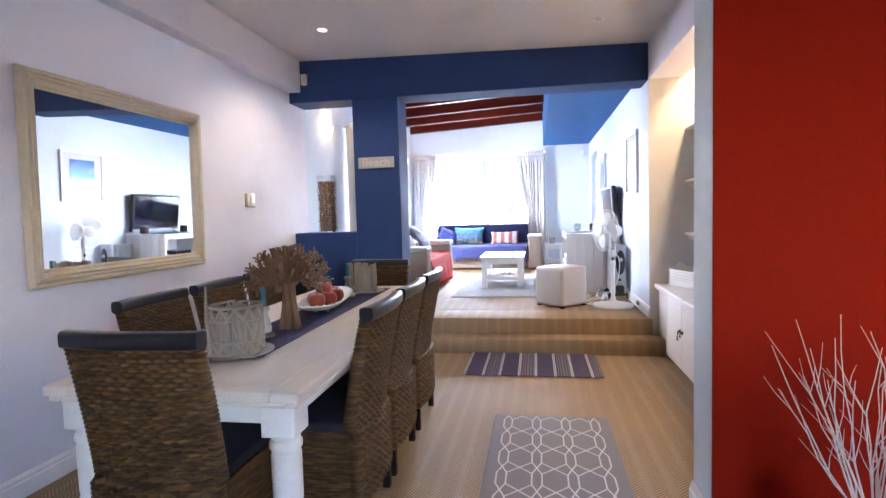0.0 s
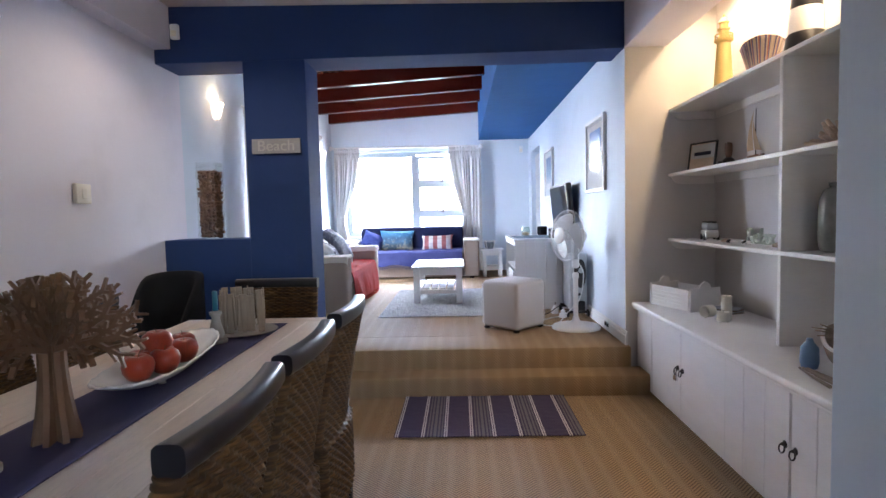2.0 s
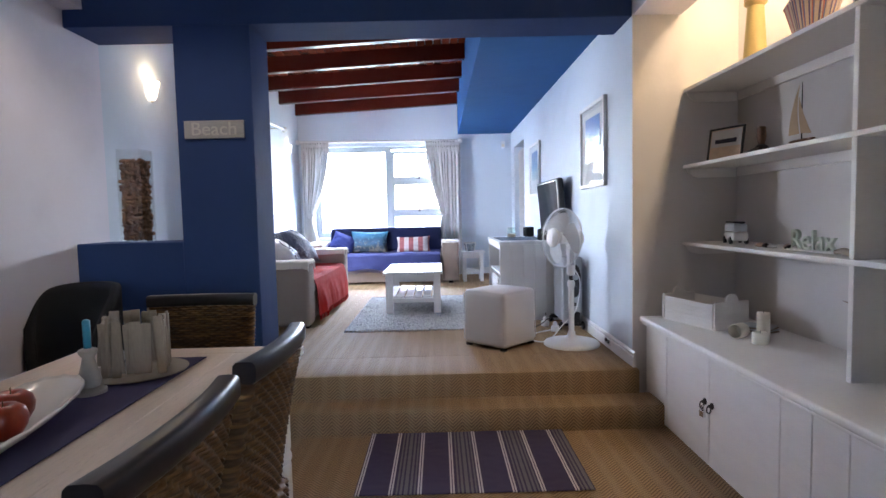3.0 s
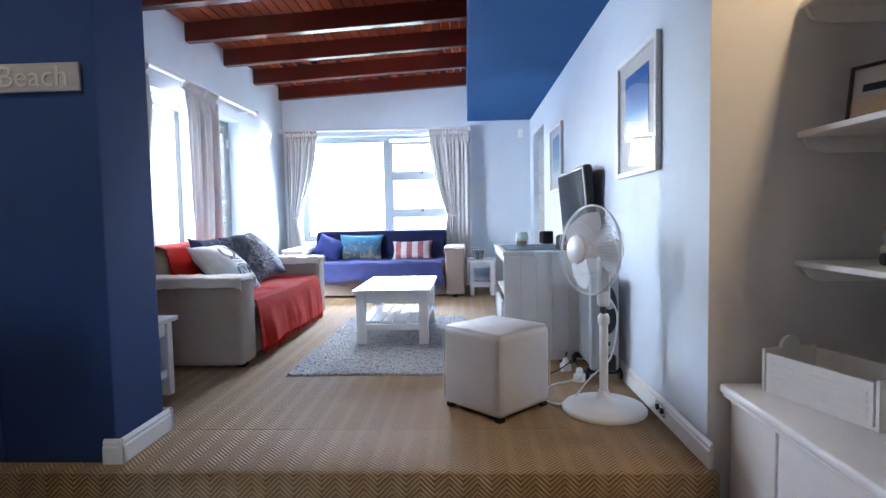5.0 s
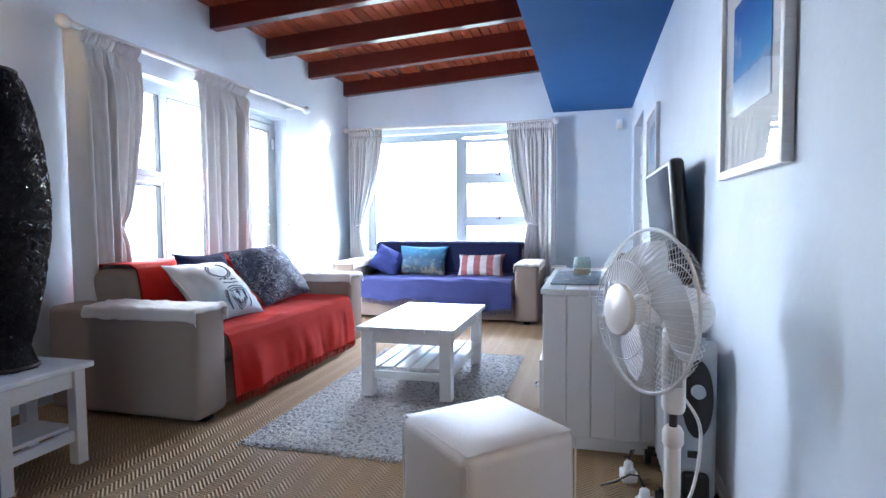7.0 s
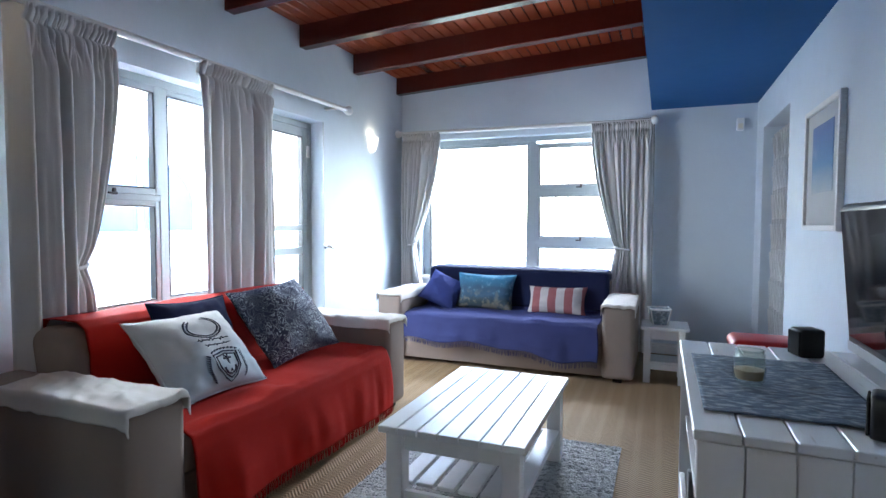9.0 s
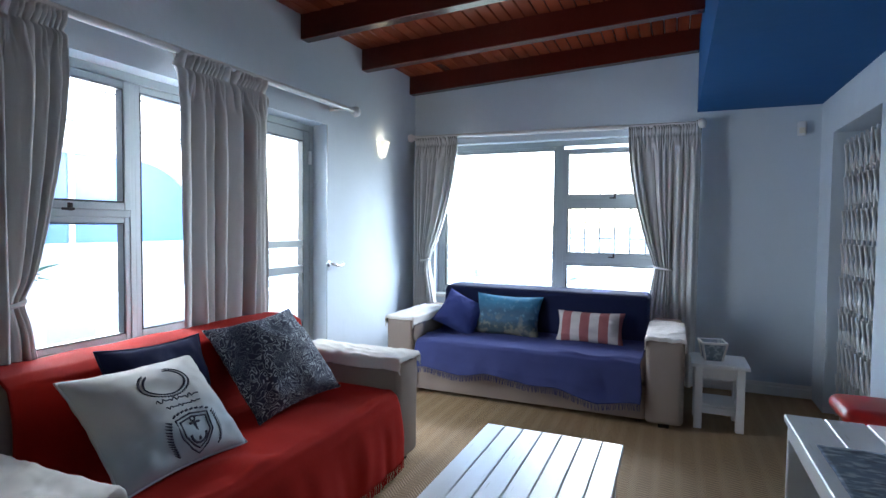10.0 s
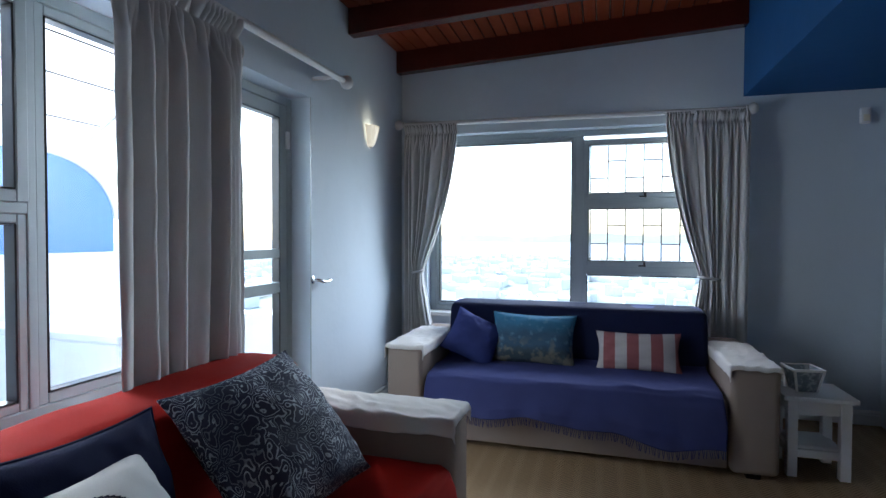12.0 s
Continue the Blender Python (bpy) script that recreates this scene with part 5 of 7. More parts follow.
def curtain(name, a, b, out, z0, z1, pleats, label, tie=None, seed=1):
    """A pleated curtain hung between plan points a and b.
    tie: (height, share of the width that hangs straight at a, where the rest gathers to, gathered from b's side)."""
    c = thing(name, (0, 0, 0), 0, label, "curtain", "taupe curtains")
    a, b, out = Vector((*a, 0)), Vector((*b, 0)), Vector((*out, 0))

    def panel(u0, u1, gather, count, flip, back=0.0):
        def at(u, v):
            z = z1 + (z0 - z1) * v
            s0, s1 = u0, u1
            if gather:
                tz = tie[0]
                f = ((z1 - z) / (z1 - tz)) ** 1.8 if z > tz else 1 - 0.30 * min(1, (tz - z) / 0.45)
                s0, s1 = u0 + f * (gather[0] - u0), u1 + f * (gather[1] - u1)
            drop = z1 - z
            wob = noise.noise((u * 3 + seed, z * 0.5, seed + flip))
            run = count * u + 0.28 * math.sin(1.7 * count * u + seed) + 0.22 * wob * min(1, drop / 0.5)
            lobe = math.floor(run)
            depth = 0.75 + 0.5 * noise.noise((lobe * 1.7 + seed, 0.3 * z, 4.1 + flip))
            ridge = abs(math.sin(math.pi * run)) ** 0.8
            grow = max(0.0, min(1.0, (drop - 0.07) / 0.22))
            grow = grow * grow * (3 - 2 * grow)
            amp = 0.105 * depth * grow
            if gather:
                amp *= 1 - 0.45 * math.exp(-((z - tie[0]) / 0.07) ** 2)
            ruffle = abs(math.sin(2.5 * math.pi * run + 1.2 * noise.noise((u * 20, z * 9, seed)))) ** 0.7
            pinch = 1 - 0.8 * math.exp(-((drop - 0.055) / 0.018) ** 2)
            off = amp * ridge + (1 - grow) * 0.046 * ruffle * pinch + 0.004 * noise.noise((u * 14, z * 3, seed))
            # soft horizontal drag lines
            off += 0.004 * grow * noise.noise((u * 5, z * 9, seed + 9))
            zz = z + (0.014 * ruffle if v < 0.004 else 0)
            turned = max(0.0, 1 - u / 0.06) if back else 0.0
            off = off * (1 - turned) - back * turned
            return a + (b - a) * (s0 + (s1 - s0) * u) + out * (0.012 + off) + Vector((0, 0, zz))

        solid(part("cloth", sheet(at, count * 30, 110), M_CURTAIN, c, "", 180), 0.003)
        tape = sheet(lambda u, v: Vector(at(u, 0.022 + 0.012 * v)) - out * 0.006, count * 24, 2)
        solid(part("heading_tape", tape, M_CURTAIN, c, "", 180), 0.003)

    if not tie:
        panel(0.0, 1.0, None, pleats, 0)
        return
    tz, keep, g0, g1, flip = tie
    wide = (b - a)
    if flip:
        a, b = b, a
        wide = b - a
    straight = max(2, round(pleats * keep))
    panel(0.0, keep + 0.03, None, straight, 0, 0.10)
    panel(keep - 0.03, 1.0, (g0, g1), pleats - straight, 1)
    p = a + wide * ((g0 + g1) / 2) + out * 0.035
    half = wide * ((g1 - g0) * 0.56)
    ring = [p + half * math.cos(t) + out * (0.045 * math.sin(t)) + Vector((0, 0, tz + 0.010 * math.cos(t))) for t in [k * math.pi / 12 for k in range(25)]]
    part("tie_back", tube(ring, 0.010, 8), M_CURTAIN, c, "", 60)


def curtain_rod(a, b, label, brackets, out):
    r = thing("curtain_rod", a, 0, label, "curtain rod")
    d = Vector(b) - Vector(a)
    part("rod", tube([(0, 0, 0), d], 0.019, 14), M_GLOSS, r, "", 60)
    for p, s in ((Vector((0, 0, 0)), -1), (d, 1)):
        m = Matrix.Translation(p) @ (d.normalized() * s).to_track_quat("Z", "Y").to_matrix().to_4x4()
        part("finial", lathe([(0.019, 0), (0.028, 0.006), (0.024, 0.016), (0.036, 0.03), (0.042, 0.05), (0.034, 0.072), (0.012, 0.084), (0.0, 0.086)], 18, m=m, cap=False), M_GLOSS, r, "", 60)
    for f in brackets:
        p = d * f
        part("bracket", tube([p, p - Vector((*out, 0)) * 0.155], 0.012, 8), M_GLOSS, r, "", 60)


curtain_rod((LEFT + 0.155, 6.90, 2.50), (LEFT + 0.155, 9.55, 2.53), "white wooden curtain rod with turned ends", (0.03, 0.5, 0.97), (1, 0))
curtain_rod((-2.33, BACK - 0.13, 2.52), (0.22, BACK - 0.13, 2.50), "white wooden curtain rod over the window", (0.03, 0.97), (0, -1))
XR = LEFT + 0.12
curtain("curtain", (XR, 6.95), (XR, 7.39), (1, 0), F + 0.03, 2.485, 7, "taupe pencil-pleat curtain tied back beside the window", (1.32, 0.40, 0.40, 0.58, False), 1)
curtain("curtain", (XR, 7.92), (XR, 8.60), (1, 0), F + 0.03, 2.500, 8, "taupe pencil-pleat curtain hanging straight", None, 2)
curtain("curtain", (-2.33, BACK - 0.10), (-1.87, BACK - 0.10), (0, -1), F + 0.03, 2.50, 8, "taupe pencil-pleat curtain tied back in the corner", (1.30, 0.16, 0.16, 0.36, False), 3)
curtain("curtain", (-0.30, BACK - 0.10), (0.27, BACK - 0.10), (0, -1), F + 0.03, 2.485, 9, "taupe pencil-pleat curtain tied back beside the sofa", (1.30, 0.36, 0.36, 0.58, True), 4)


def rag_mat():
    r = thing("rag_rug", (-0.39, 7.53, F), 0, "grey mottled rag rug with a knotted fringe", "rug")
    bm = sheet(lambda u, v: ((u - 0.5) * 1.12, (v - 0.5) * 1.92, 0.009 + 0.006 * noise.noise((u * 40, v * 70, 1)) + 0.002 * math.sin(v * 190)), 110, 190)
    part("woven_top", bm, M_RAG, r, "", 180)
    fr = bmesh.new()
    rng = random.Random(3)
    for k in range(230):
        s = -1 if k % 2 else 1
        x = -0.555 + 1.11 * (k // 2) / 114
        tube([(x, s * 0.955, 0.008), (x + rng.uniform(-0.01, 0.01), s * (0.975 + rng.uniform(0, 0.02)), 0.004)], 0.004, 4, fr)
    tagged(part("fringe", fr, M_RAG, r), kind="stuff")


rag_mat()


def sensor(where, turn):
    s = thing("alarm_sensor", where, turn, "small white motion sensor near the ceiling", "sensor", "motion sensors")
    part("case", box(-0.03, 0.03, -0.045, 0.0, -0.055, 0.055, 0.01), M_PLASTIC, s, "", 50)
    part("lens", box(-0.02, 0.02, -0.049, -0.044, -0.04, 0.005, 0.003), M_IVORY, s)


sensor((0.98, BACK, 2.43), 0)
sensor((-2.22, Y1 - 0.001, 2.72), 0)


def red_stool():
    s = thing("red_stool", (0.83, 8.36, F), 0, "red moulded plastic stool behind the cabinet", "stool")
    part("seat", box(-0.17, 0.17, -0.13, 0.13, 0.63, 0.70, 0.036, segments=4), Mat("red plastic", (0.50, 0.015, 0.012), 0.35, 0.05, 6, 0).m, s, "", 50)
    for sx in (-1, 1):
        for sy in (-1, 1):
            part("leg", tube([(sx * 0.085, sy * 0.10, 0.65), (sx * 0.12, sy * 0.14, 0.0)], 0.016, 10), M_CHROME, s, "", 60)


red_stool()

# ---- dining room ----


def dining_chair():
    """A tall woven chair: its back rises at local +y, the seat reaches to -y."""
    c = thing("dining_chair", (0, 0, 0), 0, "woven banana-leaf dining chair with a dark wooden top rail", "chair", "chairs round the table")
    W = 0.47

    def lean(z):
        return 0.0 if z < 0.45 else -0.02 + 0.085 * ((z - 0.45) / 0.5) ** 1.3 + 0.02 * (z - 0.45)

    rows, cols = 48, 19

    def weave(u, v, x0, x1, z0, z1, face, curve):
        row = v * rows
        col = u * cols
        strand = abs(math.sin(math.pi * row))
        over = math.cos(math.pi * (col + int(row) % 2))
        x = x0 + (x1 - x0) * u
        z = z0 + (z1 - z0) * v
        bow = curve * (1 - (2 * u - 1) ** 2)
        return x, z, face * strand ** 0.8 * (0.0072 + 0.0066 * over) + bow

    for face, y0 in ((1, 0.018), (-1, -0.018)):
        bm = bmesh.new()
        z0, z1 = (0.14, 0.915) if face > 0 else (0.46, 0.915)

        def at(u, v, face=face, y0=y0, z0=z0, z1=z1):
            x, z, d = weave(u, v, -W / 2 + 0.012, W / 2 - 0.012, z0, z1, face, 0.022)
            return (x, y0 + lean(z) + d, z)

        sheet(at, cols * 4, rows * 4, bm=bm)
        part("back_weave", bm, M_WICKER, c, "", 180)
    for sx in (-1, 1):
        def edge(u, v, sx=sx):
            z = 0.14 + 0.775 * v
            a = math.pi * (u - 0.5)
            s = abs(math.sin(math.pi * v * rows)) * 0.006
            return (sx * (W / 2 - 0.012 + (0.016 + s) * math.cos(a)), lean(z) + (0.024 + s) * math.sin(a), z)

        part("side_weave", sheet(edge, 8, rows * 3), M_WICKER, c, "", 180)
        part("back_leg", box(sx * (W / 2 - 0.025) - 0.018, sx * (W / 2 - 0.025) + 0.018, -0.018, 0.018, 0, 0.16, 0.004), M_DARKWOOD, c)
        part("front_leg", box(sx * (W / 2 - 0.03) - 0.02, sx * (W / 2 - 0.03) + 0.02, -0.43, -0.39, 0, 0.16, 0.004), M_DARKWOOD, c)

    def rail(u, v):
        a = 2 * math.pi * u
        x = (v - 0.5) * (W + 0.012)
        c0, s0 = math.cos(a), math.sin(a)
        sq = max(abs(c0), abs(s0))
        bow = 0.022 * (1 - (2 * v - 1) ** 2)
        return (x, lean(0.94) + 0.028 * c0 / sq ** 0.75 + bow, 0.938 + 0.028 * s0 / sq ** 0.75)

    bm = sheet(rail, 20, 16, True)
    bmesh.ops.holes_fill(bm, edges=[e for e in bm.edges if e.is_boundary], sides=0)
    part("top_rail", bm, M_RAIL, c, "dark stained curved top rail", 60)
    # woven seat box
    around = [(-W / 2, -0.02), (-W / 2, -0.44), (W / 2, -0.44), (W / 2, -0.02)]

    def skirt(u, v):
        s = u * 3
        i = min(int(s), 2)
        f = s - i
        (x0, y0), (x1, y1) = around[i], around[i + 1]
        nx, ny = [(-1, 0), (0, -1), (1, 0)][i]
        d = 0.007 * abs(math.sin(math.pi * v * 24))
        return (x0 + (x1 - x0) * f + nx * d, y0 + (y1 - y0) * f + ny * d, 0.14 + 0.31 * v)

    part("seat_skirt", sheet(skirt, 24, 72), M_WICKER, c, "", 180)
    part("seat_cushion", box(-W / 2 + 0.005, W / 2 - 0.005, -0.44, -0.022, 0.445, 0.485, 0.015, segments=3), M_NAVYSEAT, c, "dark navy seat pad", 50)
    return c


M_RAIL = Mat("brown stained rail wood", (0.010, 0.009, 0.013), 0.30, 0.3, 5, 0.15, 50, stretch=(1, 6, 6)).m
M_NAVYSEAT = Mat("dark navy canvas seat", (0.012, 0.011, 0.022), 0.85, 0.15, 9, 0.4, 300).m
first_chair = dining_chair()
for o in first_chair.children:
    o.data.transform(Matrix.Diagonal((1, 1, 0.99, 1)))
first_chair.matrix_world = pose(-0.655, 2.32, 0, 0, 0, -90)
for x, y, turn in ((-0.655, 2.86, -90), (-0.655, 3.44, -90), (-1.74, 2.46, 90), (-1.74, 3.02, 91), (-1.75, 3.60, 90), (-1.20, 4.32, 0)):
    copy_thing(first_chair, pose(x, y, 0, 0, 0, turn))
copy_thing(first_chair, pose(-1.175, 1.62, 0, 0, 0, 180) @ Matrix.Diagonal((1, 1, 1.02, 1)))
T = 0.765


def dining_table():
    t = thing("dining_table", (-1.138, 2.888, 0), 0.6, "white limed dining table with turned legs", "table")
    wx, wy = 0.463, 1.272
    for i in range(5):
        w = (2 * wx - 0.20) / 5
        part("plank", box(-wx + 0.10 + i * w + 0.0007, -wx + 0.10 + (i + 1) * w - 0.0007, -wy + 0.10, wy - 0.10, T - 0.032, T, 0.0015, segments=1), M_TABLE, t)
    for s in (-1, 1):
        part("border", box(s * (wx - 0.05) - 0.05, s * (wx - 0.05) + 0.05, -wy, wy, T - 0.036, T + 0.0005, 0.006), M_TABLE, t)
        part("border", box(-wx + 0.1008, wx - 0.1008, s * (wy - 0.05) - 0.05, s * (wy - 0.05) + 0.05, T - 0.036, T + 0.0005, 0.006), M_TABLE, t)
        part("moulding", box(s * (wx - 0.03) - 0.02, s * (wx - 0.03) + 0.02, -wy + 0.012, wy - 0.012, T - 0.058, T - 0.0365, 0.008), M_TABLE, t)
        part("moulding", box(-wx + 0.051, wx - 0.051, s * (wy - 0.032) - 0.02, s * (wy - 0.032) + 0.02, T - 0.058, T - 0.0365, 0.008), M_TABLE, t)
        part("apron", box(s * (wx - 0.095) - 0.012, s * (wx - 0.095) + 0.012, -wy + 0.14, wy - 0.14, T - 0.135, T - 0.0585, 0.003), M_TABLELEG, t)
        part("apron", box(-wx + 0.14, wx - 0.14, s * (wy - 0.095) - 0.012, s * (wy - 0.095) + 0.012, T - 0.135, T - 0.0585, 0.003), M_TABLELEG, t)
    prof = [(0.045, 0.0), (0.050, 0.02), (0.050, 0.30), (0.046, 0.31), (0.053, 0.325), (0.053, 0.34), (0.046, 0.355), (0.050, 0.37), (0.051, 0.53), (0.046, 0.54), (0.055, 0.555), (0.055, 0.57), (0.047, 0.585), (0.053, 0.60)]
    for sx in (-1, 1):
        for sy in (-1, 1):
            m = pose(sx * (wx - 0.095), sy * (wy - 0.095), 0)
            leg = part("leg", lathe(prof, 24, m=m), M_TABLELEG, t, "turned white leg", 40)
            x, y = sx * (wx - 0.095), sy * (wy - 0.095)
            part("leg_block", box(x - 0.058, x + 0.058, y - 0.058, y + 0.058, 0.60, T - 0.0585, 0.005), M_TABLELEG, leg)


dining_table()
TT = T + 0.001


def table_runner():
    r = thing("table_runner", (-1.155, 3.0, TT), 0.6, "indigo cloth runner along the dining table", "runner")
    bm = sheet(lambda u, v: ((u - 0.5) * 0.30, (v - 0.5) * 1.98, 0.0035 + 0.0012 * noise.noise((u * 6, v * 18, 3))), 24, 90)
    solid(part("cloth", bm, M_RUNNER, r, "", 180), 0.002)


table_runner()
TR = TT + 0.006


def stick_holder(where, r, h, seed, label, square=False):
    """A glass candle cup wrapped in short driftwood sticks, on a round plate."""
    rng = random.Random(seed)
    c = thing("candle_holder", where, rng.uniform(0, 90), label, "candle holder", "driftwood candle holders")
    part("plate", lathe([(0.0, 0.0), (r * 0.9, 0.0), (r * 1.5, 0.006), (r * 1.52, 0.010), (r * 0.9, 0.006), (0.0, 0.006)], 36, cap=False), M_STONEWARE, c, "grey round plate", 50)
    part("cup", lathe([(r - 0.014, 0.007), (r - 0.014, h - 0.01), (r - 0.017, h - 0.01), (r - 0.017, 0.012)], 32, cap=False), M_GLASS, c, "clear glass cup", 60)

    def ring(a, s):
        if not square:
            return Vector((s * math.cos(a), s * math.sin(a), 0))
        q = max(abs(math.cos(a)), abs(math.sin(a)))
        return Vector((s * math.cos(a) / q, s * math.sin(a) / q, 0)) * 0.86

    def upright(a, z0, z1, wide, thick, lean=0.0):
        """A flat weathered slat against the cup."""
        bm = box(-wide / 2, wide / 2, -thick / 2, thick / 2, z0, z1, 0.0015, segments=1)
        where = ring(a, r + rng.uniform(0.0, 0.004))
        turn = math.degrees(a) + 90 if not square else 90 * round((math.degrees(a)) / 90) + 90
        bm.transform(Matrix.Translation(where) @ pose(0, 0, 0, 0, 0, turn) @ pose(0, 0, (z0 + z1) / 2, 0, lean, 0) @ pose(0, 0, -(z0 + z1) / 2))
        part("slat", bm, M_DRIFT if square else M_DRIFTDARK, c)

    def rod(a0, z0, a1, z1, q):
        p, e = ring(a0, r + 0.007) + Vector((0, 0, z0)), ring(a1, r + 0.007) + Vector((0, 0, z1))
        mid = ring((a0 + a1) / 2, r + 0.009) + Vector((0, 0, (z0 + z1) / 2))
        part("stick", tube([p, mid, e], q, 6, taper=0.85), M_DRIFT, c, "", 60)

    count = 22
    for k in range(count):
        a = 2 * math.pi * (k + rng.uniform(-0.15, 0.15)) / count
        upright(a, rng.uniform(0.010, 0.02), h * (rng.uniform(0.92, 1.04) if square else rng.uniform(0.86, 0.96)), r * rng.uniform(0.22, 0.31), 0.006, rng.uniform(-3, 3))
    if square:
        for k in range(12):
            a = rng.uniform(0, 6.28)
            rod(a, rng.uniform(0.02, 0.06), a + rng.uniform(-0.1, 0.1), h * rng.uniform(0.7, 1.1), rng.uniform(0.004, 0.007))
        return
    bands = ((0.012, 0.30 * h), (0.72 * h, h - 0.004))
    for lo, hi in bands:
        for k in range(26):
            a = 2 * math.pi * k / 26
            way = rng.uniform(0.06, 0.20) * (1 if k % 2 else -1)
            rod(a - way + rng.uniform(-0.03, 0.03), lo + rng.uniform(0, 0.006), a + way, hi - rng.uniform(0, 0.006), rng.uniform(0.005, 0.0075))
        for z in (lo, hi):
            for k in range(12):
                a = 2 * math.pi * k / 12 + rng.uniform(-0.06, 0.06)
                rod(a, z + rng.uniform(-0.003, 0.003), a + 0.55, z + rng.uniform(-0.003, 0.003), rng.uniform(0.005, 0.007))
    for k in range(44):
        a = rng.uniform(0, 6.28)
        rod(a, h * rng.uniform(0.28, 0.4), a + rng.uniform(-0.3, 0.3), h * rng.uniform(0.6, 0.76), rng.uniform(0.004, 0.006))
    tall = ring(2.6, r + 0.012)
    part("stick", tube([tall, tall * 1.06 + Vector((0, 0, h * 0.75)), tall * 1.02 + Vector((0, 0, h * 1.42))], 0.011, 7, taper=0.35), M_DRIFT, c, "", 60)


stick_holder((-1.135, 2.07, TR), 0.098, 0.20, 2, "grey driftwood candle holder on a round plate")
stick_holder((-1.165, 3.79, TR), 0.105, 0.20, 8, "pale square driftwood candle holder on a round plate", True)


def candlestick(x, y):
    c = thing("candlestick", (x, y, TR), 0, "carved grey candlestick with a short teal candle", "candlestick", "teal candlesticks")
    part("stick", lathe([(0.046, 0.0), (0.046, 0.012), (0.030, 0.022), (0.034, 0.04), (0.024, 0.075), (0.016, 0.11), (0.026, 0.125), (0.026, 0.135), (0.014, 0.14)], 28), M_STONEWARE, c, "", 50)
    part("candle", lathe([(0.011, 0.138), (0.011, 0.222), (0.006, 0.227)], 16), M_TEAL, c, "teal wax candle", 50)


candlestick(-1.165, 2.36)
candlestick(-1.195, 3.575)


def plywood_tree():
    """A stylised tree of crossed plywood cut-outs with short branches."""
    t = thing("wooden_tree", (-1.13, 2.55, TR), 0, "brown plywood cut-out tree standing on the table", "ornament")
    rng = random.Random(21)
    for k, turn in enumerate((12, 57, 102, 147)):
        bm = bmesh.new()
        n = 12
        out = []
        for i in range(n + 1):
            f = i / n
            out.append((0.034 * (1 - f) ** 1.8 + 0.021 + 0.010 * f, f * 0.24))
        pts = [(-w, z) for w, z in out] + [(w, z) for w, z in reversed(out)]
        for y in (-0.007, 0.007):
            vs = [bm.verts.new((x, y, z)) for x, z in pts]
            for i in range(n):
                a, b = i, i + 1
                c, d = 2 * n + 1 - i - 1, 2 * n + 1 - i
                bm.faces.new((vs[a], vs[b], vs[c], vs[d]))
        bm.verts.ensure_lookup_table()
        m = len(pts)
        for i in range(m):
            bm.faces.new((bm.verts[i], bm.verts[(i + 1) % m], bm.verts[m + (i + 1) % m], bm.verts[m + i]))
        bmesh.ops.recalc_face_normals(bm, faces=bm.faces[:])

        def strip(p, q, w0, w1):
            d = Vector((q[0] - p[0], 0, q[1] - p[1])).normalized()
            s = Vector((-d.z, 0, d.x))
            vs = []
            for y in (-0.006, 0.006):
                for c, w in ((p, w0), (q, w1)):
                    for e in (-1, 1):
                        v = Vector((c[0], y, c[1])) + s * e * w
                        vs.append(bm.verts.new(v))
            for f in ((0, 1, 3, 2), (4, 6, 7, 5), (0, 2, 6, 4), (1, 5, 7, 3), (2, 3, 7, 6), (0, 4, 5, 1)):
                bm.faces.new([vs[i] for i in f])

        def branch(p, ang, length, w, depth):
            q = (p[0] + length * math.sin(ang), p[1] + length * math.cos(ang))
            strip(p, q, w, w * 0.8)
            if depth == 0:
                return
            for s in (-1, 1):
                for f in (0.55, 1.0):
                    b = (p[0] + (q[0] - p[0]) * f, p[1] + (q[1] - p[1]) * f)
                    branch(b, ang + s * rng.uniform(0.45, 0.8), length * rng.uniform(0.42, 0.6), w * 0.72, depth - 1)

        for a in (-1.35, -0.95, -0.5, -0.12, 0.25, 0.6, 1.0, 1.4):
            branch((0.03 * math.sin(a), 0.225 + 0.02 * math.cos(a)), a + rng.uniform(-0.08, 0.08), 0.086 + 0.034 * abs(math.sin(a)), 0.0075, 2)
        bm.transform(pose(0, 0, 0, 0, 0, turn))
        part("cutout", bm, M_TREE, t)


plywood_tree()


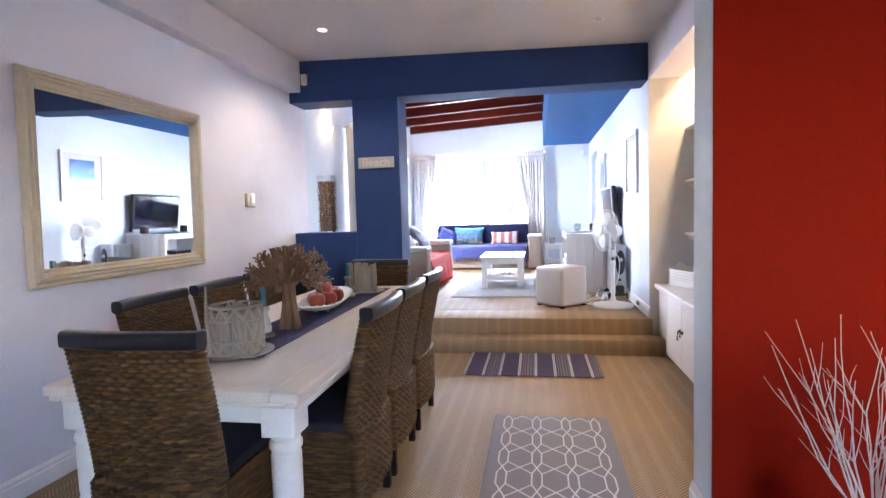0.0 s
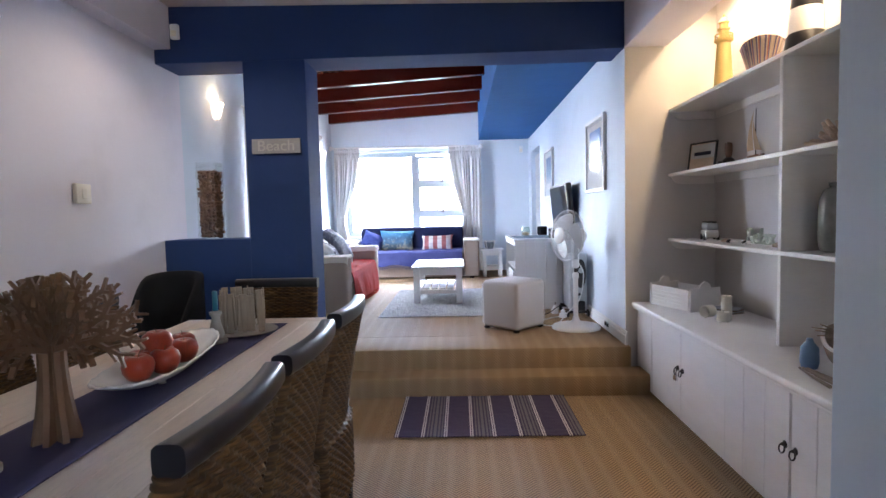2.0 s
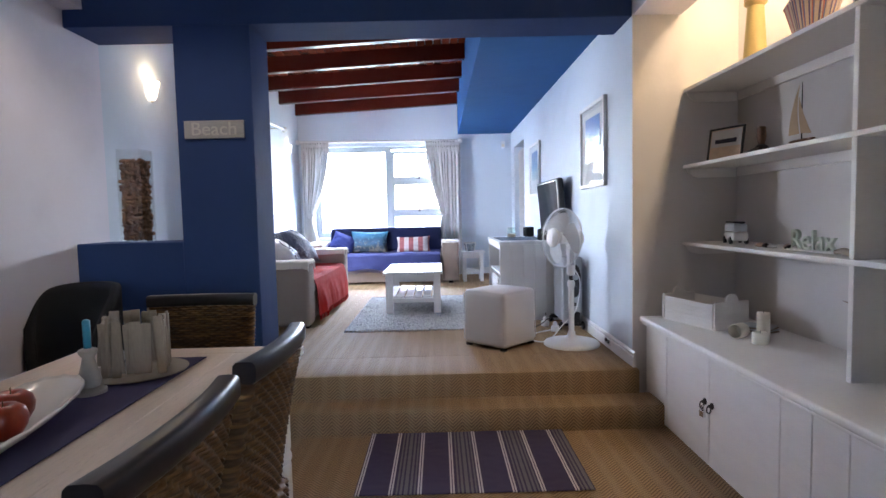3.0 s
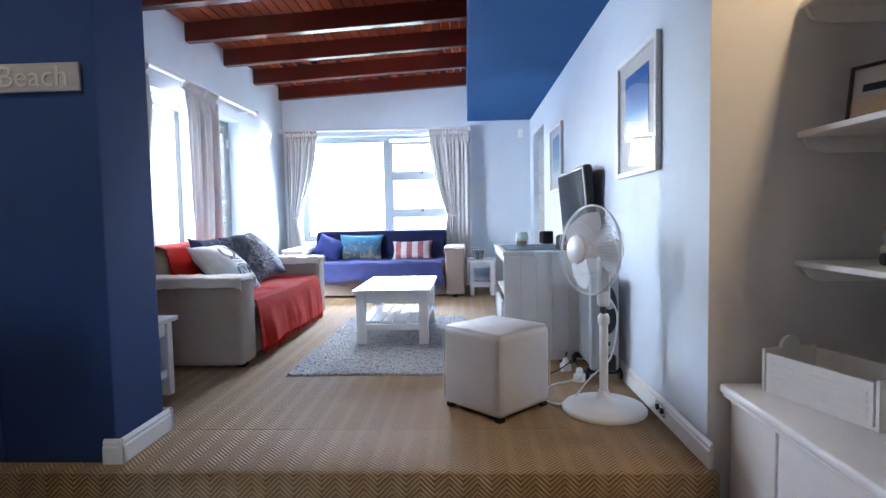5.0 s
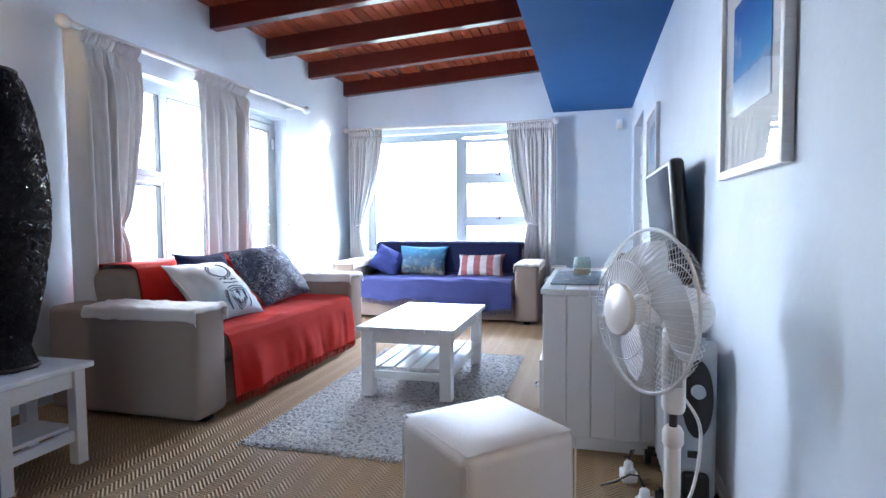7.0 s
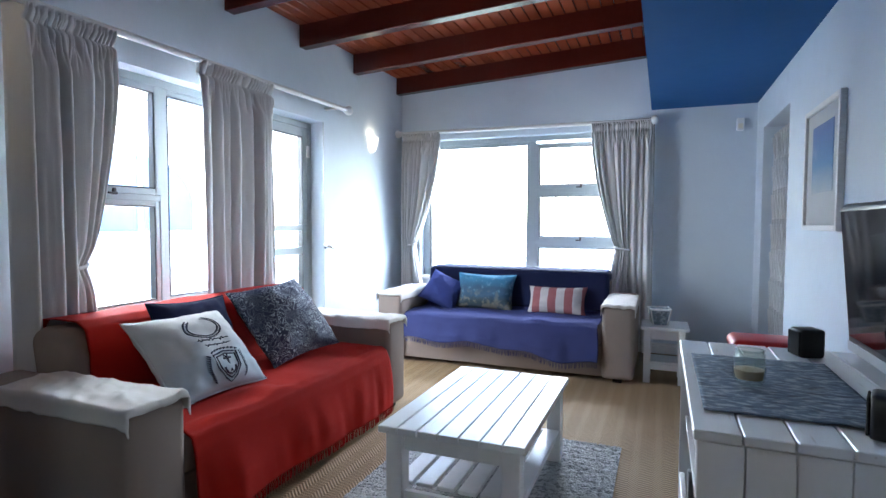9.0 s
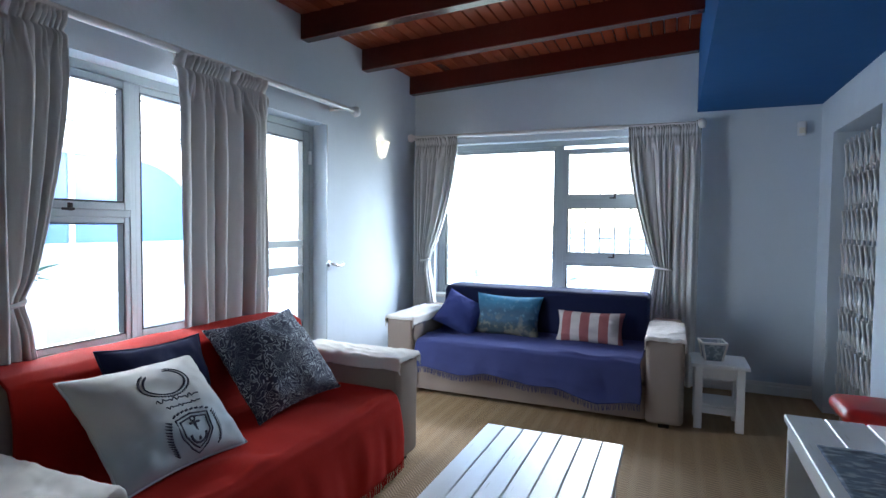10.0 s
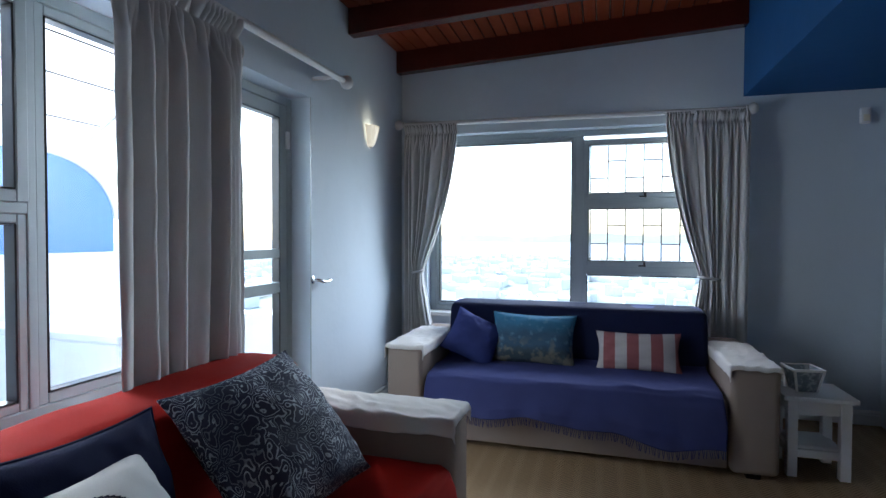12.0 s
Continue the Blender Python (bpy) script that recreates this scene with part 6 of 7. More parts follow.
def fruit_bowl():
    b = thing("fruit_bowl", (-1.165, 3.11, TR), 98, "long white ceramic bowl on small feet", "bowl")

    def shell(u, v, inset=0.0):
        a = 2 * math.pi * u
        s = 0.42 + 0.58 * v ** 0.7
        rx, ry = (0.40 - inset) * s, (0.125 - inset) * s
        lift = 0.012 * abs(math.cos(a)) ** 3 * v
        wave = 0.003 * math.cos(a * 22) * (v > 0.9)
        c, d = math.cos(a), math.sin(a)
        return (math.copysign(abs(c) ** 0.8, c) * rx, math.copysign(abs(d) ** 0.8, d) * ry, 0.022 + inset * 0.6 + 0.042 * v ** 1.5 + lift + wave)

    bm = sheet(lambda u, v: shell(u, v), 64, 10, True)
    bmesh.ops.holes_fill(bm, edges=[e for e in bm.edges if e.is_boundary and e.verts[0].co.z < 0.03], sides=0)
    solid(part("shell", bm, M_CERAMIC, b, "", 60), 0.006)
    for sx in (-0.12, 0.12):
        for sy in (-0.035, 0.035):
            part("foot", lathe([(0.012, 0.0), (0.008, 0.012), (0.014, 0.026)], 12, m=pose(sx, sy, 0)), M_CERAMIC, b, "", 50)
    rng = random.Random(2)
    base = Vector((-1.165, 3.11, TR))
    for x, y, z in ((0.02, -0.19, 0.030), (-0.02, -0.115, 0.026), (0.055, -0.10, 0.030), (0.0, -0.03, 0.026), (0.045, 0.045, 0.028), (-0.035, 0.055, 0.027), (0.015, -0.07, 0.082), (-0.01, 0.14, 0.028)):
        a = thing("apple", base + Vector((x, y, z)), rng.uniform(0, 360), "glossy red apple in the bowl", "apple", "apples in the bowl")
        prof = [(0.004, 0.008), (0.016, 0.002), (0.026, 0.008), (0.036, 0.026), (0.0385, 0.042), (0.034, 0.058), (0.022, 0.068), (0.010, 0.066), (0.003, 0.058)]
        part("flesh", lathe([(1.27 * q, 1.22 * z) for q, z in prof], 20), M_APPLE, a, "", 180)
        part("stalk", tube([(0, 0, 0.070), (0.002, 0.001, 0.083), (0.005, 0.002, 0.093)], 0.0015, 5), M_TREE, a)


fruit_bowl()


def tub_chair():
    """A black rounded chair back showing behind the table."""
    c = thing("black_tub_chair", (-2.19, 4.95, 0), 0, "black upholstered round-backed chair in the corner", "chair")

    def back(u, v):
        a = math.pi * (1.5 * u - 0.25)
        top = 0.94 - 0.30 * (2 * u - 1) ** 4 - 0.05 * (2 * u - 1) ** 2
        return (0.215 * math.cos(a), 0.04 + 0.20 * math.sin(a), 0.36 + (top - 0.36) * v)

    mesh = part("backrest", sheet(back, 36, 14), M_CLOTHBLACK, c, "", 180)
    solid(mesh, 0.05)
    part("seat", lathe([(0.16, 0.34), (0.19, 0.36), (0.19, 0.43), (0.16, 0.46), (0.0, 0.465)], 32, m=pose(0, 0.02, 0), cap=False), M_CLOTHBLACK, c, "", 60)
    for sx in (-1, 1):
        for sy in (-1, 1):
            part("leg", tube([(sx * 0.13, 0.02 + sy * 0.13, 0.36), (sx * 0.17, 0.02 + sy * 0.17, 0.0)], 0.016, 10), M_BLACK, c, "", 60)


tub_chair()


def mirror():
    m = thing("wall_mirror", (LEFT, 3.03, 1.545), 0, "large wall mirror in a limed carved wooden frame", "mirror")
    w, h, f = 1.40, 1.10, 0.095
    prof = [(0.0, 0.0), (0.0, 0.024), (0.012, 0.040), (0.024, 0.040), (0.028, 0.026), (0.032, 0.026), (0.037, 0.044), (0.045, 0.044), (0.050, 0.028), (0.054, 0.028), (0.060, 0.040), (0.070, 0.032), (0.076, 0.018), (0.084, 0.022), (f, 0.010), (f, 0.0)]
    corners = [(-1, -1), (1, -1), (1, 1), (-1, 1)]
    for k in range(4):
        bm = bmesh.new()
        ends = []
        for cy, cz in (corners[k], corners[(k + 1) % 4]):
            ends.append([bm.verts.new((d, cy * (w / 2 - s), cz * (h / 2 - s))) for s, d in prof])
        steps_n = 40
        rows = [[a.co.lerp(b.co, i / steps_n) for a, b in zip(*ends)] for i in range(steps_n + 1)]
        bm.free()
        bm = bmesh.new()
        rng = random.Random(k)
        vs = [[bm.verts.new(p + Vector((rng.uniform(-0.0012, 0.0012) if 0 < j < len(prof) - 1 else 0, 0, 0))) for j, p in enumerate(row)] for row in rows]
        for a, b in zip(vs, vs[1:]):
            for j in range(len(prof) - 1):
                bm.faces.new((a[j], a[j + 1], b[j + 1], b[j]))
        bmesh.ops.recalc_face_normals(bm, faces=bm.faces[:])
        part("frame_side", bm, M_FRAMEWOOD, m, "", 40)
    part("glass", box(0.002, 0.008, -w / 2 + f - 0.01, w / 2 - f + 0.01, -h / 2 + f - 0.01, h / 2 - f + 0.01), M_MIRROR, m, "silvered mirror glass")
    part("backing", box(0.0, 0.002, -w / 2 + 0.03, w / 2 - 0.03, -h / 2 + 0.03, h / 2 - 0.03), M_TREE, m)
    return m


mirror().matrix_world = pose(LEFT + 0.010, 3.03, 1.545, 0, 1.1, -0.8)


def wall_plate():
    s = thing("switch_plate", (LEFT, 4.46, 1.485), 0, "ivory wall switch box", "switch")
    part("box", box(0, 0.03, -0.065, 0.065, -0.06, 0.06, 0.008), M_IVORY, s, "", 50)
    part("button", box(0.03, 0.034, -0.02, 0.02, -0.03, 0.03, 0.002), M_IVORY, s)


wall_plate()


def beach_sign():
    s = thing("beach_sign", (-1.495, Y1 - 0.001, 1.855), 0, "weathered wooden sign that reads Beach on the blue pillar", "sign")
    part("board", box(-0.185, 0.185, -0.016, 0.0, -0.055, 0.055, 0.003), Mat("weathered grey board", (0.36, 0.36, 0.37), 0.8, 0.25, 12, 0.4, 70, stretch=(1, 4, 5)).m, s)
    lettering("letters", "Beach", 0.115, 0.002, Mat("cream letter paint", (0.52, 0.51, 0.49), 0.7, 0.05, 9, 0).m, s, pose(0, -0.0175, 0, 90, 0, 0) @ Matrix.Diagonal((1.05, 1, 1, 1)), "cream letters reading Beach")


beach_sign()


def cork_vase():
    v = thing("cork_vase", (-2.10, 5.53, 1.161), 0, "tall square glass vase filled with wine corks", "vase")
    h, w = 0.60, 0.075
    for s in (-1, 1):
        part("glass_side", box(s * w - 0.003, s * w + 0.003, -w - 0.003, w + 0.003, 0.012, h), M_GLASS, v, "clear glass side").visible_shadow = False
        part("glass_side", box(-w + 0.004, w - 0.004, s * w - 0.003, s * w + 0.003, 0.012, h), M_GLASS, v, "clear glass side").visible_shadow = False
    part("glass_base", box(-w - 0.003, w + 0.003, -w - 0.003, w + 0.003, 0, 0.011, 0.002), M_GLASS, v)
    rng = random.Random(6)
    cork = Mat("wine cork", (0.25, 0.125, 0.062), 0.85, 0.35, 30, 0.4, 120)
    info = cork.t.nodes.new("ShaderNodeObjectInfo")
    cork.paint(cork.mix(info.outputs["Random"], cork.colour, (0.10, 0.05, 0.03), 0.75))
    for layer in range(20):
        for k in range(16):
            x, y = (k % 4 - 1.5) * 0.035, (k // 4 - 1.5) * 0.035
            if k in (5, 6, 9, 10):
                continue
            m = pose(x + rng.uniform(-0.004, 0.004), y + rng.uniform(-0.004, 0.004), 0.026 + layer * 0.0262, rng.uniform(0, 180), rng.uniform(0, 180), rng.uniform(0, 180))
            part("cork", lathe([(0.011, -0.021), (0.012, -0.019), (0.012, 0.019), (0.011, 0.021)], 10, m=m), cork.m, v, "", 40)


cork_vase()


def downlight(x, y, lit):
    z = ceil_z(x)
    d = thing("downlight", (x, y, z), 0, "recessed ceiling downlight, " + ("lit" if lit else "switched off"), "downlight", "downlights")
    part("trim_ring", lathe([(0.032, -0.002), (0.045, -0.006), (0.048, 0.0)], 28, cap=False), M_PLASTIC, d, "", 50)
    part("bulb", lathe([(0.0, -0.003), (0.031, -0.003)], 24, cap=False), M_GLOW if lit else M_BULB, d, "lit bulb" if lit else "dark bulb")


downlight(-1.67, 4.5, True)
downlight(0.60, 4.66, False)


def striped_mat():
    m = thing("striped_mat", (0.025, 4.735, 0), 0, "purple and white striped woven mat before the steps", "rug")
    bm = sheet(lambda u, v: ((u - 0.5) * 1.12, (v - 0.5) * 0.76, 0.009 + 0.002 * noise.noise((u * 20, v * 20, 1))), 100, 60)
    solid(part("weave", bm, M_PURPLE, m, "", 180), 0.004)


striped_mat()


def lattice_mat():
    """Grey mat with a woven lattice of white lines."""
    m = thing("lattice_mat", (0.15, 2.90, 0), 0, "grey mat with a white geometric lattice pattern", "rug")
    w, h = 0.70, 1.22
    part("weave", box(-w / 2, w / 2, -h / 2, h / 2, 0.001, 0.009, 0.003), M_MATGREY, m)
    lines = bmesh.new()
    z = 0.0095

    def seg(x0, y0, x1, y1, q=0.0042):
        a, b = Vector((x0, y0, z)), Vector((x1, y1, z))
        d = (b - a).normalized()
        s = Vector((-d.y, d.x, 0)) * q
        lines.faces.new([lines.verts.new(p) for p in (a - s - d * q, a + s - d * q, b + s + d * q, b - s + d * q)])

    cw, ch = w / 4, 0.235
    for j in range(-1, 6):
        for i in range(5):
            cx, cy = -w / 2 + i * cw, -h / 2 + 0.02 + j * ch
            if not -h / 2 <= cy <= h / 2 - ch:
                continue
            for s in (-1, 1):
                def clip(px):
                    return max(-w / 2 + 0.006, min(w / 2 - 0.006, px))
                pts = [(cx, cy), (cx + s * cw * 0.36, cy + ch * 0.26), (cx + s * cw * 0.36, cy + ch * 0.74), (cx, cy + ch)]
                for (x0, y0), (x1, y1) in zip(pts, pts[1:]):
                    if abs(clip(x0) - x0) < 1e-6 and abs(clip(x1) - x1) < 1e-6:
                        seg(x0, y0, x1, y1)
                a, b = (cx + s * cw * 0.36, cy + ch * 0.26), (cx + s * cw * 0.64, cy + ch * 0.26)
                if -w / 2 < b[0] < w / 2 and s > 0:
                    seg(*a, cx + cw * 0.5, cy)
                    seg(cx + cw * 0.5, cy, *b)
                    seg(cx + s * cw * 0.36, cy + ch * 0.74, cx + cw * 0.5, cy + ch)
                    seg(cx + cw * 0.5, cy + ch, cx + s * cw * 0.64, cy + ch * 0.74)
    part("lattice", lines, M_MATWHITE, m, "white woven lattice lines")


lattice_mat()


def twigs():
    t = thing("twig_vase", (1.05, 1.80, 0), 0, "tall floor vase of whitewashed bare twigs by the red wall", "vase")
    part("vase", lathe([(0.10, 0.0), (0.12, 0.02), (0.14, 0.14), (0.12, 0.26), (0.075, 0.34), (0.085, 0.375), (0.078, 0.375), (0.066, 0.34), (0.0, 0.32)], 28, cap=False), M_STONEWARE, t, "", 60)
    rng = random.Random(14)
    for k in range(30):
        a = rng.uniform(0, 6.28)
        reach = rng.uniform(0.05, 0.32)
        top = rng.uniform(0.76, 1.00) - 0.35 * max(0, reach - 0.15)
        bend = rng.uniform(-0.05, 0.05)
        pts = []
        for s in range(7):
            f = s / 6
            pts.append(Vector((math.cos(a) * (0.02 + reach * f ** 1.2) - 0.04 * f + bend * math.sin(f * 3), math.sin(a) * (0.02 + reach * f ** 1.2) * 0.7, 0.33 + (top - 0.33) * f)) + Vector((rng.uniform(-0.008, 0.008), rng.uniform(-0.008, 0.008), 0)))
        bm = tube(pts, 0.0030, 5, taper=0.35)
        for b in range(3):
            i = rng.randint(2, 5)
            d = Vector((math.cos(a) * 0.5 + rng.uniform(-0.6, 0.6), rng.uniform(-0.4, 0.4), 1.0)).normalized() * rng.uniform(0.07, 0.16)
            side = Vector((d.y, -d.x, 0)) * 0.12
            tube([pts[i], pts[i] + d * 0.5 + side, pts[i] + d], 0.0014, 4, bm, 0.4)
        part("twig", bm, M_TWIG, t, "", 60)


twigs()

# ---- built-in display wall ----
CX, SX, BX, CT = 1.155, 1.43, 1.778, 0.62   # counter edge, shelf edge, back, counter height


def wall_cabinet():
    c = thing("cupboard", (0, 0, 0), 0, "white painted low built-in cupboards with iron ring pulls", "cupboard")
    y0, y1 = 2.56, 5.345
    part("carcass", box(1.222, BX, y0, y1, 0.0, CT - 0.036), M_CHALK, c)
    part("end_strip", box(1.198, 1.221, 5.04, y1, 0.02, CT - 0.04, 0.004), M_CHALK, c)
    edges = [5.03, 4.535, 3.98, 3.435, 2.95, 2.57]
    for k, (b, a) in enumerate(zip(edges, edges[1:])):
        d = part("door", box(1.197, 1.2215, a + 0.004, b - 0.004, 0.03, CT - 0.045, 0.006), M_CHALK, c)
        if k >= 2:
            w = (b - a - 0.012) / 3
            for i in range(3):
                part("plank", box(1.191, 1.1965, a + 0.006 + i * w + 0.002, a + 0.006 + (i + 1) * w - 0.002, 0.034, CT - 0.049, 0.002, segments=1), M_CHALK, d)
        hy = (a + 0.035) if k % 2 == 0 else (b - 0.035)
        m = pose(1.196, hy, 0.335, 0, -90, 0)
        part("rose", lathe([(0.016, 0.0), (0.016, 0.005), (0.008, 0.012), (0.006, 0.02)], 16, m=m), M_IRON, d, "dark iron pull", 50)
        part("ring_pull", tube([(1.178 + 0.004 * math.cos(t), hy + 0.018 * math.sin(t), 0.318 + 0.018 * math.cos(t)) for t in [i * math.pi / 10 for i in range(21)]], 0.0035, 6), M_IRON, d, "dark iron ring pull", 60)
    lock = thing("padlock", (1.172, 4.55, 0.30), 12, "small brass and steel padlock hanging on the cupboard", "padlock")
    part("body", box(-0.008, 0.008, -0.016, 0.016, -0.035, 0.0, 0.004), M_CHROME, lock)
    part("shackle", tube([(0, 0.011 * math.cos(t), 0.024 * math.sin(t)) for t in [i * math.pi / 10 for i in range(11)]], 0.003, 6), M_CHROME, lock, "", 60)
    top = bmesh.new()
    box(CX, BX, 2.56, 5.35, CT - 0.035, CT, 0.012, top, segments=3)
    ct = new("counter_top", None)
    tagged(ct, "cream painted counter over the cupboards", "counter")
    part("slab", top, M_CHALK, ct, "", 50)
    part("edge_bead", box(CX + 0.012, CX + 0.03, 2.57, 5.345, CT - 0.05, CT - 0.0355, 0.004), M_CHALK, ct)
    s = thing("display_shelves", (0, 0, 0), 0, "white built-in display shelves with an upright divider", "shelves")
    for z in (1.09, 1.57, 2.04):
        part("shelf", box(SX, BX, 2.60, 5.352, z - 0.022, z, 0.004), M_CHALK, s)
        part("back_cleat", box(BX - 0.018, BX, 2.60, 5.33, z - 0.075, z - 0.0225, 0.003), M_CHALK, s)
        prof = [(SX + 0.02, -0.0225), (BX - 0.02, -0.0225), (BX - 0.02, -0.08), (SX + 0.10, -0.08), (SX + 0.06, -0.072), (SX + 0.035, -0.055)]
        bm = bmesh.new()
        rows = [[bm.verts.new((x, y, z + d)) for x, d in prof] for y in (5.333, 5.351)]
        bm.faces.new(rows[0][::-1])
        bm.faces.new(rows[1])
        for i in range(len(prof)):
            k = (i + 1) % len(prof)
            bm.faces.new((rows[0][i], rows[0][k], rows[1][k], rows[1][i]))
        bmesh.ops.recalc_face_normals(bm, faces=bm.faces[:])
        part("scroll_cleat", bm, M_CHALK, s)
    for lo, hi in ((CT, 1.068), (1.0905, 1.548), (1.5705, 2.018)):
        part("divider", box(SX + 0.002, BX, 3.935, 3.960, lo, hi, 0.003), M_CHALK, s)
        part("end_panel", box(SX + 0.002, BX, 2.60, 2.62, lo, hi, 0.003), M_CHALK, s)


wall_cabinet()


def lighthouse():
    t = thing("lighthouse_ornament", (1.60, 4.875, 2.041), 0, "model lighthouse, cream with a lantern gallery", "ornament")
    part("tower", lathe([(0.062, 0.0), (0.060, 0.01), (0.040, 0.32)], 28), M_TOWER, t, "", 50)
    part("gallery", lathe([(0.040, 0.32), (0.056, 0.335), (0.056, 0.345), (0.040, 0.347)], 28), M_TOWER, t, "", 50)
    for k in range(10):
        a = k * math.pi / 5
        part("baluster", tube([(0.052 * math.cos(a), 0.052 * math.sin(a), 0.344), (0.052 * math.cos(a), 0.052 * math.sin(a), 0.372)], 0.003, 6), M_TOWER, t)
    part("gallery_rail", tube([(0.052 * math.cos(a), 0.052 * math.sin(a), 0.373) for a in [i * math.pi / 12 for i in range(25)]], 0.004, 6), M_TOWER, t, "", 60)
    part("lantern", lathe([(0.032, 0.347), (0.032, 0.40), (0.040, 0.405), (0.040, 0.412)], 8), M_TOWER, t)
    part("upper_lantern", lathe([(0.026, 0.412), (0.026, 0.445), (0.034, 0.45), (0.020, 0.475), (0.006, 0.485), (0.006, 0.50), (0.0, 0.505)], 16, cap=False), M_TOWER, t, "", 40)


lighthouse()


def striped_basket():
    b = thing("striped_basket", (1.60, 4.43, 2.041), 0, "flared striped woven basket", "basket")

    def at(u, v):
        a = 2 * math.pi * u
        r = 0.070 + 0.060 * v
        s = 1 + 0.02 * math.cos(a * 40)
        return (r * 0.75 * math.cos(a) * s, r * math.sin(a) * s, 0.002 + 0.18 * v + 0.012 * math.sin(a * 2) * v)

    bm = sheet(at, 120, 10, True)
    bmesh.ops.holes_fill(bm, edges=[e for e in bm.edges if e.is_boundary and e.verts[0].co.z < 0.01], sides=0)
    solid(part("wall", bm, M_BASKET, b, "", 60), 0.006)
    part("rim", tube([Vector(at(k / 48, 1.0)) for k in range(49)], 0.006, 6), M_BASKET, b, "", 60)


striped_basket()
b = thing("banded_vase", (1.60, 4.04, 2.041), 0, "white vase with a black band round its foot", "vase")
part("black_band", lathe([(0.085, 0.0), (0.095, 0.02), (0.085, 0.10), (0.078, 0.11)], 28), M_BLACK, b, "black glazed band", 50)
part("body", lathe([(0.077, 0.1105), (0.072, 0.225), (0.070, 0.228)], 28), M_CERAMIC, b, "", 50)


part("black_neck", lathe([(0.070, 0.2285), (0.066, 0.29), (0.05, 0.33), (0.042, 0.33), (0.045, 0.30)], 28), M_BLACK, b, "black glazed neck", 50)


def framed_card():
    p = thing("framed_print", (1.57, 5.12, 1.571), 0, "small black-framed print with unreadable script", "picture")
    m = pose(0, 0, 0, 0, 9, 24)
    w, h = 0.22, 0.20
    for s in (-1, 1):
        bm = box(-0.012, 0.0, s * w / 2 - 0.006, s * w / 2 + 0.006, 0, h, 0.002)
        bm.transform(m)
        part("frame_side", bm, M_BLACK, p)
        z = 0.0 if s < 0 else h - 0.012
        bm = box(-0.012, 0.0, -w / 2 + 0.0062, w / 2 - 0.0062, z, z + 0.012, 0.002)
        bm.transform(m)
        part("frame_rail", bm, M_BLACK, p)
    bm = box(-0.006, -0.001, -w / 2 + 0.006, w / 2 - 0.006, 0.012, h - 0.012)
    bm.transform(m)
    part("card", bm, M_SHELL, p, "sandy printed card")
    bm = box(-0.0075, -0.0062, -w / 2 + 0.012, w / 2 - 0.012, 0.085, h - 0.018)
    bm.transform(m)
    part("pale_sky", bm, M_CANVAS, p)
    ink = bmesh.new()
    box(-0.0092, -0.0078, -0.07, 0.07, 0.105, 0.13, 0, ink)
    ink.transform(m)
    part("script", ink, M_INK, p, "dark unreadable script")


framed_card()


M_SAIL = Mat("tan sail cloth", (0.46, 0.33, 0.20), 0.8, 0.15, 12, 0.3, 200).m


def sailboat():
    s = thing("model_sailboat", (1.62, 4.52, 1.571), 86, "small wooden model sailboat with two cream sails", "ornament")
    part("stand", box(-0.09, 0.09, -0.03, 0.03, 0.0, 0.012, 0.003), M_CHALK, s)

    def hull(u, v):
        x = (u - 0.5) * 0.20
        w = 0.026 * (1 - (2 * u - 1) ** 2) ** 0.6
        a = math.pi * v
        return (x, w * math.cos(a), 0.040 - 0.028 * math.sin(a) * (1 - (2 * u - 1) ** 4))

    part("hull", sheet(hull, 16, 8), M_TREE, s, "", 60)
    part("deck", box(-0.085, 0.085, -0.016, 0.016, 0.034, 0.041, 0.002), M_SHELL, s)
    part("mast", tube([(0, 0, 0.03), (0, 0, 0.31)], 0.0035, 6, taper=0.6), M_DARKWOOD, s, "", 60)
    for pts, nm in (([(0.004, 0.30), (0.008, 0.07), (0.095, 0.07)], "main_sail"), ([(-0.004, 0.24), (-0.006, 0.07), (-0.085, 0.06)], "jib")):
        bm = bmesh.new()
        bm.faces.new([bm.verts.new((x, 0.006, z)) for x, z in pts])
        bmesh.ops.subdivide_edges(bm, edges=bm.edges[:], cuts=3, use_grid_fill=True)
        for v in bm.verts:
            v.co.y += 0.012 * math.sin((v.co.z - 0.06) * 12)
        solid(part(nm, bm, M_SAIL, s, "cream cloth sail"), 0.0015)


sailboat()
b = thing("small_lamp", (1.62, 4.84, 1.571), 0, "small dark ornament with a brown stem", "ornament")
part("base", lathe([(0.05, 0), (0.055, 0.015), (0.03, 0.05), (0.018, 0.06)], 20), M_IRON, b, "", 50)
part("stem", lathe([(0.016, 0.06), (0.024, 0.10), (0.022, 0.15), (0.012, 0.155)], 16), M_TREE, b, "", 50)
b = thing("driftwood_piece", (1.53, 4.78, 1.571), 80, "flat piece of dark driftwood on the shelf", "driftwood")
part("wood", tube([(-0.12, 0, 0.012), (-0.05, 0.01, 0.018), (0.03, 0.0, 0.016), (0.12, 0.012, 0.010)], 0.012, 8, taper=0.5), M_DARKWOOD, b, "", 60)
b = thing("white_bird_box", (1.64, 4.06, 1.571), 10, "small white wooden box", "box")
part("body", box(-0.05, 0.05, -0.06, 0.06, 0, 0.10, 0.006), M_CHALK, b)
part("lid", box(-0.054, 0.054, -0.064, 0.064, 0.1005, 0.112, 0.004), M_CHALK, b)


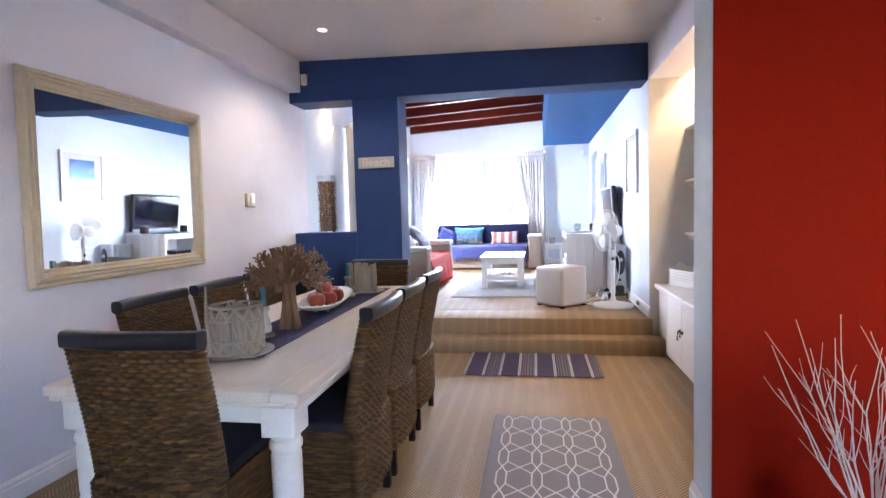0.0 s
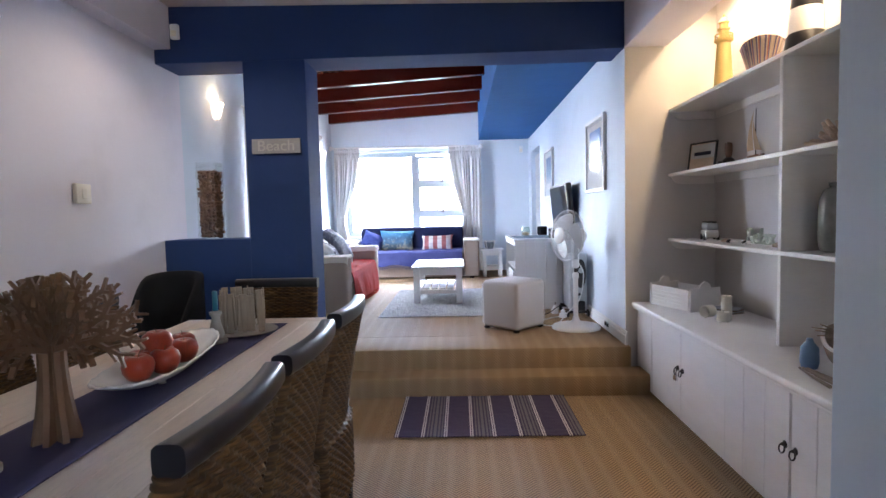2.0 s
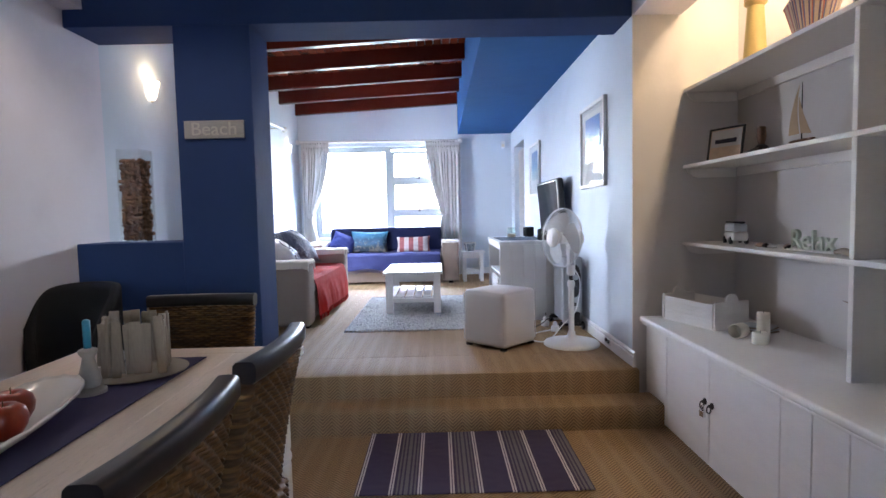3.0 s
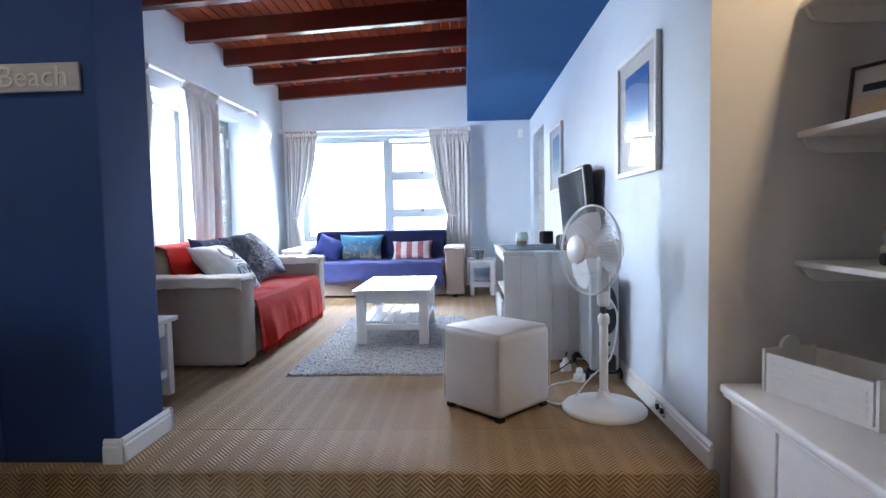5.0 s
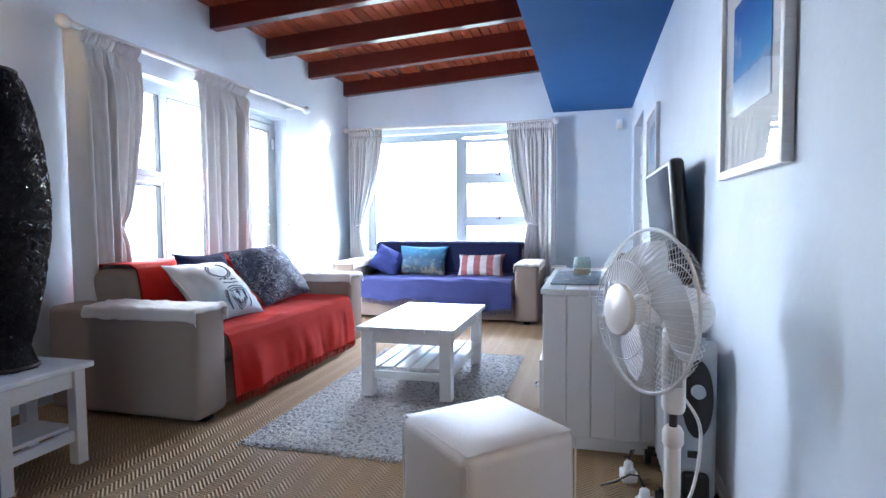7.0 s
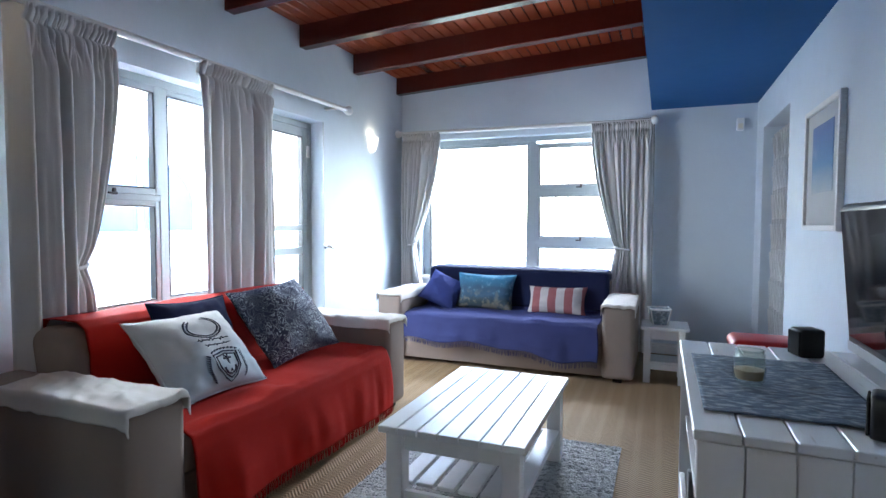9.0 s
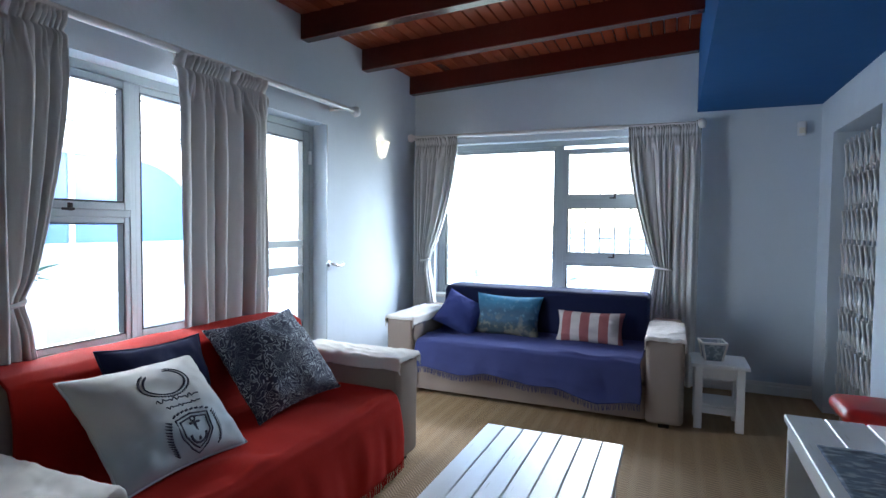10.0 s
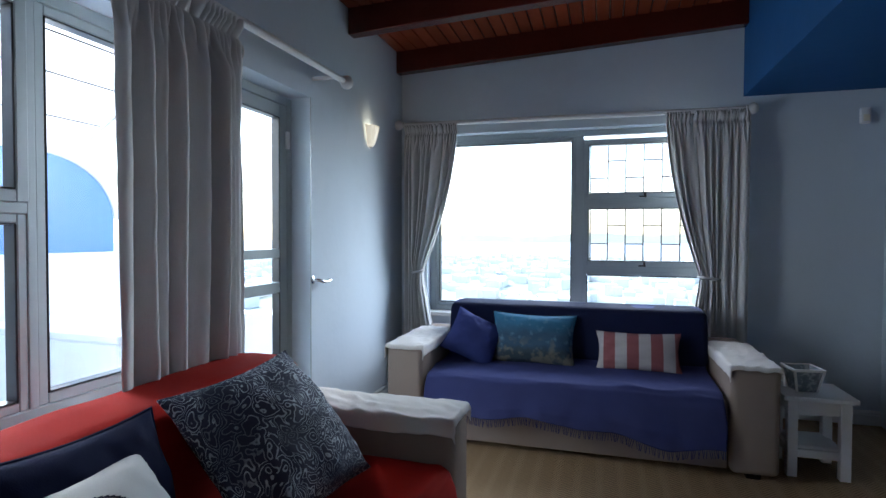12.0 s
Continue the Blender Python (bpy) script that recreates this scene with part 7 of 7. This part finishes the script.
def camper_tin():
    v = thing("toy_van", (1.58, 5.01, 1.091), 76, "small grey and white toy camper van with boards on its roof", "toy")
    part("lower_body", box(-0.10, 0.10, -0.042, 0.042, 0.018, 0.07, 0.014, segments=3), M_CERAMIC, v, "", 50)
    part("upper_body", box(-0.092, 0.088, -0.038, 0.038, 0.0705, 0.115, 0.014, segments=3), M_GREY, v, "", 50)
    for k in range(4):
        part("window", box(-0.078 + k * 0.04, -0.046 + k * 0.04, -0.0395, -0.0375, 0.08, 0.104, 0.001), M_SCREEN, v)
    for k in range(2):
        part("roof_board", box(-0.08, 0.08, -0.03 + k * 0.034, 0.0 + k * 0.034, 0.1155 + k * 0.003, 0.128, 0.005), M_DARKWOOD, v)
    for sx in (-0.06, 0.06):
        for sy in (-0.04, 0.04):
            part("wheel", lathe([(0.02, -0.007), (0.022, 0), (0.02, 0.007)], 16, m=pose(sx, sy, 0.022, 90, 0, 0)), M_BLACK, v, "", 50)


camper_tin()
rng = random.Random(8)
for k in range(6):
    s = thing("shell", (1.53 + rng.uniform(0, 0.05), 4.70 - k * 0.052, 1.091), rng.uniform(0, 360), "small sea shell on the shelf", "shell", "shells on the shelf")
    part("body", lathe([(0.0, 0.0), (0.02, 0.003), (0.024, 0.012), (0.014, 0.024), (0.0, 0.03)], 10, cap=False, m=Matrix.Diagonal((1.3, 0.8, 0.8, 1))), (M_SHELL, M_DARKWOOD, M_CERAMIC)[k % 3], s, "", 60)
w = thing("relax_letters", (1.55, 4.33, 1.091), 0, "pale green wooden word Relax standing on the shelf", "sign")
lettering("letters", "Relax", 0.13, 0.008, Mat("pale green paint", (0.55, 0.60, 0.50), 0.6, 0.08, 9, 0.1).m, w, pose(0, 0, 0.048, 90, 0, -90), "pale green letters reading Relax")
part("base", box(-0.02, 0.02, -0.15, 0.15, 0, 0.008, 0.002), M_CHALK, w)
b = thing("grey_stone", (1.50, 4.06, 1.091), 70, "flat grey driftwood piece on the shelf", "driftwood")
part("wood", tube([(-0.09, 0, 0.014), (-0.02, 0.012, 0.022), (0.05, 0, 0.02), (0.09, 0.01, 0.012)], 0.017, 8, taper=0.6), M_DRIFT, b, "", 60)


def crate():
    c = thing("white_crate", (1.44, 5.09, CT + 0.001), -72, "white wooden tool crate with a slatted side", "crate")
    L, D, H = 0.40, 0.23, 0.145
    part("bottom", box(-L / 2, L / 2, -D / 2, D / 2, 0, 0.01, 0.002), M_CHALK, c)
    for s in (-1, 1):
        side = part("long_side", box(-L / 2 + 0.013, L / 2 - 0.013, s * D / 2 - 0.006, s * D / 2 + 0.006, 0.0105, H, 0.002), M_CHALK, c)
        for z in (0.025, 0.050, 0.075, 0.10):
            part("slat", box(-L / 2 + 0.03, L / 2 - 0.03, s * (D / 2 + 0.0065) - 0.0025, s * (D / 2 + 0.0065) + 0.0025, z, z + 0.014, 0.001, segments=1), M_CHALK, side)
        end = box(s * L / 2 - 0.006, s * L / 2 + 0.006, -D / 2 - 0.006, D / 2 + 0.006, 0.0, H + 0.012, 0.002)
        part("end", end, M_CHALK, c)
        part("handle_end", lathe([(0.045, -0.006), (0.045, 0.006)], 20, m=pose(s * L / 2, 0, H + 0.008, 0, 90, 0)), M_CHALK, c, "", 50)


crate()
for x, y, z, r, h, lay in ((1.50, 4.60, 0, 0.030, 0.15, False), (1.46, 4.56, 0, 0.036, 0.06, False), (1.40, 4.68, 0, 0.038, 0.075, True)):
    c = thing("pillar_candle", (x, y, CT + 0.001), 30, "cream pillar candle on the counter" + (", lying on its side" if lay else ""), "candle", "pillar candles")
    m = pose(0, 0, r, 0, 90, 0) if lay else pose(0, 0, 0)
    part("wax", lathe([(r - 0.003, 0), (r, 0.003), (r, h - 0.004), (r - 0.004, h), (0.0, h - 0.006)], 24, m=m, cap=False), M_WAX, c, "", 50)
    part("wick", tube([m @ Vector((0, 0, h - 0.008)), m @ Vector((0.001, 0, h + 0.008))], 0.0012, 5), M_BLACK, c)
n = thing("folded_papers", (1.62, 4.86, CT + 0.001), 20, "stack of folded dark papers behind the crate", "papers")
for k in range(4):
    part("sheet", box(-0.06, 0.06, -0.09, 0.09, 0.004 * k * 2, 0.004 * k * 2 + 0.006, 0.001, m=pose(0, 0, 0.0, 0, 0, k * 9)), M_GREY if k % 2 else M_DRIFT, n)


def shore_bird():
    b = thing("carved_bird", (1.62, 4.10, CT + 0.001), 100, "carved grey shore bird on a thin stand", "ornament")
    bm = lathe([(0.0, -0.07), (0.018, -0.055), (0.034, -0.01), (0.03, 0.03), (0.014, 0.06), (0.0, 0.075)], 16, m=pose(0, 0, 0.22, 0, 80, 0), cap=False)
    lathe([(0.0, -0.022), (0.016, -0.012), (0.018, 0.004), (0.0, 0.02)], 12, bm, pose(0.055, 0, 0.26), cap=False)
    tube([(0.07, 0, 0.262), (0.11, 0, 0.268)], 0.004, 6, bm, 0.3)
    tube([(0, 0, 0.2), (0, 0, 0.012)], 0.003, 6, bm)
    lathe([(0.035, 0.0), (0.035, 0.012)], 16, bm)
    part("body", bm, M_DRIFT, b, "", 60)


shore_bird()


def boat_basket():
    """A driftwood boat-shaped basket with a blue float."""
    b = thing("driftwood_boat", (1.45, 3.42, CT + 0.001), 78, "driftwood boat basket with thin twigs across it", "basket")

    def hull(u, v):
        a = math.pi * v
        w = 0.10 * (1 - (2 * u - 1) ** 2) ** 0.5 + 0.002
        return ((u - 0.5) * 0.44, w * math.cos(a), 0.105 + 0.07 * (2 * u - 1) ** 2 - 0.10 * math.sin(a) * (1 - (2 * u - 1) ** 4) ** 0.6)

    solid(part("hull", sheet(hull, 24, 12), M_DRIFT, b, "", 60), 0.006)
    for side in (0.0, 1.0):
        part("gunwale", tube([Vector(hull(u / 20, side)) + Vector((0, 0, 0.004)) for u in range(1, 20)], 0.008, 6), M_CHALK, b, "white painted rim", 60)
    r = random.Random(3)
    for k in range(9):
        x = -0.16 + k * 0.04
        part("twig", tube([(x, -0.12 + r.uniform(-0.02, 0.02), 0.13 + r.uniform(0, 0.05)), (x + r.uniform(-0.03, 0.03), 0, 0.15), (x + r.uniform(-0.05, 0.05), 0.12, 0.13 + r.uniform(0, 0.08))], 0.005, 6, taper=0.6), M_DRIFT, b, "", 60)
    f = thing("blue_float", (1.34, 3.56, CT + 0.001), 0, "pale blue bottle-shaped fishing float", "float")
    part("body", lathe([(0.0, 0.0), (0.03, 0.004), (0.036, 0.03), (0.034, 0.09), (0.015, 0.115), (0.012, 0.13)], 18), Mat("chalky blue paint", (0.16, 0.28, 0.45), 0.5, 0.15, 12, 0.1).m, f, "", 50)
    for k in range(3):
        s = thing("driftwood_stick", (1.27 + 0.025 * k, 3.42, CT + 0.001), 80 + 5 * k, "thin driftwood stick lying on the counter", "driftwood", "driftwood sticks")
        part("wood", tube([(-0.13, 0, 0.009), (0.0, 0.008, 0.010), (0.13, 0, 0.008)], 0.008, 6, taper=0.6), M_DRIFT, s, "", 60)


boat_basket()
s = thing("coral_cluster", (1.60, 3.79, 1.571), 0, "pale coral and shell cluster on the shelf", "coral")
r = random.Random(17)
bm = bmesh.new()
for k in range(38):
    a, e = r.uniform(0, 6.28), r.uniform(0.1, 1.4)
    d = Vector((math.cos(a) * math.cos(e), 1.5 * math.sin(a) * math.cos(e), math.sin(e)))
    q = r.uniform(0.06, 0.12)
    tube([(0, 0, 0.012), d * q * 0.6 + Vector((0, 0, 0.012)), d * q + Vector((r.uniform(-0.02, 0.02), r.uniform(-0.02, 0.02), 0.014))], 0.017, 6, bm, 0.45)
part("branches", bm, M_SHELL, s, "", 60)
p = thing("storage_jar", (1.63, 3.80, 1.091), 0, "stout grey-green glazed jar on the shelf", "jar")
k = Mat("grey green glaze", (0.20, 0.205, 0.18), 0.16, 0.3, 7, 0.1, 30)
k.paint(k.mix(k.ramp(k.noise(10, 4), 0.5, 0.7), k.colour, (0.30, 0.31, 0.29), 0.6))
part("body", lathe([(0.070, 0.0), (0.086, 0.012), (0.094, 0.05), (0.096, 0.17), (0.092, 0.24), (0.074, 0.285), (0.050, 0.300)], 36), k.m, p, "", 60)
part("lip", lathe([(0.050, 0.2995), (0.055, 0.306), (0.055, 0.318), (0.046, 0.320), (0.044, 0.302)], 28, cap=False), k.m, p, "", 60)
b = thing("small_books", (1.62, 3.655, 1.571), 0, "few small dark books standing on the shelf", "books")
for i in range(3):
    part("book", box(-0.05, 0.05, -0.05 + i * 0.026, -0.026 + i * 0.026, 0.0, 0.075 - 0.008 * i, 0.003), (M_GREY, M_NAVY, M_BLACK)[i], b)
